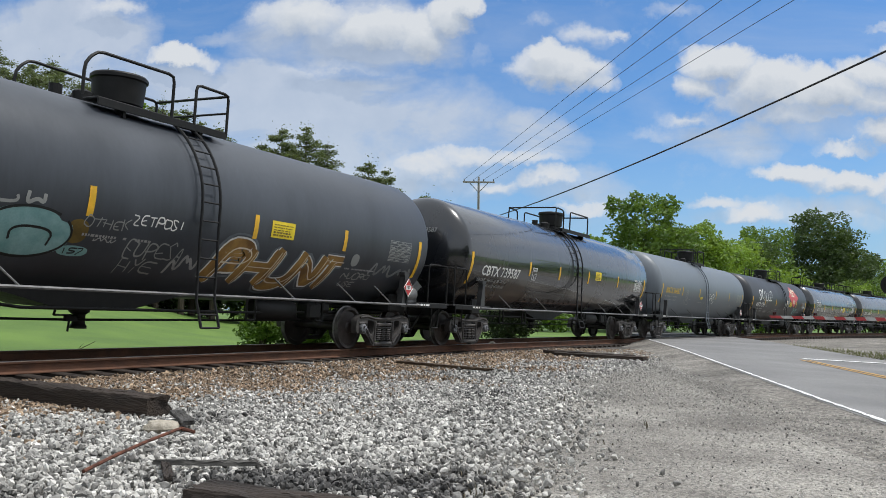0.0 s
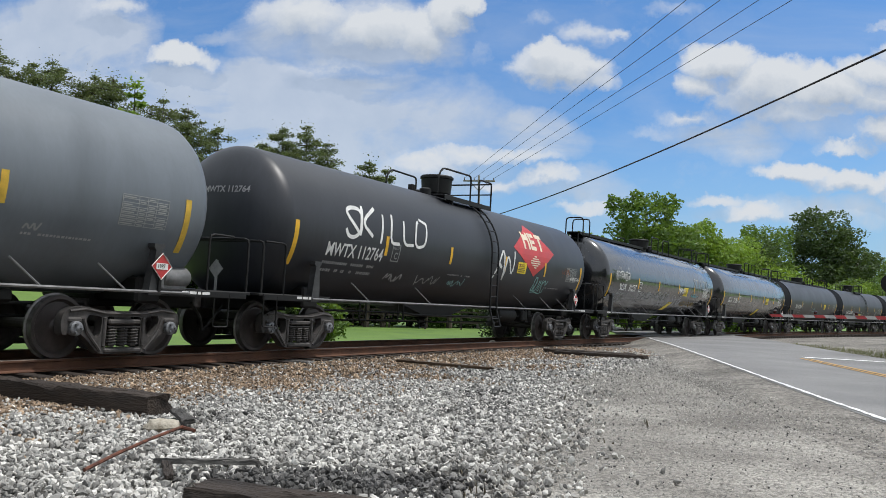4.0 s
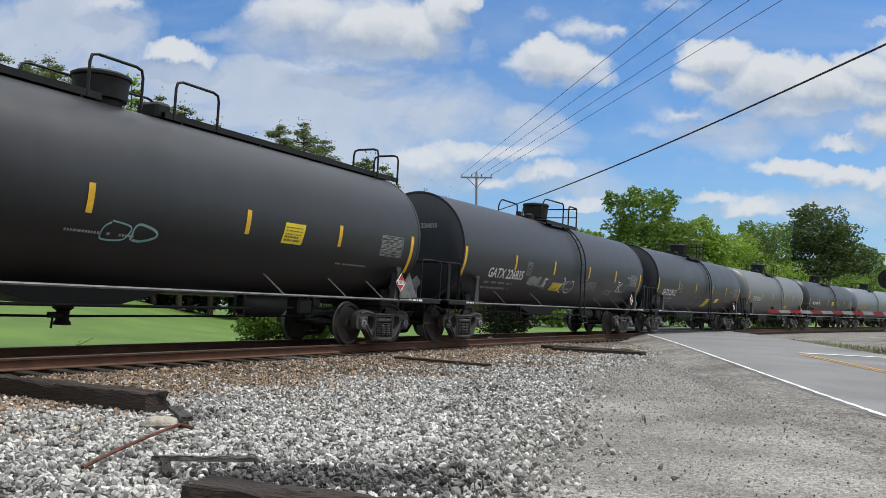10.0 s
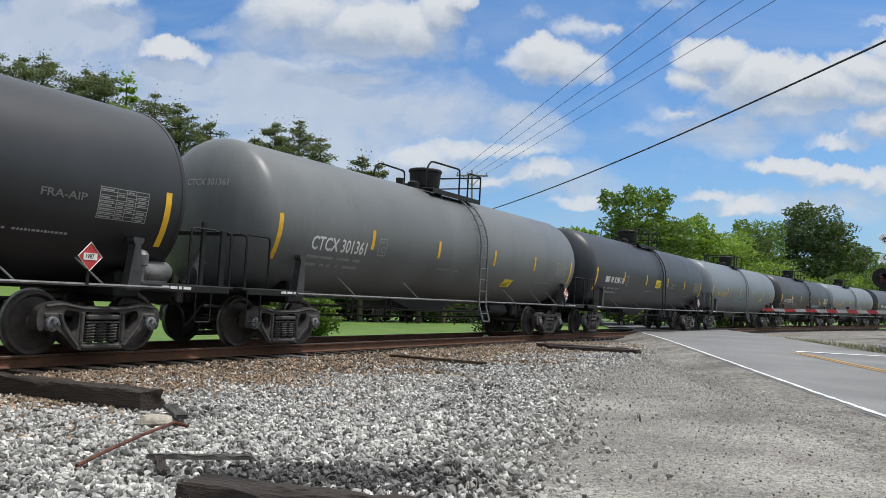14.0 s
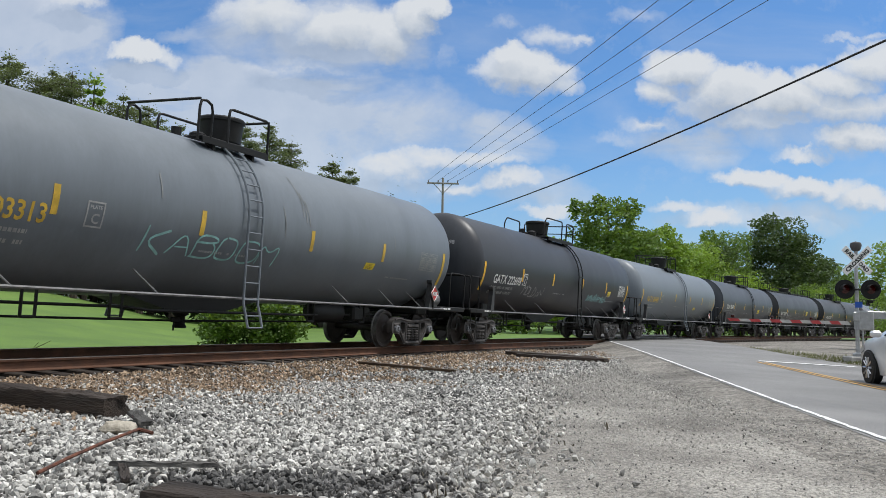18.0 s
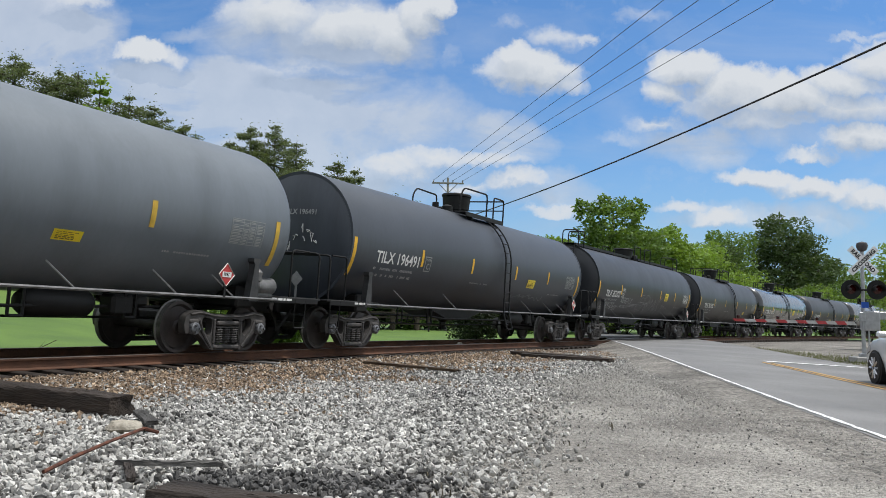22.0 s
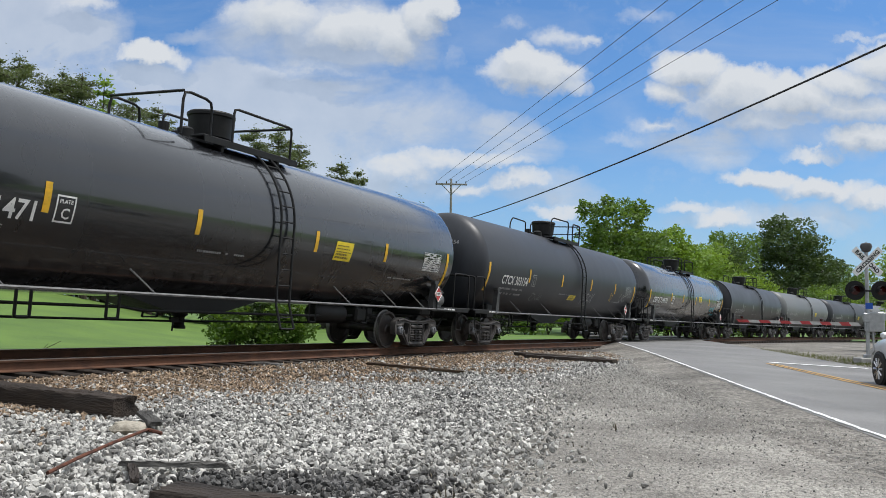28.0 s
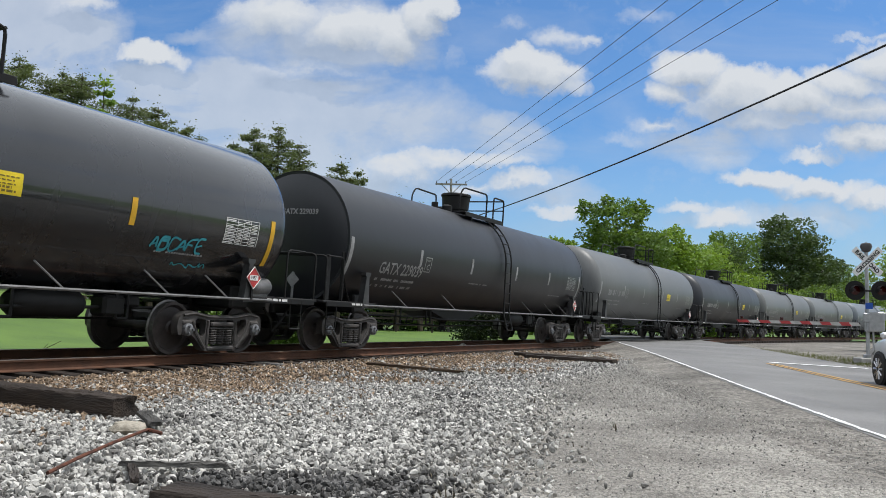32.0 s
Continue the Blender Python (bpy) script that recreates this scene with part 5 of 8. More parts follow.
def tank_car(i, c):
    car = thing("tank_car", c["label"], "tank car", "freight train tank cars")
    rnd = bool(c.get("round"))
    part("tank", once(("tank", rnd, shell_ends(c)), lambda: tank_mesh(rnd, shell_ends(c))), c["paint"], car)
    for sx in (-1, 1):
        end_gear(car, BLACK_TUBE, sx, i in (7, 8, 20))
    under_gear(car, i)
    if c.get("style") == "B":
        top_walk(car, 0.0 if rnd else 0.55)
    else:
        dome_gear(car, c.get("mx", -0.35), c["paint"], LONG_RAIL if i in (1, 16, 17, 19) else SHORT_RAIL if i in (2, 11, 13) else None)
        lx = c.get("lad", 0.32)
        for sy in (1, -1):
            part("ladder", once(("lad", sy), lambda: ladder_shape(sy).mesh("ladder", BLACK_TUBE)), c["paint"] if c["paint"] in (LIGHT_GREY, CONCRETE_GREY) else BLACK_TUBE, car, m=Matrix.Translation((lx, 0, 0)))
    if c.get("style") == "B":
        part("end_gusset", once("gus", lambda: Shape().prism([(7.12, 1.08), (7.95, 1.08), (7.52, 1.70)], -1.30, -1.27).mesh("end_gusset", TRIM_GREY)), TRIM_GREY, car, "grey triangular end plate")
    marks(car, i, c)
    sets = truck(car, -7.0) + truck(car, 6.85) if c.get("style") == "B" else truck(car, -7.22) + truck(car, 6.52)
    WHEELS.extend((i, ws, x) for ws, x in sets)
    CARS.append((i, car))
    return car


TRAIN = {i: tank_car(i, c) for i, c in FLEET.items()}


# ---- graffiti ----
# one-line letters on a grid 4 wide and 6 high, strokes parted by a bar
GLYPH = dict(zip("ABCDEFGHIJKLMNOPQRSTUVWXYZ?157", (
    "00 26 40|12 32", "00 06 36 45 34 04|34 43 41 30 00", "45 36 16 05 01 10 30 41", "00 06 26 44 42 20 00", "46 06 00 40|03 33", "46 06 00|03 33",
    "45 36 16 05 01 10 30 42 22", "00 06|40 46|03 43", "20 26", "46 42 30 10 01", "00 06|46 03 40", "06 00 40", "00 06 23 46 40", "00 06 40 46",
    "16 05 01 10 30 41 45 36 16", "00 06 36 45 44 33 03", "16 05 01 10 30 41 45 36 16|22 40", "00 06 36 45 44 33 03|23 40", "45 36 16 05 14 32 41 30 10 01",
    "06 46|26 20", "06 01 10 30 41 46", "06 20 46", "06 10 23 30 46", "00 46|06 40", "06 23 46|23 20", "06 46 00 40",
    "05 16 36 45 34 23 22|20 21", "15 26 20", "46 06 03 33 42 31 10 00", "06 46 10")))


def ribbon(sh, pts, w, out):
    """A painted band of width w through (x, z) points on the flank, bends rounded off."""
    for _ in range(2 if len(pts) > 2 else 0):
        fine = [pts[0]]
        for (x0, z0), (x1, z1) in zip(pts, pts[1:]):
            fine += [(x0 * 0.75 + x1 * 0.25, z0 * 0.75 + z1 * 0.25), (x0 * 0.25 + x1 * 0.75, z0 * 0.25 + z1 * 0.75)]
        pts = fine + [pts[-1]]
    fine = []
    for (x0, z0), (x1, z1) in zip(pts, pts[1:]):
        k = int(abs(z1 - z0) / 0.10) + 1
        fine += [(x0 + (x1 - x0) * j / k, z0 + (z1 - z0) * j / k) for j in range(k)]
    pts = fine + [pts[-1]]
    rim = []
    for k, (x, z) in enumerate(pts):
        (xa, za), (xb, zb) = pts[max(0, k - 1)], pts[min(len(pts) - 1, k + 1)]
        d = math.hypot(xb - xa, zb - za) or 1.0
        h = w / 2 * (0.75 if k in (0, len(pts) - 1) else 1.0)
        nx, nz = -(zb - za) / d * h, (xb - xa) / d * h
        rim += [flank(x + nx, z + nz, out), flank(x - nx, z - nz, out)]
    return sh.add(rim, [(2 * k, 2 * k + 1, 2 * k + 3, 2 * k + 2) for k in range(len(pts) - 1)])


def sprayed(i, body, x0, x1, z0, z1, w, ink, label="scrawled spray-paint letter", seed=1, lean=0.15, wild=0.10, drop=0.0, out=0.007):
    """A hand-sprayed row of letters between x0 and x1; drop: how far the row sinks towards its end. One part a letter."""
    rnd = random.Random(seed)
    step, h = (x1 - x0) / len(body), z1 - z0
    for k, ch in enumerate(body):
        if ch == " ":
            continue
        sh = Shape()
        wide, tall = step * rnd.uniform(0.78, 0.98), h * rnd.uniform(0.86, 1.06)
        base = z0 - drop * k / len(body) + rnd.uniform(-0.5, 0.5) * wild * h
        for q, line in enumerate(GLYPH[ch].split("|")):
            pts = []
            for token in line.split():
                u, v = int(token[0]) / 4 + rnd.uniform(-wild, wild), int(token[1]) / 6 + rnd.uniform(-wild, wild)
                pts.append((x0 + step * k + wide * u + lean * tall * v, base + tall * v))
            ribbon(sh, pts, w * rnd.uniform(0.8, 1.2), out + 0.0012 * q + 0.0002 * (k % 3))
        part("graffiti_letter", sh, ink, TRAIN[i], label)


def scribble(i, seed, x0, x1, z0, z1, n, w, ink, label="tangled spray-paint scribble", out=0.007):
    """A tangle of loops with no letters in it."""
    rnd = random.Random(seed)
    sh = Shape()
    pts = [(x0 + (x1 - x0) * min(1, max(0, k / n + rnd.uniform(-0.12, 0.12))), z0 + (z1 - z0) * ((k % 2) * 0.6 + rnd.uniform(0, 0.4))) for k in range(n + 1)]
    part("graffiti", ribbon(sh, pts, w, out), ink, TRAIN[i], label)


def bubble(i, cx, cz, rx, rz, ink, label, out, notch=0.0):
    """A filled round letter shape."""
    sh, rows = Shape(), []
    for k in range(15):
        t = -1 + 2 * k / 14
        w = rx * math.sqrt(max(0.0, 1 - abs(t) ** 2.6)) + 0.004
        rows += [flank(cx - w, cz + t * rz, out), flank(cx + w * (1 - notch * (0.5 < t < 0.9)), cz + t * rz, out)]
    sh.add(rows, [(2 * k, 2 * k + 1, 2 * k + 3, 2 * k + 2) for k in range(14)])
    part("graffiti", sh, ink, TRAIN[i], label)


def ring(i, cx, cz, rx, rz, w, ink, label, out, a0=0.0, a1=6.2832):
    pts = [(cx + rx * math.cos(a), cz + rz * math.sin(a)) for a in np.linspace(a0, a1, 22)]
    part("graffiti_outline", ribbon(Shape(), pts, w, out), ink, TRAIN[i], label)


def drips(i, xs, z0, z1, w, ink, seed):
    """Runs of paint down the flank."""
    rnd = random.Random(seed)
    for x in xs:
        part("paint_run", ribbon(Shape(), [(x, z1), (x + 0.03, z0 + rnd.uniform(0.0, 0.3) * (z1 - z0))], w * rnd.uniform(0.6, 1.2), 0.0085), ink, TRAIN[i], "run of white paint")


HALO = surf("blue_grey_spray_halo", (0.13, 0.15, 0.17), 0.6, var=0.25, scale=3, bump=0.0)
ORANGE_SPRAY = surf("orange_spray_paint", (0.36, 0.10, 0.03), 0.6, var=0.25, scale=3, bump=0.0)
PINKISH = surf("dull_pink_grey_spray", (0.24, 0.215, 0.225), 0.6, var=0.3, scale=3, bump=0.0)
OCHRE_SPRAY = surf("thin_ochre_spray_paint", (0.17, 0.11, 0.02), 0.6, var=0.35, scale=3, bump=0.0)
# slate-grey car
for cx, k in ((-3.95, 0), (-2.72, 1)):
    bubble(0, cx, 1.76, 0.66 if k else 0.58, 0.33, TEAL_SPRAY, "teal filled graffiti letter", 0.0065 + 0.001 * k, 0.25)
    ring(0, cx, 1.76, 0.66 if k else 0.58, 0.33, 0.035, BLACK_SPRAY, "black graffiti outline", 0.0105, 0.9, 6.9)
part("graffiti_outline", ribbon(Shape(), [(-2.95, 1.64), (-2.98, 1.78), (-2.75, 1.84), (-2.35, 1.80), (-2.38, 1.60)], 0.034, 0.011), BLACK_SPRAY, TRAIN[0], "black graffiti outline")
bubble(0, -1.99, 1.83, 0.17, 0.17, OCHRE_SPRAY, "ochre spray-paint field", 0.0062)
bubble(0, -1.93, 1.56, 0.24, 0.075, TEAL_SPRAY, "teal filled graffiti letter", 0.0064)
sprayed(0, "157", -2.12, -1.76, 1.52, 1.60, 0.018, BLACK_SPRAY, seed=3, out=0.010)
sprayed(0, "JW", -3.3, -2.5, 2.10, 2.24, 0.05, PALE_GREY, seed=4, wild=0.2)
sprayed(0, "OTHEK", -1.94, -1.12, 1.90, 2.06, 0.020, PALE_GREY, seed=5, wild=0.14), scribble(0, 6, -1.72, -1.30, 1.68, 1.80, 9, 0.016, GREY_BAR)
sprayed(0, "ZETPOSI", -1.12, -0.08, 2.02, 2.17, 0.024, WHITE_PAINT, seed=7), sprayed(0, "EUPESA", -1.08, 0.10, 1.54, 1.80, 0.024, PALE_GREY, seed=8, wild=0.16), sprayed(0, "HYE", -1.06, -0.36, 1.33, 1.52, 0.022, PALE_GREY, seed=9, wild=0.16)
for w, ink, out in ((0.40, HALO, 0.005), (0.30, WHITE_PAINT, 0.0075), (0.245, GOLD_SPRAY, 0.0105)):
    sprayed(0, "PHUNT", 0.78, 4.30, 1.28, 1.90, w, ink, "bronze graffiti letter with a white and grey rim", 11, 0.35, 0.02, 0.0, out)
sprayed(0, "PHUNT", 0.86, 4.36, 1.30, 1.88, 0.022, CREAM_FILM, "thin cream graffiti outline", 11, 0.35, 0.04, 0.0, 0.0145)
sprayed(0, "NUORO", 4.55, 5.55, 1.52, 1.64, 0.024, PALE_GREY, seed=12), sprayed(0, "USE", 4.62, 5.15, 1.36, 1.46, 0.018, GREY_BAR, seed=13), bubble(0, 4.75, 1.90, 0.13, 0.13, PALE_GREY, "white painted blot", 0.007)
scribble(0, 14, 5.4, 7.3, 1.52, 1.98, 12, 0.06, GREY_SPRAY), scribble(0, 15, -0.2, 0.5, 1.35, 1.75, 7, 0.05, GREY_BAR)
# light grey car
sprayed(2, "GASK", -0.15, 1.00, 1.98, 2.34, 0.032, WHITE_PAINT, seed=16, wild=0.12), part("graffiti", ribbon(Shape(), [(0.75, 1.93), (0.60, 1.86), (0.72, 1.80), (0.98, 1.92)], 0.026, 0.007), WHITE_PAINT, TRAIN[2], "curled white spray-paint line")
sprayed(2, "NBS", -4.5, -3.4, 1.62, 1.92, 0.03, PALE_GREY, seed=17, wild=0.16), scribble(2, 18, 4.5, 4.75, 1.72, 1.92, 5, 0.03, PALE_GREY)
# dark car with the red emblem
sprayed(3, "SKILLO", -6.5, -3.2, 2.36, 2.96, 0.085, WHITE_PAINT, "large white graffiti letter", 19, 0.2, 0.09)
sprayed(3, "AN", 0.55, 1.75, 1.85, 2.75, 0.09, WHITE_PAINT, "large white graffiti letter", 20, 0.2, 0.10)
for k, (a, b) in enumerate(((-4.6, -3.9), (-3.3, -2.2), (-1.8, -0.9))):
    scribble(3, 21 + k, a, b, 1.45, 1.78, 11, 0.03, (GREY_BAR, PALE_GREY, TEAL_SPRAY)[k])
sprayed(3, "QUIKY", 3.50, 4.52, 1.60, 1.96, 0.045, PALE_CYAN, "pale cyan spray-paint letter", 25, 0.1, 0.08), part("graffiti", ribbon(Shape(), [(3.6, 1.54), (3.9, 1.57), (4.25, 1.51), (4.5, 1.60)], 0.03, 0.007), PALE_CYAN, TRAIN[3], "pale cyan underline")
scribble(3, 26, 5.55, 6.30, 2.05, 2.50, 16, 0.014, ORANGE_SPRAY), scribble(3, 27, 1.9, 2.5, 2.1, 2.5, 11, 0.014, ORANGE_SPRAY)
part("lettering", writing("AAR ST-464", 6.35, 2.02, 0.13, 0.88), WHITE_PAINT, TRAIN[3], "white stencilled mark")


def logo_diamond(i):
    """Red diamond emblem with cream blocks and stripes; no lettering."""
    sh = Shape()
    n = 10
    x, z = 3.28, 2.79
    rows = []
    for k in range(n + 1):
        t = -1 + 2 * k / n
        w = (1 - abs(t)) * 1.53 + 0.002
        rows.append((flank(x - w + 0.0, z + t * 0.78, 0.0065), flank(x + w, z + t * 0.78, 0.0065)))
    for (a, b), (c2, d) in zip(rows, rows[1:]):
        sh.add([a, b, d, c2], [(0, 1, 2, 3)])
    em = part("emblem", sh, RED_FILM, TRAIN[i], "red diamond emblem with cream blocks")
    for k in range(3):
        q = Shape()
        for a, b, z0, z1 in (((0, 0.12, 0, 0.42), (0.34, 0.46, 0, 0.42), (0.12, 0.34, 0.22, 0.36)), ((0, 0.12, 0, 0.42), (0.12, 0.4, 0.32, 0.42), (0.12, 0.36, 0.16, 0.25), (0.12, 0.4, 0, 0.10)), ((0.16, 0.30, 0, 0.42), (0, 0.46, 0.32, 0.42)))[k]:
            p = patch(x - 0.75 + k * 0.52 + a, x - 0.75 + k * 0.52 + b, 2.80 + z0 * 1.2, 2.80 + z1 * 1.2, 0.011, 3)
            q.add(p.v, p.f)
        part("emblem_block", q, CREAM_FILM, em)
    for k in range(6):
        w = 0.42 * (1 - abs(k - 2.5) / 3.2)
        part("emblem_stripe", patch(x - w, x + w, 2.26 + k * 0.066, 2.293 + k * 0.066, 0.011, 1), CREAM_FILM, em)


logo_diamond(3)
# glossy black car, much sprayed
for w, ink, out in ((0.13, WHITE_PAINT, 0.0065), (0.055, BLACK_SPRAY, 0.0105)):
    sprayed(4, "QMRIOM", -6.96, -5.42, 2.36, 2.62, w, ink, "white block graffiti letter", 30, 0.05, 0.03, 0.0, out)
for x in (-6.55, -6.47, -6.39, -5.52, -5.44):
    part("graffiti", ribbon(Shape(), [(x, 2.70), (x - 0.1 + (x + 6.47 if x < -6 else x + 5.48) * 0.8 + 0.1, 2.82)], 0.02, 0.007), WHITE_PAINT, TRAIN[4], "short white spray mark")
sprayed(4, "HABANERO?", -3.80, 0.30, 1.66, 2.00, 0.042, PALE_GREY, "thin grey sprayed letter", 31, 0.25, 0.06)
sprayed(4, "CUYASK", -6.65, -5.1, 1.46, 1.62, 0.02, GREY_BAR, seed=32, wild=0.14), scribble(4, 33, -5.0, -4.1, 1.42, 1.85, 14, 0.024, GREY_BAR), scribble(4, 34, -1.3, 0.1, 1.42, 1.56, 12, 0.022, GREY_SPRAY)
sprayed(4, "SYB", 0.72, 2.30, 1.56, 1.92, 0.034, GREY_BAR, seed=35, wild=0.10, lean=0.4)
sprayed(4, "HYBRIDES", 1.62, 2.70, 2.10, 2.30, 0.036, WHITE_PAINT, seed=36, wild=0.18), scribble(4, 37, 1.7, 2.7, 2.12, 2.32, 14, 0.02, WHITE_PAINT)
sprayed(4, "AUKIK", 3.86, 4.80, 1.98, 2.10, 0.024, CYAN_SPRAY, "cyan spray-paint letter", 38), part("graffiti", ribbon(Shape(), [(3.9, 1.97), (4.7, 1.96), (5.2, 2.03)], 0.022, 0.007), CYAN_SPRAY, TRAIN[4], "cyan underline")
sprayed(4, "MOSTATUKEI", 2.55, 5.15, 1.52, 1.70, 0.05, OCHRE_SPRAY, "faded ochre spray-paint letter", 39, 0.2, 0.10), sprayed(4, "EKCALIM", 2.95, 4.35, 1.30, 1.42, 0.022, GREY_BAR, seed=40, wild=0.14)
sprayed(4, "STNUTKG", 4.15, 7.35, 2.46, 2.88, 0.055, PALE_GREY, "dripping white graffiti letter", 41, 0.1, 0.09, 0.10)
drips(4, (4.15, 4.5, 5.0, 5.35, 5.7, 6.2, 6.5, 6.9, 7.2), 2.18, 2.55, 0.035, PALE_GREY, 42)
scribble(4, 43, 5.5, 6.6, 3.32, 3.58, 12, 0.025, GREY_BAR), scribble(4, 44, 6.7, 7.5, 3.2, 3.5, 9, 0.022, GREY_SPRAY)
sprayed(5, "SYKROW", -4.9, -3.3, 1.56, 1.82, 0.026, GREY_BAR, seed=45, wild=0.14)
sprayed(6, "HTS", -5.0, -4.25, 1.47, 1.72, 0.025, PALE_GREY, seed=46, wild=0.14), sprayed(6, "OD", -1.3, -0.2, 1.72, 1.98, 0.032, TEAL_SPRAY, seed=47)
# dark grey car with white tags
sprayed(7, "WORNEL", -3.78, -2.75, 1.66, 1.90, 0.030, WHITE_PAINT, seed=50, wild=0.12, lean=0.3), sprayed(7, "JSE", -2.72, -2.30, 1.62, 1.92, 0.032, WHITE_PAINT, seed=51, wild=0.12), part("graffiti", ribbon(Shape(), [(-2.12, 1.93), (-2.06, 1.75), (-2.2, 1.60), (-2.45, 1.58)], 0.022, 0.007), PALE_GREY, TRAIN[7], "curled white spray-paint line")
sprayed(7, "ZK", -1.08, -0.58, 1.52, 1.98, 0.034, WHITE_PAINT, seed=52), part("graffiti", ribbon(Shape(), [(-0.34, 1.82), (-0.22, 1.93), (0.02, 1.88), (0.06, 1.62), (-0.25, 1.48), (-0.55, 1.56), (-0.35, 1.66), (-0.2, 1.62)], 0.03, 0.007), WHITE_PAINT, TRAIN[7], "curled white spray-paint line")
sprayed(7, "EUBERIE", 0.92, 2.30, 1.68, 1.96, 0.028, PALE_GREY, seed=53, wild=0.13, lean=0.25), scribble(7, 54, 2.30, 2.95, 1.64, 2.05, 9, 0.045, OCHRE_SPRAY), scribble(7, 64, 2.32, 2.93, 1.62, 2.06, 7, 0.03, BLACK_SPRAY, out=0.009)
sprayed(7, "NGS", 3.20, 4.15, 1.55, 1.73, 0.022, GREY_BAR, seed=55, wild=0.14), part("graffiti", ribbon(Shape(), [(4.0, 1.70), (4.6, 1.74)], 0.014, 0.007), GREY_BAR, TRAIN[7], "thin spray-paint line")
sprayed(7, "TK", 4.42, 5.05, 1.66, 2.08, 0.034, WHITE_PAINT, seed=56), part("graffiti", ribbon(Shape(), [(5.0, 1.75), (5.2, 1.66), (5.5, 1.75), (5.62, 2.02), (5.8, 1.98)], 0.022, 0.007), PALE_GREY, TRAIN[7], "curled white spray-paint line")
part("lettering", writing("FRA-AIP", 5.55, 2.24, 0.10, 0.62), PALE_GREY, TRAIN[7], "small white stencilled mark")
sprayed(11, "KABOOM", -3.22, 0.22, 1.68, 2.10, 0.034, PALE_CYAN, "pale cyan sprayed letter", 57, 0.25, 0.05)
for x, z0, z1, bend in ((0.30, 2.25, 2.83, 0.06), (0.90, 2.70, 3.50, 0.14), (1.0, 2.60, 3.20, 0.10), (1.10, 2.53, 3.05, 0.10), (-2.95, 2.55, 2.95, 0.02), (4.6, 2.3, 2.7, 0.04)):
    part("rub_mark", ribbon(Shape(), [(x - bend, z1), (x - bend * 0.2, (z0 + z1) / 2), (x, z0)], 0.028, 0.006), GREY_SPRAY, TRAIN[11], "dark rub mark on the paint")
sprayed(12, "MOLDAN", -4.7, -2.9, 1.60, 1.92, 0.028, GREY_BAR, seed=59, wild=0.13)
for seed, ink, w in ((60, PALE_CYAN, 0.028), (61, TEAL_SPRAY, 0.04)):
    scribble(12, seed, 2.0, 4.5, 1.52, 2.02, 26, w, ink, "tangled pale cyan spray-paint letters", 0.007 + 0.002 * (seed - 60))
part("lettering", writing("FRA-AIP", 4.30, 1.88, 0.085, 0.58), PALE_GREY, TRAIN[12], "small white stencilled mark")


def head_scrawl(i, seed, y0, y1, z0, z1, n, ink):
    """Tag on the flat head that faces down the line."""
    rn = random.Random(seed)
    sh = Shape()
    for k in range(n):
        y, z = y0 + (y1 - y0) * k / n, rn.uniform(z0, z1)
        pts = [(y + rn.uniform(0, 0.12), z + rn.uniform(-0.12, 0.12)) for _ in range(4)]
        sh.tube([(-ENDS[0] - 0.215 + 0.06 * max(0.0, math.hypot(p, q - Z_TANK) - 0.5), p, q) for p, q in pts], 0.010, 4)
    part("graffiti", sh, ink, TRAIN[i], "white tag on the tank head")


part("lettering", writing("FRA-AIP", 5.0, 2.19, 0.11, 0.75), PALE_GREY, TRAIN[8], "small white stencilled mark")
for k, words in enumerate(("THERMAL PROTECTION", "SYSTEM")):
    part("lettering", writing(words, 1.8, 2.15 - 0.12 * k, 0.075, 0.88 if k == 0 else 0.40), PALE_GREY, TRAIN[10], "small white stencilled notice")
part("lettering", writing("FRA-AIP", 5.0, 2.19, 0.11, 0.75), PALE_GREY, TRAIN[8], "small white stencilled mark")
for k, words in enumerate(("THERMAL PROTECTION", "SYSTEM")):
    part("lettering", writing(words, 1.8, 2.15 - 0.12 * k, 0.075, 0.88 if k == 0 else 0.40), PALE_GREY, TRAIN[10], "small white stencilled notice")
head_scrawl(14, 3, 0.1, -0.75, 2.1, 2.7, 9, WHITE_PAINT)
scribble(14, 62, -3.5, -1.0, 1.45, 1.75, 18, 0.02, SLATE), scribble(14, 63, 1.2, 4.2, 1.4, 1.7, 18, 0.02, GREY_SPRAY)
# satin black walkway car
sprayed(15, "HOOSEYWASK", -7.05, -4.80, 1.38, 1.58, 0.034, GREY_BAR, "grey spray-paint letter", 70, 0.35, 0.10), sprayed(15, "KEREILY", -4.75, -3.15, 1.72, 1.96, 0.042, PALE_GREY, "white spray-paint letter", 71, 0.15, 0.08, 0.04), sprayed(15, "AMAN", -4.55, -3.35, 1.47, 1.63, 0.030, GREY_BAR, "grey spray-paint letter", 72)
for k in range(3):
    part("graffiti", patch(-3.32, -2.14, 1.56 + 0.055 * k, 1.575 + 0.055 * k, 0.007, 1), GREY_BAR, TRAIN[15], "thin grey spray-paint line")
sprayed(15, "ERMAK", -2.10, 1.65, 1.45, 2.16, 0.032, PINKISH, "large thin grey graffiti letter", 73, 0.12, 0.10), sprayed(15, "ERMAK", -1.98, 1.78, 1.38, 2.06, 0.020, GREY_SPRAY, "faint doubled graffiti letter", 74, 0.12, 0.14, 0.0, 0.011)
scribble(15, 75, 1.72, 3.30, 1.50, 1.90, 18, 0.020, PINKISH)
scribble(16, 76, -2.6, 0.4, 1.5, 1.80, 20, 0.018, SLATE), scribble(16, 77, 1.4, 3.2, 1.55, 1.72, 12, 0.018, GREY_SPRAY)
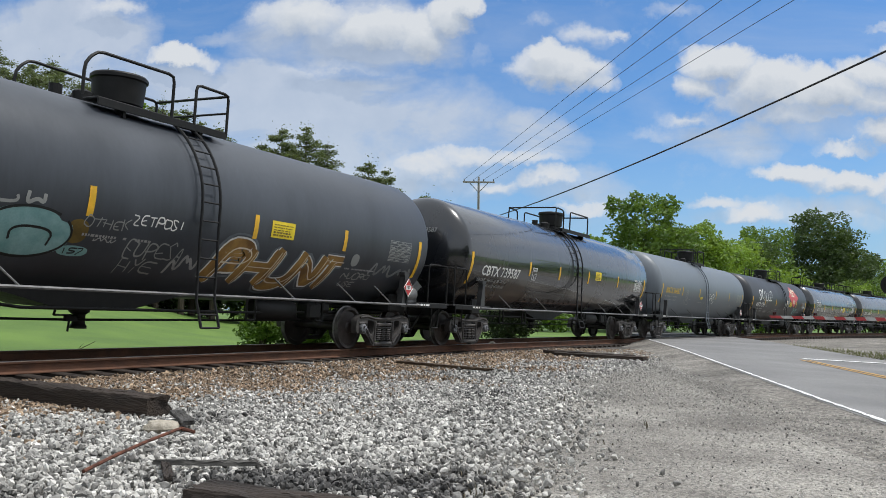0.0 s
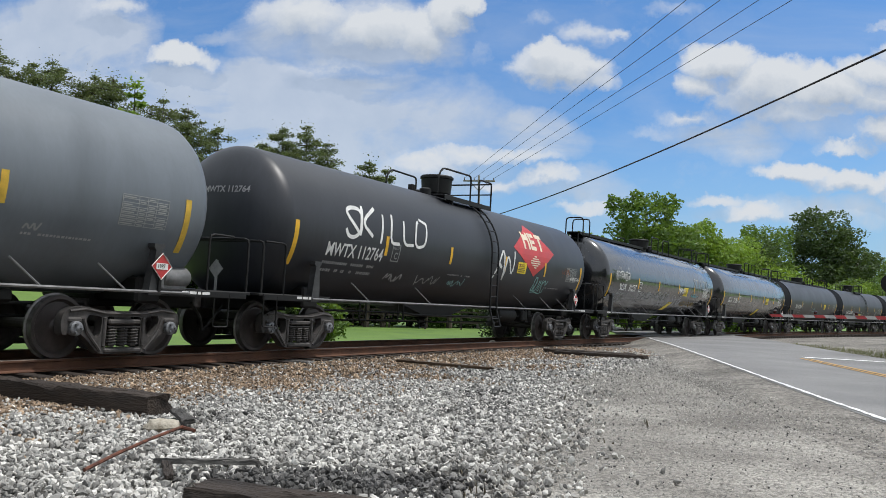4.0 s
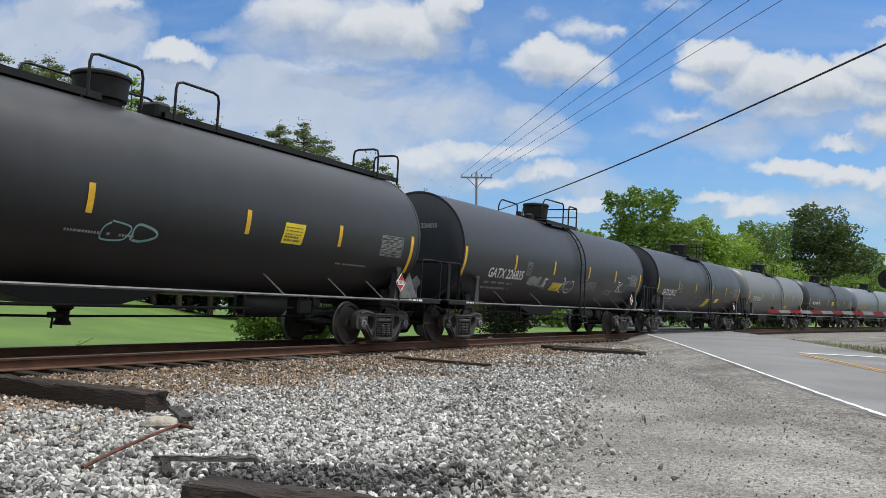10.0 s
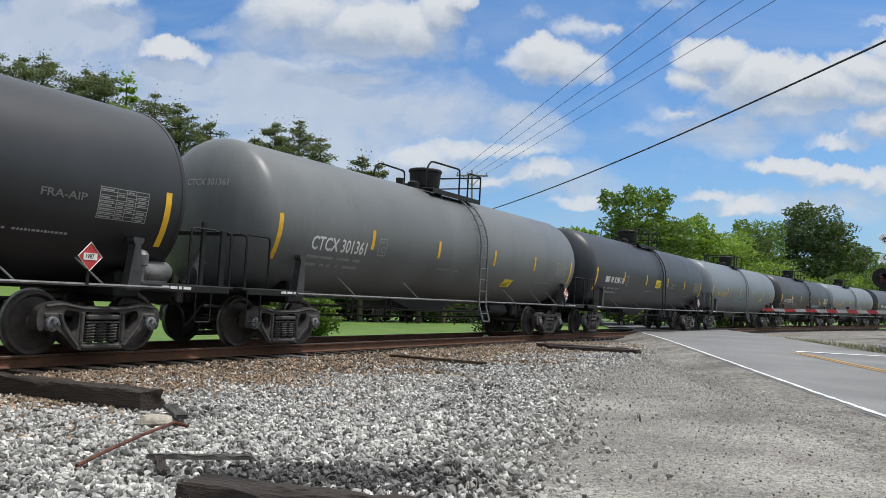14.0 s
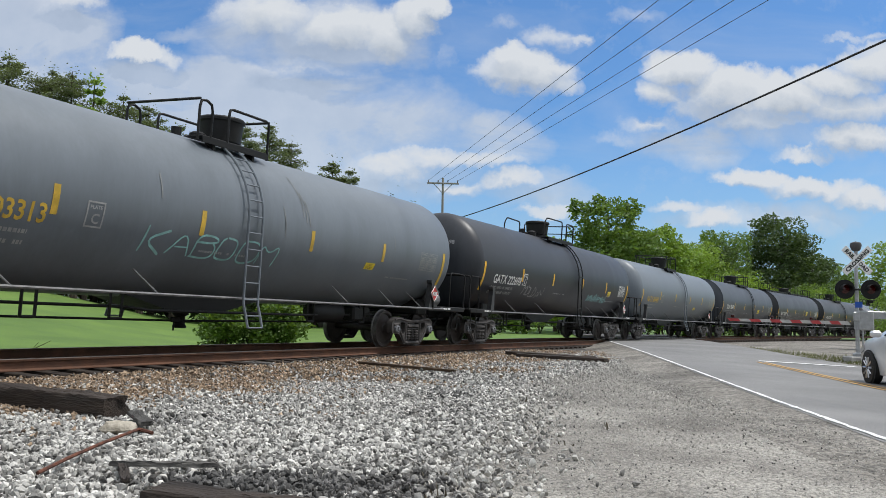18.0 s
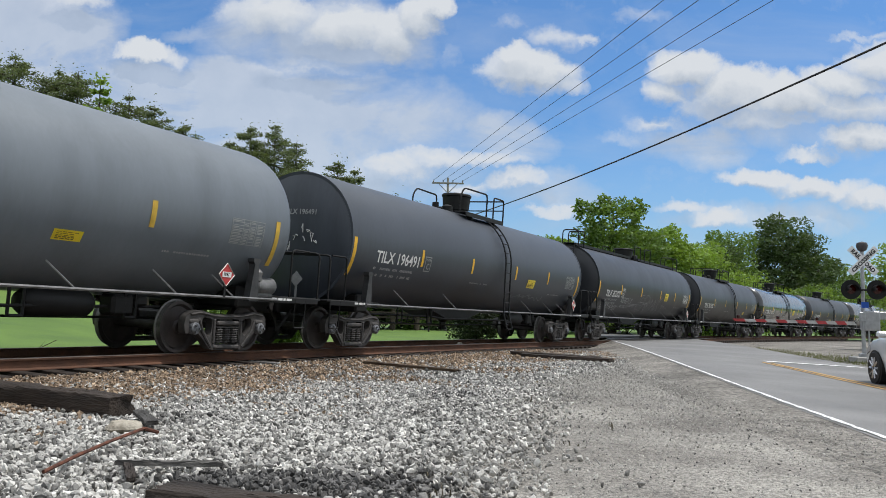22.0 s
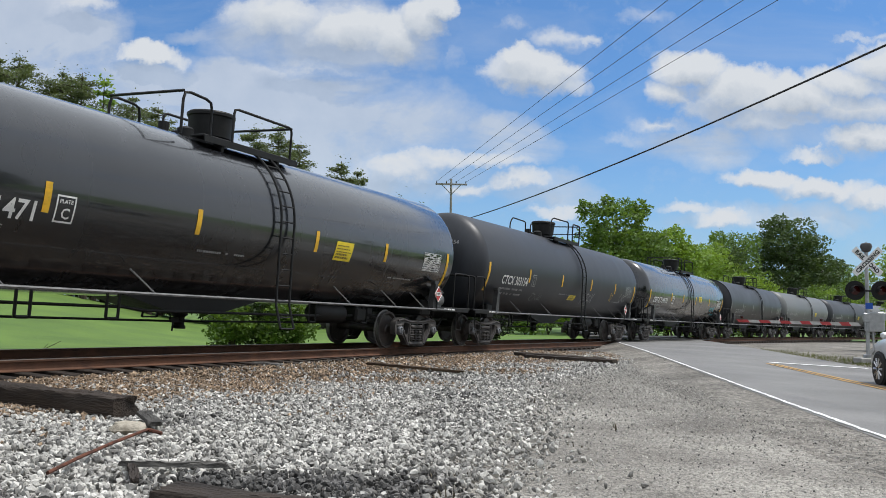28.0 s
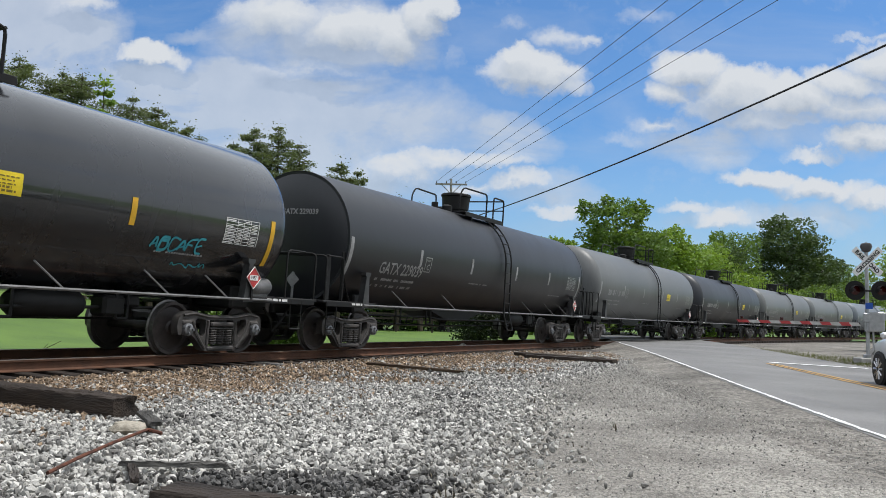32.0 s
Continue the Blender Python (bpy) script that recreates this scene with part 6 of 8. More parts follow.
sprayed(18, "CNA", -4.3, -3.3, 1.47, 1.75, 0.028, GREY_SPRAY, seed=78, wild=0.14), sprayed(18, "NTEX", 0.7, 1.85, 1.52, 1.95, 0.032, GREY_BAR, seed=79, wild=0.14), sprayed(18, "SZ", 3.9, 4.3, 1.75, 2.05, 0.03, FADED_YELLOW, seed=80), sprayed(18, "CRS", 5.3, 6.1, 1.78, 2.08, 0.03, PALE_GREY, seed=81)
sprayed(19, "ABCAFE", 4.35, 5.55, 1.76, 1.98, 0.042, CYAN_SPRAY, "cyan spray-paint letter", 82, 0.15, 0.10), scribble(19, 83, 5.0, 5.9, 1.47, 1.62, 10, 0.02, CYAN_SPRAY)


def motions():
    for i, car in CARS:
        walk(car, [(t / 2, car_pose(FIRST + i * CAR_LENGTH - SPEED * t / 2)) for t in range(0, 65)])
    for i, ws, x in WHEELS:
        s0 = FIRST + i * CAR_LENGTH
        f0 = max(0, int((s0 - 55) / SPEED * FPS))
        f1 = min(32 * FPS, int((s0 + 13) / SPEED * FPS))
        step = -SPEED / 0.457 / FPS
        turned = lambda f: Matrix.Translation((x, 0, 0.457)) @ Matrix.Rotation(step * f, 4, "Y")
        rows = [(f / FPS, turned(f)) for f in range(f0, f1 + 1)] or [(0.0, turned(0))]
        if rows[0][0] > 0:
            rows = [(0.0, rows[0][1])] + rows
        if rows[-1][0] < 32:
            rows = rows + [(32.0, rows[-1][1])]
        walk(ws, rows)


# ---- loose stone and old timber beside the track ----
def ground_np(x, y):
    dx, dy = x - X0, y - Y0
    s = dx * math.cos(PHI) + dy * math.sin(PHI)
    lat = dx * math.sin(PHI) - dy * math.cos(PHI)
    sc = np.clip(s, -40, 150)
    lat = lat + 0.00076 * sc * sc + 2.9e-6 * np.maximum(0, sc) ** 3
    return -0.24 - 0.00922 * sc - 0.012 * np.clip(lat, -3, 25), s, lat


CUBE_V = np.array([(-1, -1, -1), (1, -1, -1), (1, 1, -1), (-1, 1, -1), (-1, -1, 1), (1, -1, 1), (1, 1, 1), (-1, 1, 1)]) * 0.62
CUBE_F = np.array([(0, 2, 1), (0, 3, 2), (4, 5, 6), (4, 6, 7), (0, 1, 5), (0, 5, 4), (1, 2, 6), (1, 6, 5), (2, 3, 7), (2, 7, 6), (3, 0, 4), (3, 4, 7)])


_g = (1 + 5 ** 0.5) / 2
ROUND_V = np.array([(a, b * _g, 0) for a in (-1, 1) for b in (-1, 1)] + [(0, a, b * _g) for a in (-1, 1) for b in (-1, 1)] + [(b * _g, 0, a) for a in (-1, 1) for b in (-1, 1)]) * 0.53
_near = [(a, b, c) for a in range(12) for b in range(a + 1, 12) for c in range(b + 1, 12) if max(np.linalg.norm(ROUND_V[a] - ROUND_V[b]), np.linalg.norm(ROUND_V[b] - ROUND_V[c]), np.linalg.norm(ROUND_V[a] - ROUND_V[c])) < 1.1]
ROUND_F = np.array([(a, b, c) if np.dot(np.cross(ROUND_V[b] - ROUND_V[a], ROUND_V[c] - ROUND_V[a]), ROUND_V[a]) > 0 else (a, c, b) for a, b, c in _near])


def stone_mesh(name, x, y, size, material, rg, sink=0.1):
    """Broken stones at the given places, one mesh: knobbly ones close by, plainer ones further off."""
    near = y < 8.5
    v0, f0 = stones(x[near], y[near], size[near], rg, sink, ROUND_V, ROUND_F)
    v1, f1 = stones(x[~near], y[~near], size[~near], rg, sink, CUBE_V, CUBE_F)
    return raw_mesh(name, np.concatenate([v0, v1]), np.concatenate([f0, f1 + len(v0)]), material)


def stones(x, y, size, rg, sink, base_v, base_f):
    n, k = len(x), len(base_v)
    z, _, _ = ground_np(x, y)
    v = np.repeat(base_v[None], n, 0) * rg.uniform(0.62, 1.18, (n, k, 1)) + rg.normal(0, 0.12, (n, k, 3))
    v = v * (rg.uniform(0.42, 1.5, (n, 1, 3)) * size[:, None, None] * 0.5)
    q = rg.normal(size=(n, 4))
    q /= np.linalg.norm(q, axis=1, keepdims=True)
    w, a, b, c = q.T
    rot = np.stack([np.stack([1 - 2 * (b * b + c * c), 2 * (a * b - c * w), 2 * (a * c + b * w)], -1),
                    np.stack([2 * (a * b + c * w), 1 - 2 * (a * a + c * c), 2 * (b * c - a * w)], -1),
                    np.stack([2 * (a * c - b * w), 2 * (b * c + a * w), 1 - 2 * (a * a + b * b)], -1)], 1)
    v = np.einsum("nij,nkj->nki", rot, v)
    v += np.stack([x, y, z + size * (0.5 - sink) * rg.uniform(-0.4, 1.8, n)], -1)[:, None]
    f = (base_f[None] + k * np.arange(n)[:, None, None]).reshape(-1, 3)
    return v.reshape(-1, 3), f


def edge_x(y):
    return -0.5 + 0.185 * y


def scatter(n, y0, y1, rg, x_left=lambda y: -0.60 * y - 0.3, x_right=edge_x, blur=0.32):
    y = np.sqrt(rg.uniform(y0 ** 2, y1 ** 2, n))
    t = rg.uniform(0, 1, n)
    x = x_left(y) + (x_right(y) - x_left(y)) * t
    x = x + np.where(t > 0.85, rg.normal(0, blur, n), 0)
    _, s, lat = ground_np(x, y)
    keep = (lat > 1.15) & (lat < 30)
    return x[keep], y[keep], lat[keep], s[keep]


rg = np.random.default_rng(4)
xa, ya, la, sa = scatter(62000, 3.6, 13.0, rg)
xb, yb, lb, sb = scatter(34000, 13.0, 29.0, rg, x_left=lambda y: -6.2 + 0.535 * (y - 12.6) + 1.2, x_right=lambda y: np.minimum(2.9 + 0.1548 * y, edge_x(y) - 0.2 + 0.25 * (y - 13)), blur=0.25)
size_a, size_b = rg.uniform(0.022, 0.052, len(xa)), rg.uniform(0.032, 0.066, len(xb))
x_all, y_all, l_all, z_all = np.r_[xa, xb], np.r_[ya, yb], np.r_[la, lb], np.r_[size_a, size_b]
patchy = np.array([noise.noise((a * 0.7, b * 0.7, 3.0)) for a, b in zip(x_all, y_all)])
rust = ((l_all + patchy * 2.4 + rg.normal(0, 0.7, len(l_all))) < 4.5) & (rg.uniform(0, 1, len(l_all)) < 0.84)
dirty = (~rust) & ((patchy + rg.normal(0, 0.25, len(l_all))) > 0.72)
tagged(new("ballast_stones", stone_mesh("ballast_stones", x_all[~rust & ~dirty], y_all[~rust & ~dirty], z_all[~rust & ~dirty], STONE, rg)), "pale grey crushed limestone ballast", "gravel", kind="stuff")
tagged(new("rusty_ballast", stone_mesh("rusty_ballast", x_all[rust], y_all[rust], z_all[rust], RUSTY_STONE, rg)), "rust-stained brown ballast beside the rail", "gravel", kind="stuff")
DARK_STONE = surf("oily_dark_stone", (0.05, 0.048, 0.045), 0.8, var=0.4, scale=5, bump=0.25, color2=(0.16, 0.155, 0.15), island=0.6)
tagged(new("dark_ballast", stone_mesh("dark_ballast", x_all[dirty], y_all[dirty], z_all[dirty], DARK_STONE, rg)), "dark dirty stones among the ballast", "gravel", kind="stuff")
xc, yc, lc, sc_ = scatter(34000, 3.4, 22.0, rg, x_left=lambda y: edge_x(y) - 0.3, x_right=lambda y: np.minimum(3.20 + 0.1548 * y, 0.62 * y), blur=0.02)
small = rg.uniform(0.006, 0.018, len(xc)) * (0.6 + 0.06 * yc)
pick = rg.uniform(0, 1, len(xc)) < 0.09
PEBBLE = surf("pale_pebble", (0.33, 0.315, 0.29), 0.85, var=0.2, scale=5, bump=0.1, color2=(0.55, 0.53, 0.49), island=0.35)
tagged(new("lot_pebbles", stone_mesh("lot_pebbles", xc[~pick], yc[~pick], small[~pick], PEBBLE, rg)), "small pale pebbles strewn on the gravel lot", "gravel", kind="stuff")
tagged(new("lot_grit", stone_mesh("lot_grit", xc[pick], yc[pick], small[pick], DARK_STONE, rg)), "dark grit strewn on the gravel lot", "gravel", kind="stuff")
# oily dark patch and leaf litter by the low timber
xd, yd = np.r_[rg.normal(-1.0, 0.22, 1400), rg.normal(-0.42, 0.32, 2600)], np.r_[rg.normal(5.02, 0.13, 1400), rg.normal(5.02, 0.17, 2600)]
tagged(new("oily_debris", stone_mesh("oily_debris", xd, yd, rg.uniform(0.014, 0.042, 4000), DARK_STONE, rg, -0.5)), "dark oily crumbs beside the old timber", "debris", kind="stuff")


def worn_timber(name, length, w, h, seed, label, m, material=TIE_WOOD, splits=16):
    """A weathered beam: checked, uneven faces, chewed ends."""
    sh = Shape()
    n, rn = splits, random.Random(seed)
    ring = [(-0.5, -0.5), (0.0, -0.52), (0.5, -0.5), (0.52, -0.15), (0.51, 0.15), (0.5, 0.40), (0.42, 0.5), (0.22, 0.51), (0.06, 0.50), (0.0, 0.42), (-0.06, 0.51), (-0.25, 0.52), (-0.42, 0.5), (-0.5, 0.42), (-0.52, 0.0)]
    k = len(ring)
    pts = []
    for i in range(n + 1):
        x = length * (i / n - 0.5)
        end = 0.10 if i in (0, n) else 0.0
        for j, (a, b) in enumerate(ring):
            wob = 0.05 * noise.noise((x * 1.7 + seed * 3.1, j * 1.3, 0.0))
            cut = -0.10 * h * max(0.0, noise.noise((x * 2.6 + seed, a * 4.0, 7.0))) * 3 if b > 0.35 else 0.0
            pts.append((x + (rn.uniform(-0.06, 0.03) * min(1.0, length / 2.4) * (1 if i else -1) if i in (0, n) else 0), a * w * (1 - end) + wob * w + rn.uniform(-0.006, 0.006), (b + 0.5) * h + cut + wob * h + (rn.uniform(-0.008, 0.006) if b > 0.3 else 0)))
    F = [(i * k + j, i * k + (j + 1) % k, (i + 1) * k + (j + 1) % k, (i + 1) * k + j) for i in range(n) for j in range(k)]
    F += [tuple(range(k))[::-1], tuple(n * k + j for j in range(k))]
    sh.add(pts, F)
    return solid(name, sh, material, label, "railway tie", "old ties by the track", m=m)


def lay(ax, ay, bx, by, lift=0.0, roll=0.0):
    """A pose along the ground from a to b, at its middle."""
    za, zb = ground_z(ax, ay) + lift, ground_z(bx, by) + lift
    d = Vector((bx - ax, by - ay, zb - za))
    return Matrix.Translation(((ax + bx) / 2, (ay + by) / 2, (za + zb) / 2)) @ Matrix.Rotation(math.atan2(d.y, d.x), 4, "Z") @ Matrix.Rotation(-math.atan2(d.z, math.hypot(d.x, d.y)), 4, "Y") @ Matrix.Rotation(radians(roll), 4, "X")


worn_timber("old_tie", 2.75, 0.26, 0.21, 1, "old creosoted railway tie lying on the ballast", lay(-4.92, 9.51, -2.60, 7.97, 0.0), splits=40)
worn_timber("old_tie", 2.4, 0.24, 0.19, 2, "weathered dark railway tie half sunk in stone", lay(-1.25, 4.52, 0.95, 3.72, -0.075), splits=36)
worn_timber("timber_plank", 3.0, 0.34, 0.11, 3, "dark flat timber lying on the ballast", lay(3.0, 24.4, 5.0, 22.1, 0.03))
worn_timber("timber_plank", 2.6, 0.28, 0.10, 4, "dark flat timber lying on the ballast", lay(3.3, 22.9, 5.0, 21.6, 0.03))
OLD_BROWN = surf("sun_bleached_timber", (0.05, 0.032, 0.020), 0.85, var=0.4, scale=3, bump=0.4, color2=(0.11, 0.075, 0.045), stretch=(0.3, 2, 2))
worn_timber("broken_timber", 2.5, 0.09, 0.05, 5, "thin brown slat lying beside the rail", lay(-0.9, 17.2, 0.95, 15.4, 0.05), OLD_BROWN)
worn_timber("broken_timber", 0.65, 0.038, 0.03, 6, "grey broken slat on the stones", lay(-1.78, 5.38, -1.15, 5.42, 0.055), surf("grey_wood", (0.07, 0.065, 0.06), 0.85, var=0.4, scale=6, bump=0.5, color2=(0.15, 0.145, 0.135), stretch=(0.3, 2, 2)))
worn_timber("broken_timber", 0.8, 0.10, 0.04, 7, "short dark board at the old tie's end", lay(-2.52, 8.0, -1.93, 6.75, 0.08), surf("dark_grey_wood", (0.035, 0.033, 0.030), 0.85, var=0.4, scale=6, bump=0.5, color2=(0.09, 0.085, 0.08), stretch=(0.3, 2, 2)))
worn_timber("broken_timber", 0.5, 0.05, 0.03, 8, "grey broken slat on the stones", lay(-1.72, 5.40, -1.52, 4.85, 0.05))
worn_timber("broken_timber", 0.7, 0.16, 0.05, 9, "grey weathered board by the rail", lay(-3.1, 16.5, -2.4, 16.2, 0.02), DARK_STONE)
RUST_ROD = surf("rusted_iron", (0.07, 0.028, 0.018), 0.8, 0.2, var=0.4, scale=12, bump=0.4, color2=(0.19, 0.07, 0.04))
solid("iron_rod", Shape().tube([(-2.10, 5.08, -0.225), (-2.07, 5.5, -0.200), (-2.04, 6.0, -0.185), (-2.00, 6.62, -0.180)], 0.012, 7).tube([(-2.00, 6.62, -0.180), (-1.88, 6.57, -0.20)], 0.014, 7), RUST_ROD, "bent rusty iron rod on the stones", "rod")
LIMESTONE = surf("cream_limestone", (0.34, 0.30, 0.235), 0.85, var=0.3, scale=14, bump=0.6, fine=40, color2=(0.52, 0.475, 0.40))


def boulder(x, y, sx, sy, sz, seed, material, label):
    sh = Shape()
    rn = random.Random(seed)
    n, m = 9, 14
    pts = [(0, 0, -sz * 0.6)]
    for i in range(1, n):
        a = math.pi * i / n
        for j in range(m):
            b = 2 * math.pi * j / m
            v = Vector((math.sin(a) * math.cos(b), math.sin(a) * math.sin(b), -math.cos(a)))
            k = 1 + 0.25 * noise.noise(v * 1.8 + Vector((seed, 0, 0))) + rn.uniform(-0.03, 0.03)
            pts.append((v.x * sx * k, v.y * sy * k, v.z * sz * k))
    pts.append((0, 0, sz))
    F = [(0, 1 + (j + 1) % m, 1 + j) for j in range(m)]
    for i in range(n - 2):
        F += [(1 + i * m + j, 1 + i * m + (j + 1) % m, 1 + (i + 1) * m + (j + 1) % m, 1 + (i + 1) * m + j) for j in range(m)]
    last = 1 + (n - 1) * m
    F += [(last, 1 + (n - 2) * m + j, 1 + (n - 2) * m + (j + 1) % m) for j in range(m)]
    sh.add(pts, F)
    return solid("rock", sh, material, label, "rock", m=pose(x, y, ground_z(x, y) + 0.03 + sz * 0.45, 0, 0, rn.uniform(0, 90)))


boulder(-2.28, 7.03, 0.145, 0.10, 0.06, 2, LIMESTONE, "flat cream limestone rock on the ballast")
boulder(1.67, 27.6, 0.16, 0.14, 0.14, 3, LIMESTONE, "white stone beside the rail")


_tz = ground_z(-9.32, 21.72)
branch = thing("fallen_branch", "thin dry dead branch lying on the lawn", "branch", at=pose(-9.32, 21.72, _tz - 0.05))
part("stick", Shape().tube([(-0.35, 0, 0.0), (0.1, 0.02, 0.14), (0.5, 0, 0.34)], [0.016, 0.012, 0.006], 6), OLD_BROWN, branch)
part("twig", Shape().tube([(0.05, 0.01, 0.12), (0.22, -0.05, 0.30)], [0.008, 0.003], 5), OLD_BROWN, branch)


# ---- weeds ----
def grass_mesh(name, xs, ys, heights, material, rg, spread=0.05, blades=1, lift=0.0):
    n = len(xs)
    z = np.array([ground_z(a, b) for a, b in zip(xs, ys)]) + lift
    ang = rg.uniform(0, 2 * np.pi, n)
    lean = rg.uniform(0.1, 0.6, n) * heights
    w = rg.uniform(0.004, 0.010, n) * (1 + heights)
    dx, dy = np.cos(ang), np.sin(ang)
    base = np.stack([xs, ys, z], -1)
    side = np.stack([-dy * w, dx * w, 0 * w], -1)
    mid = base + np.stack([dx * lean * 0.3, dy * lean * 0.3, heights * 0.6], -1)
    tip = base + np.stack([dx * lean, dy * lean, heights], -1)
    v = np.stack([base - side, base + side, mid + side * 0.7, mid - side * 0.7, tip], 1).reshape(-1, 3)
    o = 5 * np.arange(n)[:, None]
    f = np.concatenate([o + np.array([[0, 1, 2]]), o + np.array([[0, 2, 3]]), o + np.array([[3, 2, 4]])])
    return raw_mesh(name, v, f, material)


DRY_STALK = surf("dry_stalks", (0.10, 0.085, 0.055), 0.8, var=0.3, scale=5, bump=0.0, island=0.4)
for k, (x, y, n, h) in enumerate(((2.03, 8.27, 4, 0.14), (1.53, 10.57, 4, 0.13), (0.16, 4.85, 12, 0.10), (1.35, 7.1, 6, 0.05), (0.3, 5.6, 8, 0.05))):
    tagged(new("dry_weed", grass_mesh("dry_weed", rg.normal(x, 0.06, n), rg.normal(y, 0.08, n), rg.uniform(0.3, 1, n) * h, DRY_STALK, rg)), "dry brown weed stalks in the gravel", "weed", kind="stuff")


# ---- road paint ----
def paint_line(name, b0, b1, a0, a1, material, label, n=40, ragged=0.0, seed=0):
    rn = random.Random(seed)
    rows = []
    for k in range(n + 1):
        a = a0 + (a1 - a0) * k / n
        rows.append([road_xy(a, b0 + rn.uniform(-ragged, ragged)), road_xy(a, b1 + rn.uniform(-ragged, ragged))])
    return strip(name, material, label, rows, 0.010, level=road_z)


paint_line("edge_line", -0.035, 0.040, -20, 37.0, ROAD_WHITE, "worn white road edge line", 420, 0.016, 1)
paint_line("centre_line", 2.78, 2.88, -20, 23.6, ROAD_YELLOW, "faded yellow road centre line", 160, 0.010, 2)
paint_line("centre_line", 2.98, 3.08, -20, 23.6, ROAD_YELLOW, "faded yellow road centre line", 160, 0.010, 3)
paint_line("stop_line", 3.1, 5.75, 24.2, 24.6, ROAD_WHITE, "white stop line before the crossing", 3)
CROSSING_DARK = surf("crossing_rubber", (0.025, 0.024, 0.023), 0.85, var=0.3, scale=3, bump=0.4, color2=(0.06, 0.058, 0.055))
for l0, l1 in ((-1.25, -0.80), (-0.71, -0.30), (0.30, 0.71), (0.80, 1.30)):
    strip("crossing_panel", CROSSING_DARK, "dark worn rubber panel beside the rail at the crossing", [[flat_at(s, l0), flat_at(s, l1)] for s in np.arange(31.0, 48.0, 0.8)], 0.006, level=road_z)


# ---- trees ----
def leaf_quads(centres, size, rg, flat=0.5):
    """A leaf or sprig at each centre: a bent quad turned at random."""
    n = len(centres)
    a = rg.normal(size=(n, 3))
    a[:, 2] *= flat
    a /= np.linalg.norm(a, axis=1, keepdims=True)
    b = np.cross(a, rg.normal(size=(n, 3)))
    b /= np.linalg.norm(b, axis=1, keepdims=True)
    s = (size * rg.uniform(0.6, 1.3, n))[:, None]
    v = np.stack([centres - a * s * 0.6, centres + b * s * 0.32, centres + a * s * 0.6, centres - b * s * 0.32], 1)
    return v.reshape(-1, 3), np.arange(4 * n).reshape(-1, 4)


def crown_points(lobes, n, rg, hollow=0.55):
    out = []
    vol = np.array([l[3] ** 2 for l in lobes])
    for (x, y, z, r), k in zip(lobes, (n * vol / vol.sum()).astype(int)):
        d = rg.normal(size=(k, 3))
        d /= np.linalg.norm(d, axis=1, keepdims=True)
        lump = 1 + 0.28 * np.sin(d[:, 0] * 5 + x) * np.cos(d[:, 1] * 4 + y) + 0.16 * np.sin(d[:, 2] * 9 + z)
        rad = r * lump * rg.uniform(hollow, 1.0, k) ** 0.5
        out.append(np.stack([x + d[:, 0] * rad, y + d[:, 1] * rad, z + d[:, 2] * rad * 0.8], -1))
    return np.concatenate(out)


def broadleaf(x, y, h, r, leaf, label, seed, n=6000, size=0.34, trunk_r=0.25, skirt=0.25, lean=0.0):
    rg2, rn = np.random.default_rng(seed), random.Random(seed)
    base = ground_z(x, y) - 0.1
    t = thing("tree", label, "tree", at=pose(x, y, base))
    tr = Shape().tube([(0, 0, 0), (0.05 * r, 0, h * 0.25), (lean * 0.4, 0.05 * r, h * 0.5), (lean * 0.8, 0, h * 0.85)], [trunk_r * 1.25, trunk_r, trunk_r * 0.75, trunk_r * 0.25], 8)
    lobes = [(lean, 0, h * 0.78, r * 0.56), (lean * 0.5, 0, h * 0.5, r * 0.7)]
    for k in range(9):
        a = 2 * math.pi * k / 9 * 2.0 + rn.uniform(-0.4, 0.4)
        zz = h * rn.uniform(skirt + 0.12, 0.86)
        far = r * rn.uniform(0.45, 0.80) * (1.0 if zz < h * 0.65 else 0.65)
        rr = r * rn.uniform(0.28, 0.46)
        px, py = far * math.cos(a) + lean * zz / h, far * math.sin(a)
        lobes.append((px, py, zz, rr))
        tr.tube([(lean * 0.3, 0, h * rn.uniform(0.25, 0.5)), (px * 0.55, py * 0.55, zz - rr * 0.5), (px, py, zz)], [trunk_r * 0.45, trunk_r * 0.28, trunk_r * 0.08], 6)
    for k in range(14):
        a, zz = rn.uniform(0, 6.28), h * rn.uniform(skirt + 0.1, 1.0)
        far = r * rn.uniform(0.6, 1.05) * (1.0 if zz < h * 0.7 else 0.55)
        lobes.append((far * math.cos(a) + lean * zz / h, far * math.sin(a), zz, r * rn.uniform(0.10, 0.22)))
    part("trunk", tr, BARK, t)
    v, f = leaf_quads(crown_points(lobes, n, rg2), np.full(1, size), rg2, 0.6)
    part("crown", raw_mesh("crown", v, f, leaf), leaf, t)
    return t


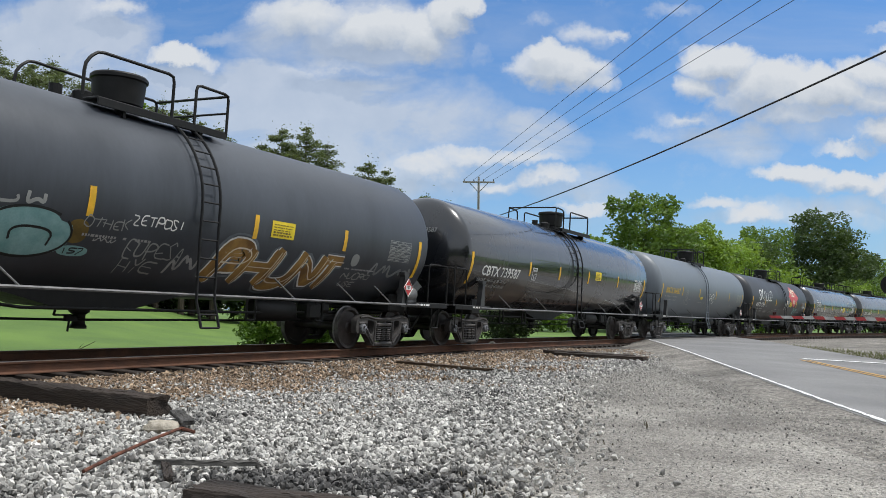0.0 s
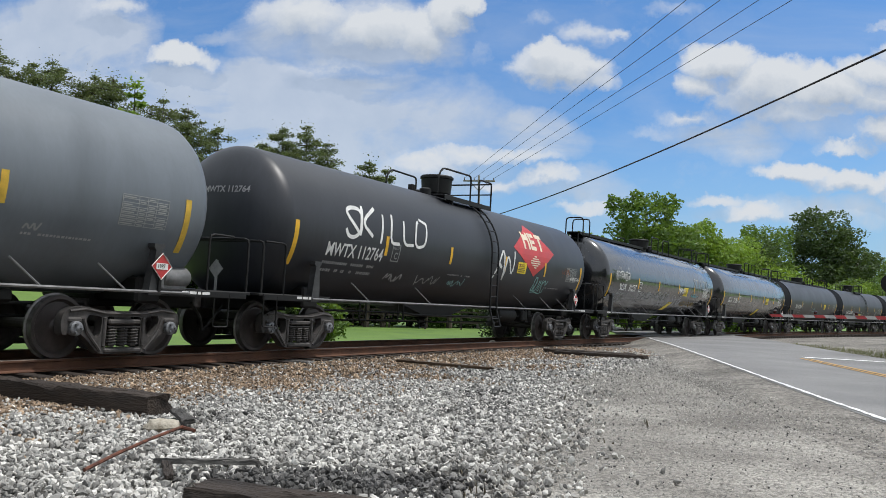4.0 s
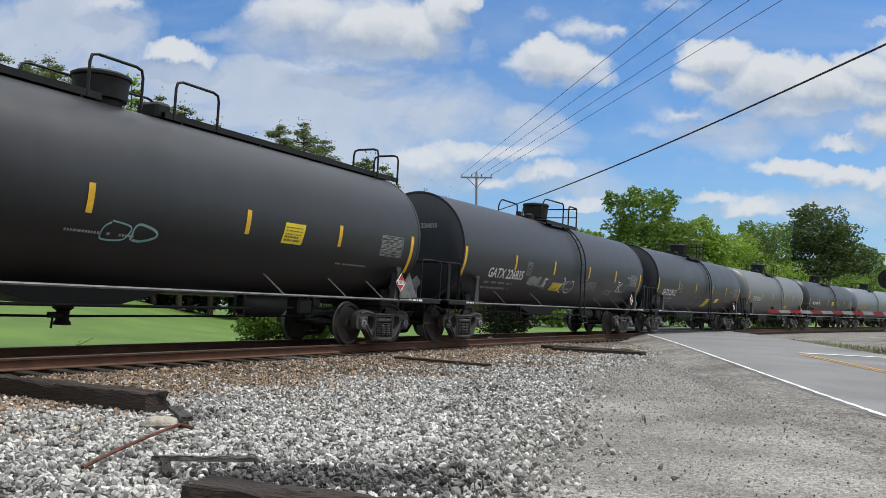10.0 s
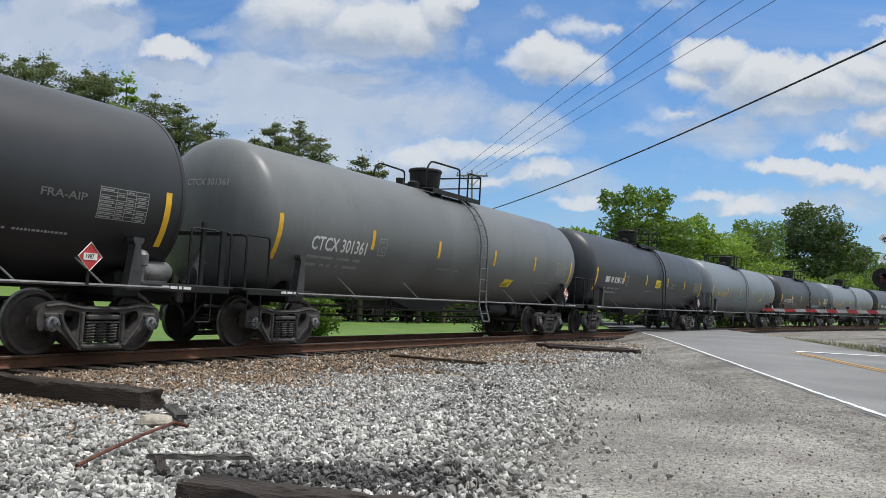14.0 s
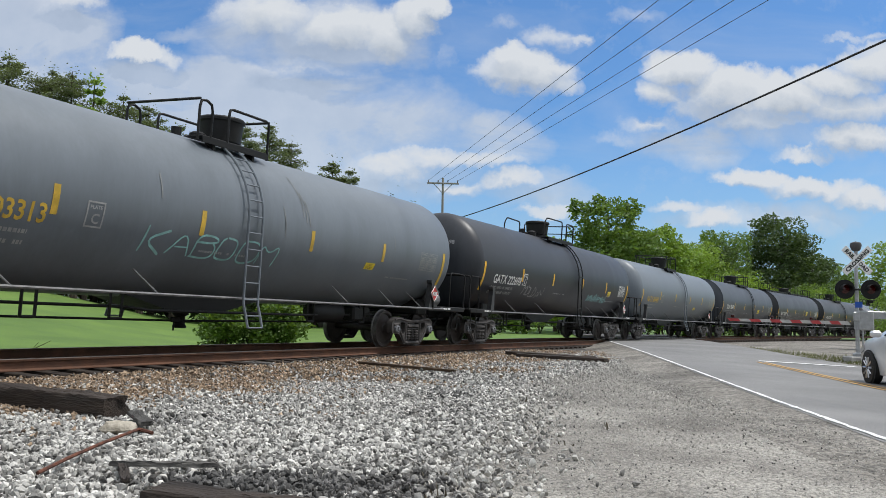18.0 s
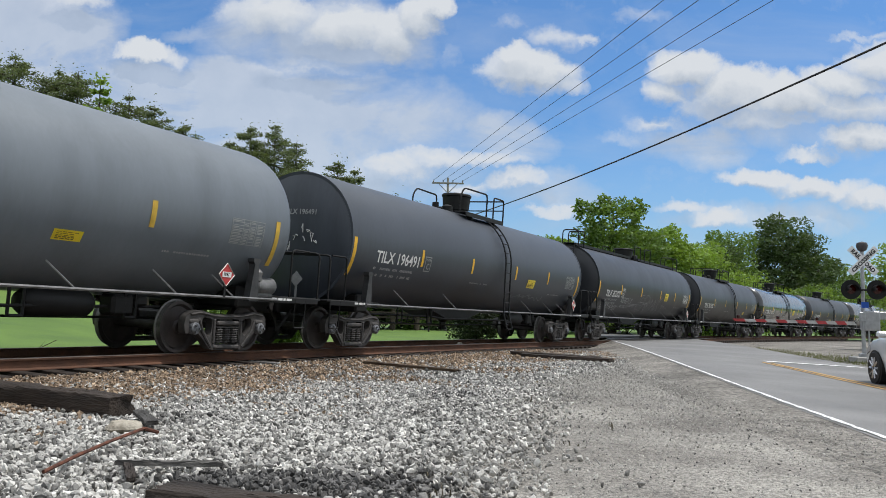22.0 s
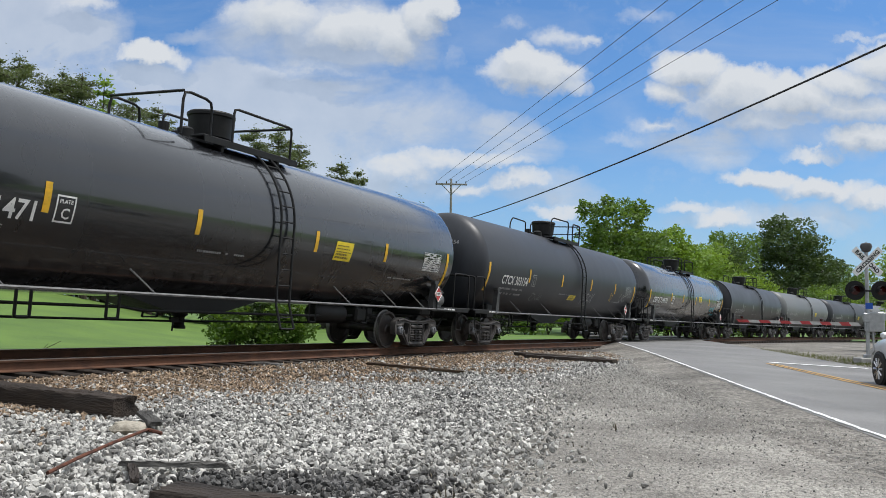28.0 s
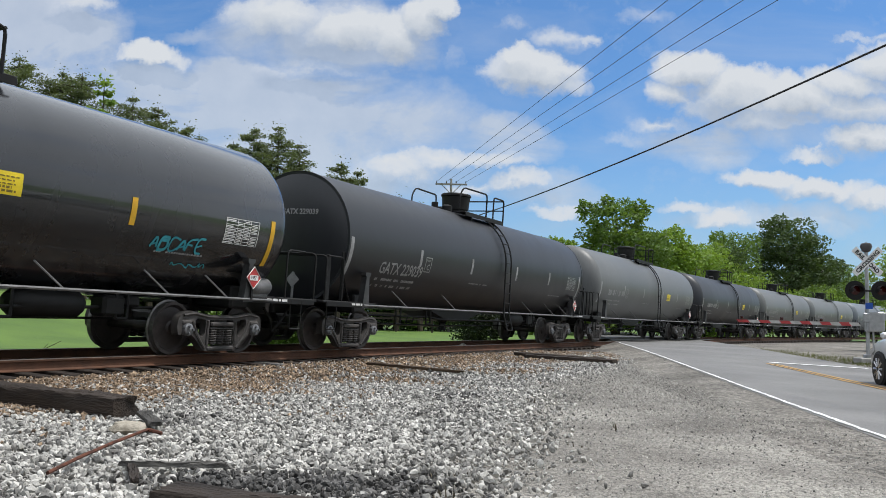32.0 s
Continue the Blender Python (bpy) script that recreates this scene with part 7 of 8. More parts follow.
def conifer(x, y, h, r, label, seed, leaf=NEEDLES, n_whorl=27, size=0.135, dense=2.9, bare=0.3):
    rg2, rn = np.random.default_rng(seed), random.Random(seed)
    h = h - ground_z(x, y)
    t = thing("tree", label, "tree", at=pose(x, y, ground_z(x, y) - 0.1))
    tr = Shape().tube([(0, 0, 0), (0.05, 0, h * 0.5), (0.0, 0.05, h)], [0.22, 0.14, 0.02], 8)
    pts = []
    for k in range(n_whorl):
        f = k / (n_whorl - 1)
        z = h * (bare + (0.98 - bare) * f) + rn.uniform(-0.15, 0.15)
        reach = r * (1 - f) ** 0.56 * rn.uniform(0.6, 1.2) + 0.34
        for q in range(rn.choice((3, 3, 4))):
            a = rn.uniform(0, 6.28)
            tip = Vector((reach * math.cos(a), reach * math.sin(a), rn.uniform(-0.20, 0.30) * reach))
            tr.tube([(0, 0, z), tuple(tip * 0.5 + Vector((0, 0, z - 0.04 * reach))), tuple(tip + Vector((0, 0, z)))], [0.05, 0.03, 0.01], 4)
            m = max(10, int(reach * 44 * dense))
            u = rg2.uniform(0.25, 1.0, m)
            spread = 0.15 * reach * (1.3 - u) + 0.10
            line = np.array([0, 0, z]) + u[:, None] * np.array(tip)
            off = np.clip(rg2.normal(0, 1, (m, 3)), -1.7, 1.7) * spread[:, None] * np.array([1, 1, 0.55])
            pts.append(line + off)
    pts.append(np.array([0, 0, h - 0.3]) + rg2.normal(0, 1, (40, 3)) * np.array([0.3, 0.3, 0.35]))
    part("trunk", tr, BARK, t)
    v, f = leaf_quads(np.concatenate(pts), np.full(1, size), rg2, 0.35)
    part("crown", raw_mesh("crown", v, f, leaf), leaf, t)
    return t


def shrub(x, y, w, h, leaf, label, seed, n=1500, size=0.16, group=""):
    rg2, rn = np.random.default_rng(seed), random.Random(seed)
    t = thing("shrub", label, "shrub", group, at=pose(x, y, ground_z(x, y) - 0.06))
    lobes = [(rn.uniform(-0.3, 0.3) * w, rn.uniform(-0.3, 0.3) * w, h * rn.uniform(0.25, 0.75), w * rn.uniform(0.22, 0.36)) for k in range(8)] + [(0, 0, h * 0.45, w * 0.42)]
    stem = Shape()
    for l in lobes[:5]:
        stem.tube([(0, 0, 0), (l[0] * 0.5, l[1] * 0.5, l[2] * 0.6), l[:3]], [0.04, 0.03, 0.01], 5)
    part("stem", stem, BARK, t)
    p = crown_points(lobes, n, rg2, 0.4)
    p[:, 2] = np.abs(p[:, 2])
    v, f = leaf_quads(p, np.full(1, size), rg2, 0.8)
    part("foliage", raw_mesh("foliage", v, f, leaf), leaf, t)
    return t


# woods behind the lawn, dark conifers and broadleaf
for k, (x, y, h, r) in enumerate(((-30.5, 56, 18.4, 4.2), (-28.2, 57, 17.2, 3.8), (-26.0, 55, 17.0, 4.0), (-24.0, 57, 16.6, 3.8), (-22.3, 56, 16.2, 3.6), (-18.9, 56, 14.6, 3.2), (-16.9, 55, 13.8, 3.0), (-15.4, 57, 13.0, 2.6),
                                   (-12.6, 58, 12.2, 1.8), (-11.2, 58, 13.2, 2.6), (-9.6, 58.5, 13.5, 2.8), (-8.3, 60, 12.6, 2.4), (-5.3, 60, 11.4, 2.2), (-4.2, 61, 10.8, 2.0), (-1.2, 63, 9.4, 2.0), (0.6, 64, 8.8, 1.8))):
    conifer(x, y, h + 0.3, r * 1.12, "tall feathery dark green conifer behind the lawn", 100 + k)
conifer(-20.1, 54.0, 15.6, 1.0, "slim bright green young tree", 130, LEAF_BRIGHT, 18, 0.22, 2.4, 0.2)
for k, (x, y, h, r) in enumerate(((-34, 60, 14, 5), (-30, 59, 13, 5), (-26, 60, 12, 4.6), (-22, 61, 11.5, 4.4), (-18, 61, 10.5, 4.2), (-14, 62, 8.5, 3.8), (-10, 63, 8.5, 3.6), (-6, 64, 7.5, 3.4), (-2.5, 66, 6.6, 3.0), (2.0, 68, 6.2, 3.0))):
    broadleaf(x, y, h - ground_z(x, y), r, LEAF_DARK, "dark broadleaf tree in the wood edge", 150 + k, 4800, 0.46, 0.22, 0.02)
broadleaf(-10.2, 56.5, 11.0, 1.8, LEAF_BRIGHT, "bright green young broadleaf tree among conifers", 170, 1500, 0.36, 0.14, 0.1)
broadleaf(-19.2, 50.0, 8.6, 2.6, LEAF_MID, "broadleaf tree beside the brick house", 171, 3000, 0.30, 0.18, 0.05)
# unseen trees left of view, added to darken the tank heads' reflections
for k, (x, y, h) in enumerate(((-42, 52, 15), (-47, 40, 14), (-50, 28, 15), (-52, 14, 14), (-52, 0, 15), (-50, -14, 14), (-44, -28, 14))):
    broadleaf(x, y, h, 7.5, LEAF_DARK, "unseen dark broadleaf tree added left of the lawn", 300 + k, 3000, 0.9, 0.3, 0.0)
# unseen trees right, left and behind the camera, added to darken the tanks' reflections
for k, (x, y, h) in enumerate(((27, 9, 9), (26, -2, 10), (27, -13, 9.5), (26, -24, 10), (18, -32, 9.5), (7, -34, 10), (-4, -34, 9.5), (-15, -33, 10), (-27, -33, 9.5), (-25, 7, 10), (-27, -4, 11), (-24, -15, 10.5), (36, 3, 11), (37, -9, 11), (36, -20, 11))):
    broadleaf(x, y, h, 6.6, LEAF_DARK, "unseen dark broadleaf tree added for the tanks' reflections", 320 + k, 4200, 0.85, 0.3, 0.0)
# trees beyond the crossing
broadleaf(19.4, 80, 13.3, 5.4, LEAF_MID, "large mid-green broadleaf tree beyond the crossing", 180, 27000, 0.32, 0.3, 0.02)
broadleaf(14.9, 83, 9.8, 3.2, LEAF_BRIGHT, "light green broadleaf tree beyond the crossing", 181, 8000, 0.29, 0.2, 0.02)
broadleaf(25.4, 84, 11.4, 4.6, LEAF_BRIGHT, "light green broadleaf tree beyond the crossing", 182, 18000, 0.29, 0.25, 0.02)
broadleaf(31.0, 92, 10.2, 4.8, LEAF_BRIGHT, "light green broadleaf tree in the tree line", 183, 13600, 0.26, 0.25, 0.02)
broadleaf(42.5, 113, 14.0, 6.0, LEAF_MID, "tall mid-green broadleaf tree in the tree line", 184, 20400, 0.30, 0.3, 0.02)
broadleaf(53.0, 116, 16.8, 7.6, LEAF_DARK, "large dark broadleaf tree with an open crown", 185, 25500, 0.36, 0.4, 0.05)
broadleaf(37.0, 102, 11.6, 4.6, LEAF_DARK, "dark broadleaf tree in the tree line", 186, 13600, 0.27, 0.25, 0.02)
broadleaf(64.0, 122, 11.0, 5.5, LEAF_MID, "low broadleaf tree in the tree line", 187, 10200, 0.30, 0.25, 0.02)
broadleaf(29.2, 47.5, 7.4, 2.7, LEAF_BRIGHT, "bright green tree beside the crossing signal", 188, 11050, 0.16, 0.16, 0.0)
broadleaf(27.2, 43, 3.6, 1.8, LEAF_MID, "leafy young tree beside the crossing signal", 189, 5950, 0.13, 0.12, 0.0)
broadleaf(22.5, 93, 11.4, 5.2, LEAF_MID, "mid-green broadleaf tree behind the thicket", 190, 9000, 0.30, 0.25, 0.0)
broadleaf(36.0, 101, 10.8, 5.4, LEAF_BRIGHT, "light green broadleaf tree behind the thicket", 191, 9000, 0.30, 0.25, 0.0)
broadleaf(47.5, 118, 13.2, 6.2, LEAF_DARK, "dark broadleaf tree behind the thicket", 192, 9000, 0.34, 0.25, 0.0)
broadleaf(60.5, 126, 12.6, 6.4, LEAF_MID, "mid-green broadleaf tree behind the thicket", 193, 8000, 0.36, 0.25, 0.0)
rn = random.Random(7)
for k in range(26):
    f = k / 25
    x, y = 11.5 + 58 * f, 72 + 46 * f + rn.uniform(-2, 2)
    shrub(x, y, rn.uniform(4.6, 6.4), rn.uniform(5.8, 8.4) * (0.9 + 0.2 * f), rn.choice((LEAF_BRIGHT, LEAF_MID, LEAF_BRIGHT, LEAF_MID)), "overgrown green thicket beyond the track", 200 + k, 6500, 0.26, "thicket beyond the track")
for k in range(16):
    x = -26 + 2.2 * k + rn.uniform(-0.5, 0.5)
    shrub(x + 2, 62 + 0.35 * k, 3.4, rn.uniform(2.0, 3.4), rn.choice((LEAF_MID, LEAF_DARK)), "dark undergrowth at the lawn's far edge", 240 + k, 1200, 0.3, "undergrowth behind the lawn")
shrub(-5.55, 26.4, 1.7, 2.0, LEAF_MID, "leafy green shrub on the lawn behind the track", 260, 3600, 0.13)
shrub(-4.05, 26.8, 1.9, 1.9, LEAF_MID, "leafy green shrub on the lawn behind the track", 261, 3600, 0.13)
shrub(-4.85, 27.3, 1.6, 2.2, LEAF_DARK, "leafy dark shrub on the lawn behind the track", 262, 2600, 0.13)
shrub(3.0, 38.0, 2.9, 2.4, leaf_surf("evergreen_leaves", (0.010, 0.018, 0.008), (0.030, 0.046, 0.018)), "dense dark evergreen shrub behind the track", 263, 11000, 0.11)
shrub(24.0, 38.5, 2.6, 1.9, LEAF_MID, "dark leafy shrub beside the signal", 264, 3000, 0.14)
shrub(20.4, 33.0, 1.8, 1.0, LEAF_MID, "weedy shrub at the signal's foot", 265, 2200, 0.12)
WEED = leaf_surf("verge_weeds", (0.050, 0.066, 0.022), (0.125, 0.135, 0.052))
n = 3200
t0 = rg.uniform(0.0, 1, n)
va, vb = 26.5 + 17 * t0 ** 1.4 + rg.normal(0, 0.6, n), 6.35 + np.abs(rg.normal(0, 1.5, n)) * (1 - 0.5 * t0)
vx, vy = road_xy(va, vb)
t0 = np.clip((vb - 6.2) * 0.6, 0.1, 1.0)
tagged(new("verge_grass", grass_mesh("verge_grass", vx, vy, rg.uniform(0.04, 0.17, n) * (0.25 + 0.8 * t0), WEED, rg)), "tall rough grass on the verge past the road", "grass", kind="stuff")
strip("verge_earth", VERGE, "trodden gravel and earth beside the road", [[road_xy(a, b) for b in (6.0, 7.5, 9.5, 12.0, 16.0, 22.0)] for a in np.arange(8.0, 64.0, 2.0)], -0.012)
strip("verge_gravel", VERGE, "dirty grey gravel verge along the track past the road", [[flat_at(s, l) for l in (1.5, 3.0, 5.5, 8.0, 10.5, 14.0)] for s in np.arange(46, 120, 2.0)], -0.004)


# ---- utility pole and wires ----
POLE_WOOD = surf("weathered_pole_wood", (0.22, 0.21, 0.195), 0.85, var=0.3, scale=4, bump=0.4, color2=(0.36, 0.345, 0.32), stretch=(3, 3, 0.3))
WIRE = surf("black_wire", (0.02, 0.02, 0.021), 0.5, var=0.1, scale=3, bump=0.0)
up_ = thing("utility_pole", "grey wooden utility pole with a crossarm", "utility pole", at=pose(2.85, 66.0, ground_z(2.85, 66.0) - 0.2))
pz = 11.5 - (ground_z(2.85, 66.0) - 0.2)
part("pole", Shape().tube([(0, 0, 0), (0, 0, pz)], [0.14, 0.085], 10), POLE_WOOD, up_)
part("crossarm", Shape().box((0, -0.14, pz - 0.45), (2.5, 0.10, 0.13), bevel=0.01), POLE_WOOD, up_)
for sx in (-1, 1):
    part("arm_brace", Shape().tube([(sx * 0.75, -0.12, pz - 0.48), (0, -0.10, pz - 1.25)], 0.03, 5), POLE_WOOD, up_)
for k in range(4):
    part("insulator", Shape().rev([(0, 0.03), (0.10, 0.05), (0.13, 0.03), (0.18, 0.04), (0.20, 0.0)], 8, "z", (-1.15 + 0.766 * k, -0.14, pz - 0.38)), surf("insulator_glaze", (0.10, 0.09, 0.09), 0.3, var=0.1, bump=0.0) if k == 0 else bpy.data.materials["insulator_glaze"], up_)


def sagging(a, b, sag, r, n=24, beyond=0.0):
    a, b = Vector(a), Vector(b)
    return Shape().tube([a.lerp(b, t) - Vector((0, 0, sag * 4 * t * (1 - t))) for t in (k / n for k in range(n + 1))], r, 5)


for k, bx in enumerate((7.95, 9.06, 10.32, 11.40)):
    ax = 2.85 - 1.15 + 0.766 * k
    d = (bx - ax) / (66.0 - 28.5)
    far = 50.0
    solid("power_line", sagging((ax, 65.86, 11.25), (ax + d * (65.86 + far), -far, 11.25), 0.0, 0.012, 8), WIRE, "thin black overhead power line", "cable", "overhead power lines")
solid("overhead_cable", Shape().tube([(-13.3 + 27.1 * (110 - y) / 122, y, 5.48 - 0.01356 * (y - 14.69) + 0.00126 * (y - 14.69) * (y - 36.07)) for y in np.linspace(78, -10, 40)], 0.021, 6), WIRE, "thick black overhead cable across the road", "cable")


# ---- crossing signal ----
GALV = surf("galvanised_steel", (0.42, 0.43, 0.44), 0.45, 0.5, var=0.15, scale=5, bump=0.05)
SIGN_WHITE = surf("white_sign_sheet", (0.80, 0.80, 0.79), 0.4, var=0.06, scale=4, bump=0.0)
SIGN_INK = surf("black_sign_ink", (0.02, 0.02, 0.02), 0.5, var=0.1, scale=4, bump=0.0)
LENS_RED = surf("red_signal_lens", (0.03, 0.004, 0.004), 0.2, var=0.1, scale=4, bump=0.0)
LENS_RED.node_tree.nodes["Principled BSDF"].inputs["Emission Color"].default_value = (1, 0.03, 0.02, 1)
LENS_RED.node_tree.nodes["Principled BSDF"].inputs["Emission Strength"].default_value = 0.004
BLUE_SIGN = surf("blue_sign_sheet", (0.02, 0.09, 0.42), 0.4, var=0.06, scale=4, bump=0.0)
SIG = Matrix.Translation((15.3, 27.96, ground_z(15.3, 27.96) - 0.02)) @ Matrix.Rotation(radians(-8), 4, "Z")
sig = thing("crossing_signal", "railway crossing signal with crossbuck and twin black lamp discs", "crossing signal", at=SIG)
part("foundation", Shape().box((0, 0, 0.06), (0.75, 0.75, 0.30), bevel=0.03), surf("concrete", (0.38, 0.37, 0.35), 0.85, var=0.2, scale=5, bump=0.3), sig)
part("mast", Shape().rev([(0.1, 0.16), (0.30, 0.16), (0.34, 0.065), (3.75, 0.06)], 14, "z"), GALV, sig)
part("bell", Shape().rev([(3.75, 0.05), (3.80, 0.14), (3.95, 0.19), (4.05, 0.16), (4.10, 0.0)], 16, "z"), surf("dull_grey_bell", (0.06, 0.055, 0.058), 0.5, var=0.2, scale=4, bump=0.05), sig)
for k, (word, ang) in enumerate((("RAIL  ROAD", -45), ("CROSSING", 45))):
    rot = Matrix.Translation((0, -0.085 - 0.012 * k, 3.44)) @ Matrix.Rotation(radians(-ang), 4, "Y")
    blade = part("crossbuck_blade", Shape().box((0, 0, 0), (1.22, 0.008, 0.23), bevel=0.003), SIGN_WHITE, sig, "white crossbuck blade with black words", rot)
    pts, faces = text_outline(word, 0.135, 0.008)
    w = max(p[0] for p in pts)
    part("crossbuck_words", Shape().add([((px - w / 2) * 1.02 / w, -0.0075, py - 0.066) for px, py in pts], faces), SIGN_INK, blade)
for sx in (-1, 1):
    lamp = part("lamp_disc", Shape().rev([(0.0, 0.33), (0.015, 0.33), (0.015, 0.0)], 28, "y", (sx * 0.42, -0.12, 2.46)), BLACK_TUBE, sig, "black round signal backboard")
    part("lamp_hood", Shape().add([(sx * 0.42 + 0.17 * math.cos(a), -0.12 - d, 2.46 + 0.17 * math.sin(a)) for d in (0.0, 0.28) for a in np.linspace(radians(-20), radians(200), 15)], [(k, k + 1, 16 + k, 15 + k) for k in range(14)]), BLACK_TUBE, lamp)
    part("lens", Shape().rev([(-0.03, 0.0), (-0.02, 0.10), (0.0, 0.15)], 18, "y", (sx * 0.42, -0.13, 2.46)), LENS_RED, lamp, "red glass lens")
part("lamp_arm", Shape().tube([(-0.5, -0.05, 2.46), (0.5, -0.05, 2.46)], 0.035, 8), BLACK_TUBE, sig)
part("number_sign", Shape().box((0.03, -0.085, 1.95), (0.24, 0.008, 0.20), bevel=0.003), BLUE_SIGN, sig, "small blue emergency sign")
part("gate_mechanism", Shape().box((0.22, 0.0, 1.42), (0.52, 0.42, 0.66), bevel=0.04).box((0.85, 0, 1.60), (0.9, 0.08, 0.26), bevel=0.02).box((-0.1, -0.2, 1.55), (0.2, 0.1, 0.3), bevel=0.02), GALV, sig, "grey gate motor box with counterweight")
part("conduit", Shape().tube([(0.16, -0.05, 0.1), (0.16, -0.05, 1.1)], 0.03, 6), GALV, sig)
gate = thing("gate_arm", "lowered red and white striped crossing gate arm", "gate arm", at=Matrix.Translation((14.9, 27.75, 0.70)) @ Matrix.Rotation(math.atan2(-1.5, -4.7), 4, "Z") @ Matrix.Rotation(radians(-0.5), 4, "Y"))
# both sheeting colours are toned down for the arm's shaded face
GATE_WHITE = surf("dulled_gate_sheeting", (0.36, 0.36, 0.355), 0.5, var=0.15, scale=4, bump=0.0)
GATE_RED = surf("red_gate_sheeting", (0.33, 0.028, 0.032), 0.45, var=0.12, scale=4, bump=0.0)
for k in range(12):
    h0, h1 = 0.120 - 0.003 * k, 0.120 - 0.003 * (k + 1)
    seg = Shape().prism([(k * 0.41 - h0 / 2, -h0 / 2), ((k + 1) * 0.41 - h1 / 2, -h1 / 2), ((k + 1) * 0.41 + h1 / 2, h1 / 2), (k * 0.41 + h0 / 2, h0 / 2)], -0.02, 0.02)
    part("arm_panel", seg, GATE_RED if k % 2 else GATE_WHITE, gate, "red stripe panel" if k % 2 else "white stripe panel")
for x in (1.6, 3.2, 4.75):
    part("arm_light", Shape().rev([(0.07, 0.05), (0.15, 0.05), (0.17, 0.0)], 10, "z", (x, 0, 0)), LENS_RED, gate, "small red arm light")


# ---- white car at the stop line ----
CAR_WHITE = surf("white_car_paint", (0.72, 0.73, 0.74), 0.22, var=0.03, scale=2, bump=0.0, coat=0.6)
CAR_GLASS = surf("dark_car_glass", (0.015, 0.018, 0.02), 0.08, var=0.1, scale=2, bump=0.0)
ALLOY = surf("silver_alloy", (0.55, 0.55, 0.56), 0.3, 0.8, var=0.1, scale=6, bump=0.0)


def car_body(length=4.6, width=1.78):
    """Saloon body swept from stations along x: half widths and heights at sill, belt and roof."""
    st = [(-2.30, 0.62, 0.42, 0.62, 0.66), (-2.22, 0.78, 0.28, 0.80, 0.88), (-1.7, 0.86, 0.22, 0.92, 1.02), (-1.2, 0.88, 0.20, 0.95, 1.30), (-0.5, 0.89, 0.20, 0.95, 1.43), (0.2, 0.89, 0.20, 0.94, 1.42),
          (0.75, 0.88, 0.20, 0.92, 1.20), (1.15, 0.87, 0.20, 0.90, 0.98), (1.75, 0.84, 0.22, 0.80, 0.88), (2.15, 0.76, 0.26, 0.66, 0.74), (2.30, 0.58, 0.36, 0.54, 0.60)]
    sh = Shape()
    pts = []
    for x, w, z0, zb, zr in st:
        cab = 0.80 if zr > 1.1 else 0.93
        ring = [(w * 0.92, z0), (w, (z0 + zb) / 2), (w * 0.985, zb), (w * cab, zb + (zr - zb) * 0.75), (w * cab * 0.82, zr), (0, zr + 0.015)]
        pts += [(x, y, z) for y, z in ring] + [(x, -y, z) for y, z in ring[-2::-1]]
    k = 11
    F = [(i * k + j, i * k + j + 1, (i + 1) * k + j + 1, (i + 1) * k + j) for i in range(len(st) - 1) for j in range(k - 1)]
    F += [(i * k, (i + 1) * k, (i + 1) * k + k - 1, i * k + k - 1) for i in range(len(st) - 1)]
    F += [tuple(range(k)), tuple((len(st) - 1) * k + j for j in range(k))]
    return sh.add(pts, F)


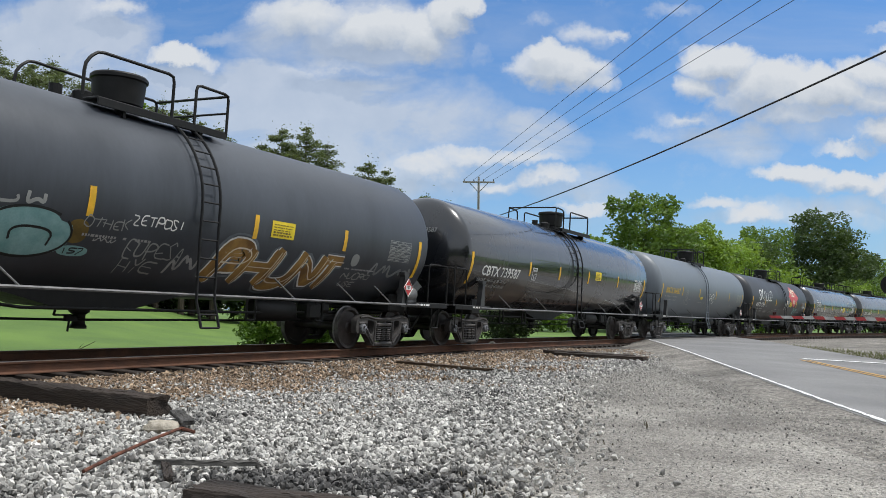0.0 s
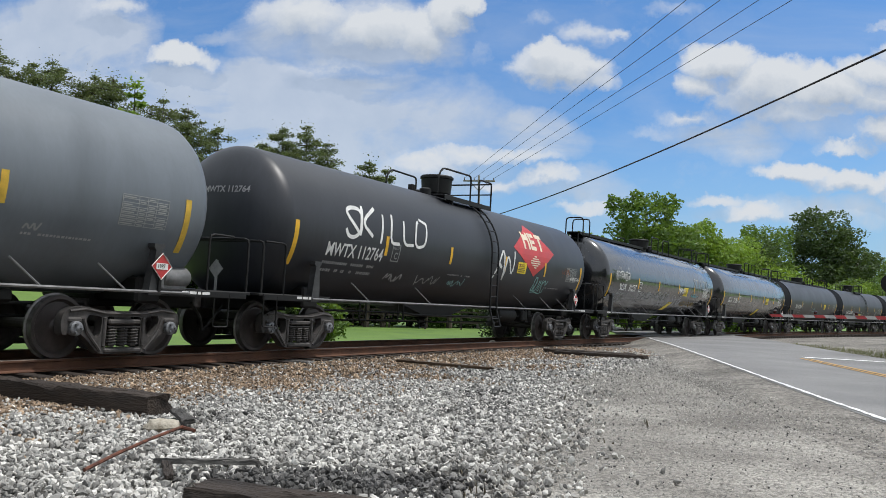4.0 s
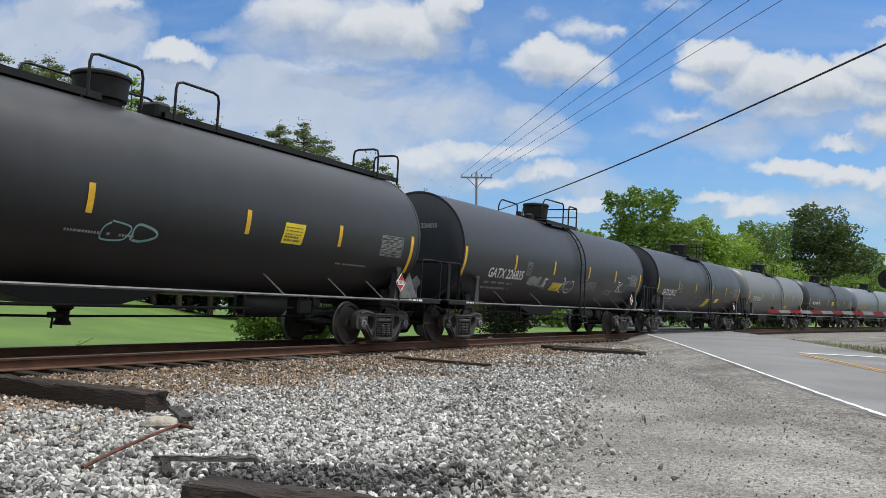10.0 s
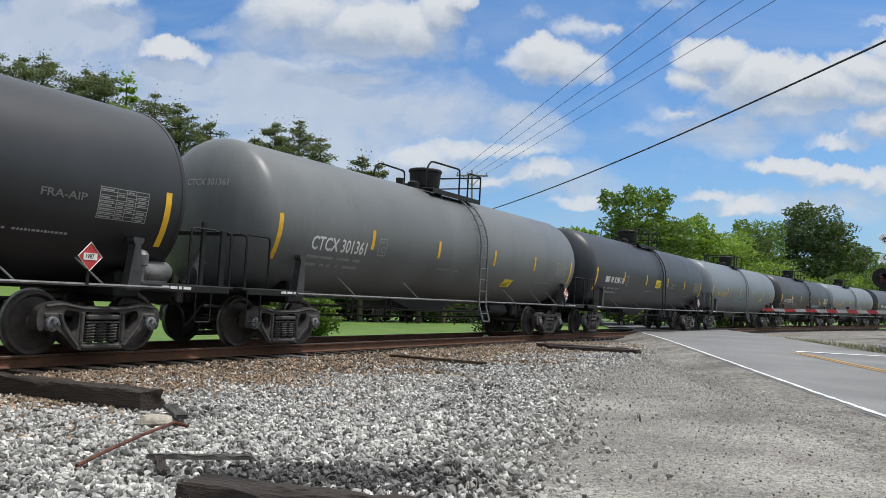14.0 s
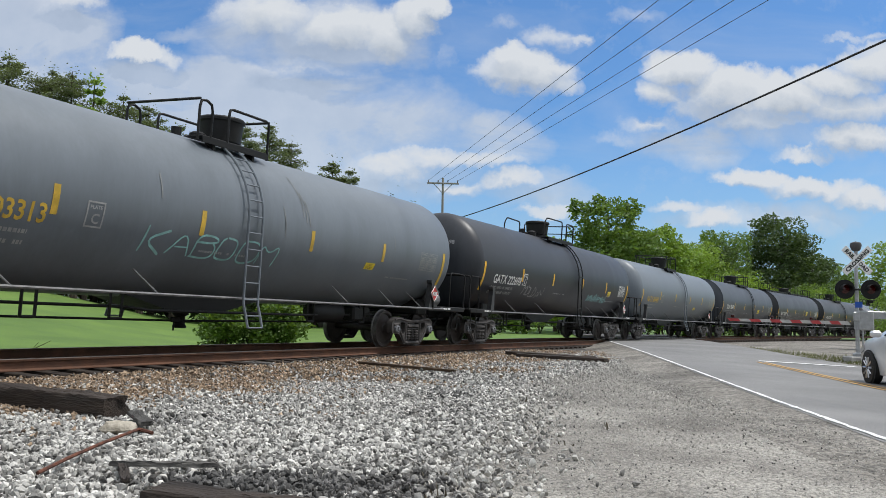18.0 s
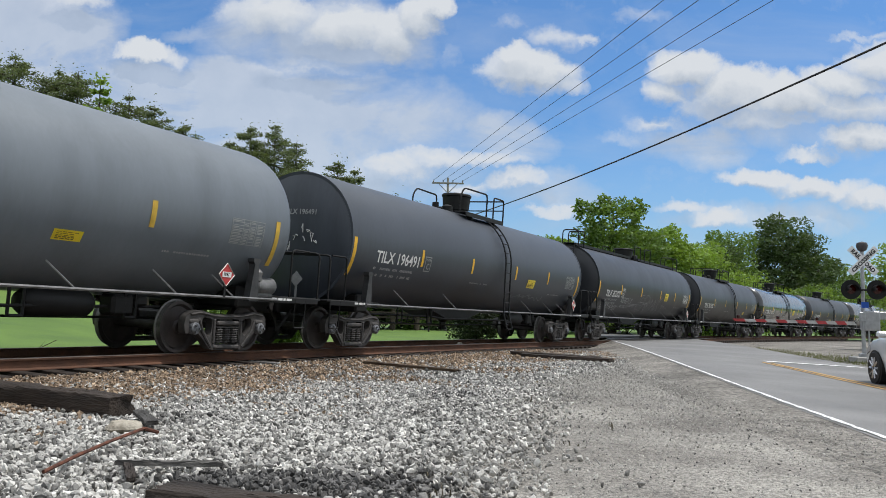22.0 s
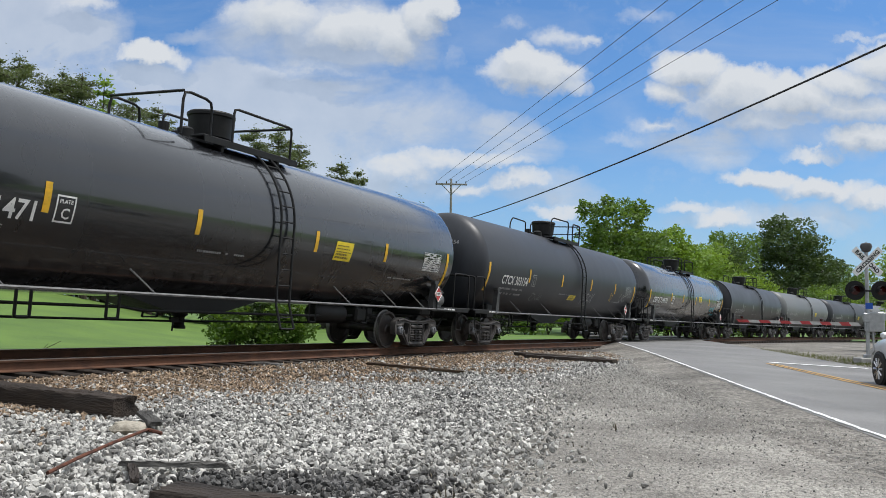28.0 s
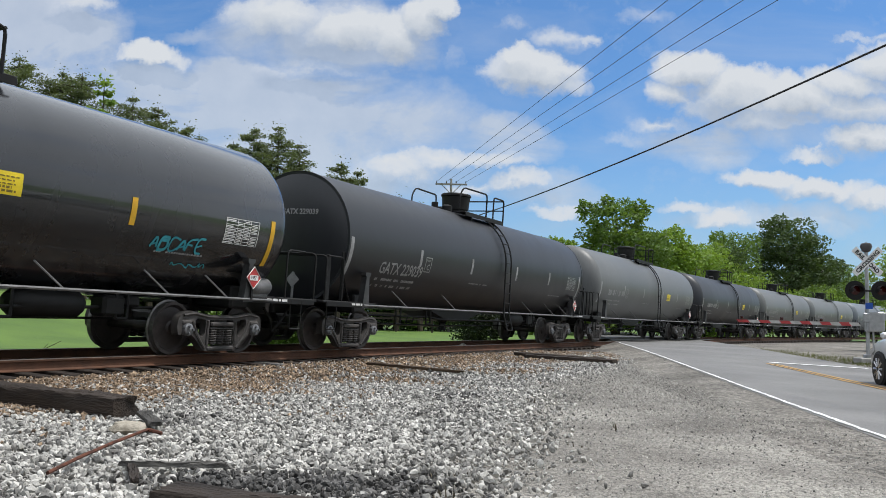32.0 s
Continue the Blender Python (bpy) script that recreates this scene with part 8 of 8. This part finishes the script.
def saloon(x, y, heading, paint, label):
    c = thing("car", label, "car", at=pose(x, y, ground_z(x, y), 0, 0, heading))
    me = car_body().mesh("body", paint, angle=60)
    body = part("body", me, paint, c)
    for sy in (-1, 1):
        part("side_window", Shape().add([(-1.15, sy * 0.862, 0.98), (0.72, sy * 0.862, 0.96), (0.22, sy * 0.735, 1.34), (-0.55, sy * 0.735, 1.36), (-1.1, sy * 0.76, 1.24)], [(0, 1, 2, 3, 4)]), CAR_GLASS, c, "dark tinted window")
        part("headlight", Shape().add([(2.16, sy * 0.775, 0.66), (1.72, sy * 0.852, 0.76), (1.74, sy * 0.855, 0.66), (2.20, sy * 0.76, 0.56)], [(0, 1, 2, 3)]), ALLOY, c, "clear headlight")
        part("door_mirror", Shape().box((0.72, sy * 1.0, 1.0), (0.14, 0.2, 0.13), bevel=0.04), paint, c)
        part("door_handle", Shape().box((-0.25, sy * 0.905, 0.83), (0.2, 0.02, 0.03), bevel=0.008), ALLOY, c)
        for wx in (-1.35, 1.38):
            # flat black disc stands in for the shade inside the wheel opening
            arch = Shape().rev([(0.0, 0.35), (0.012, 0.35), (0.012, 0.0)], 26, "y", (wx, sy * 0.885, 0.33))
            part("wheel_well_disc", arch, RUBBER, c)
            wheel = part("wheel", Shape().rev([(-0.10, 0.22), (-0.10, 0.30), (-0.07, 0.33), (0.07, 0.33), (0.10, 0.30), (0.10, 0.22)], 28, "y", (wx, sy * 0.82, 0.33)), RUBBER, c, "black tyre")
            rim = Shape().rev([(sy * 0.085, 0.23), (sy * 0.10, 0.225), (sy * 0.085, 0.20)], 28, "y", (wx, sy * 0.82, 0.33)).rev([(sy * 0.05, 0.0), (sy * 0.105, 0.05), (sy * 0.09, 0.07)], 14, "y", (wx, sy * 0.82, 0.33))
            for k in range(10):
                a = 2 * math.pi * k / 10
                rim.tube([(wx + 0.05 * math.cos(a), sy * 0.915, 0.33 + 0.05 * math.sin(a)), (wx + 0.215 * math.cos(a), sy * 0.918, 0.33 + 0.215 * math.sin(a))], 0.022, 4)
            part("rim", rim, ALLOY, wheel, "silver multi-spoke alloy rim")
    part("windscreen", Shape().add([(1.12, -0.76, 0.985), (1.12, 0.76, 0.985), (0.25, 0.60, 1.415), (0.25, -0.60, 1.415)], [(0, 1, 2, 3)]), CAR_GLASS, c)
    part("front_bumper", Shape().box((2.20, 0, 0.40), (0.22, 1.36, 0.20), bevel=0.06), paint, c)
    return c


# its near front wheel stands by the centre line, just behind the stop line
_hd = 90 - math.degrees(math.atan(0.1548))
_wx, _wy = 9.25, 16.5
_c, _s = math.cos(radians(_hd)), math.sin(radians(_hd))
saloon(_wx - (1.38 * _c - 0.89 * _s), _wy - (1.38 * _s + 0.89 * _c), _hd, CAR_WHITE, "white saloon car waiting at the crossing")
saloon(13.6, 88.0, 262, BLACK_GLOSS, "dark car parked beyond the crossing")


# ---- houses behind the lawn ----
BRICK = surf("red_brick", (0.20, 0.075, 0.05), 0.85, var=0.25, scale=6, bump=0.3, fine=30, color2=(0.30, 0.12, 0.085))
ROOF_GREY = surf("grey_shingle_roof", (0.16, 0.16, 0.165), 0.8, var=0.2, scale=4, bump=0.3, color2=(0.26, 0.26, 0.265))
SIDING = surf("white_siding", (0.66, 0.66, 0.64), 0.6, var=0.08, scale=3, bump=0.1)
PANE = surf("window_glass", (0.03, 0.035, 0.04), 0.08, var=0.1, scale=2, bump=0.0)


def house(x, y, w, d, eave, ridge, wall, label, heading=0, windows=((0.3, 1.0),), chimney=False):
    """w across, d deep, gable roof along the width; local front at -y."""
    h = thing("house", label, "house", at=pose(x, y, ground_z(x, y) - 0.1, 0, 0, heading))
    sh = Shape()
    t = 0.25
    for sy in (-1, 1):
        sh.box((0, sy * (d / 2 - t / 2), eave / 2), (w, t, eave))
    for sx in (-1, 1):
        sh.prism([(-d / 2, 0), (d / 2, 0), (d / 2, eave), (0, ridge - 0.12), (-d / 2, eave)], sx * w / 2, sx * (w / 2 - t), "x")
    part("wall", sh, wall, h)
    for sy in (-1, 1):
        o = 0.5
        rise = (ridge - eave) / (d / 2)
        p = [(-w / 2 - 0.4, sy * (d / 2 + o), eave - o * rise + 0.06), (w / 2 + 0.4, sy * (d / 2 + o), eave - o * rise + 0.06), (w / 2 + 0.4, 0, ridge + 0.06), (-w / 2 - 0.4, 0, ridge + 0.06)]
        part("roof", Shape().add([(a, b, c + k) for k in (0, 0.12) for a, b, c in p], [(0, 1, 2, 3), (7, 6, 5, 4), (0, 4, 5, 1), (1, 5, 6, 2), (2, 6, 7, 3), (3, 7, 4, 0)]), ROOF_GREY, h)
        part("fascia", Shape().box((0, sy * (d / 2 + o + 0.02), eave - o * rise + 0.05), (w + 0.8, 0.05, 0.22)), SIDING, h, "white fascia board")
    for u, z in windows:
        wx = (u - 0.5) * w
        fr = part("window", Shape().box((wx, -d / 2 - 0.02, z + 0.65), (1.15, 0.12, 1.35), bevel=0.01), SIDING, h, "white framed window")
        for k in (-1, 1):
            part("pane", Shape().box((wx, -d / 2 - 0.085, z + 0.65 + k * 0.31), (0.95, 0.02, 0.55)), PANE, fr)
    if chimney:
        part("chimney", Shape().box((w * 0.30, 0, ridge + 0.2), (0.7, 0.7, 1.5), bevel=0.02), BRICK, h)
    return h


house(-28.0, 49.0, 13.4, 8.0, 6.0, 8.2, BRICK, "red brick house with a grey shingle roof", 0, ((0.12, 1.0), (0.42, 1.0), (0.70, 1.0), (0.93, 1.0), (0.42, 3.8), (0.70, 3.8)), True)
house(-7.8, 82.0, 6.2, 6.0, 2.7, 4.2, SIDING, "long low white shed behind the lawn", 0, ((0.2, 0.8), (0.75, 0.8)))
house(-25.0, 78.0, 8.5, 7.0, 2.9, 4.8, SIDING, "white sided house behind the lawn", 0, ((0.2, 0.9), (0.5, 0.9), (0.8, 0.9)))


def paddock_fence(x0, x1, y, label):
    f = thing("fence", label, "fence")
    n = int((x1 - x0) / 2.4)
    for k in range(n + 1):
        x = x0 + (x1 - x0) * k / n
        part("post", Shape().box((x, y, ground_z(x, y) + 0.6), (0.12, 0.12, 1.4), bevel=0.01), TIE_WOOD, f)
    for z in (0.45, 0.85, 1.2):
        part("rail", Shape().add([(x, y - 0.08 + d, ground_z(x, y) + z + e) for x in np.linspace(x0, x1, 12) for d, e in ((0, -0.06), (0, 0.06), (0.04, 0.06), (0.04, -0.06))],
             [(4 * i + j, 4 * i + (j + 1) % 4, 4 * i + 4 + (j + 1) % 4, 4 * i + 4 + j) for i in range(11) for j in range(4)]), TIE_WOOD, f)


paddock_fence(-14, 4, 60.5, "dark wooden paddock fence behind the lawn")



motions()
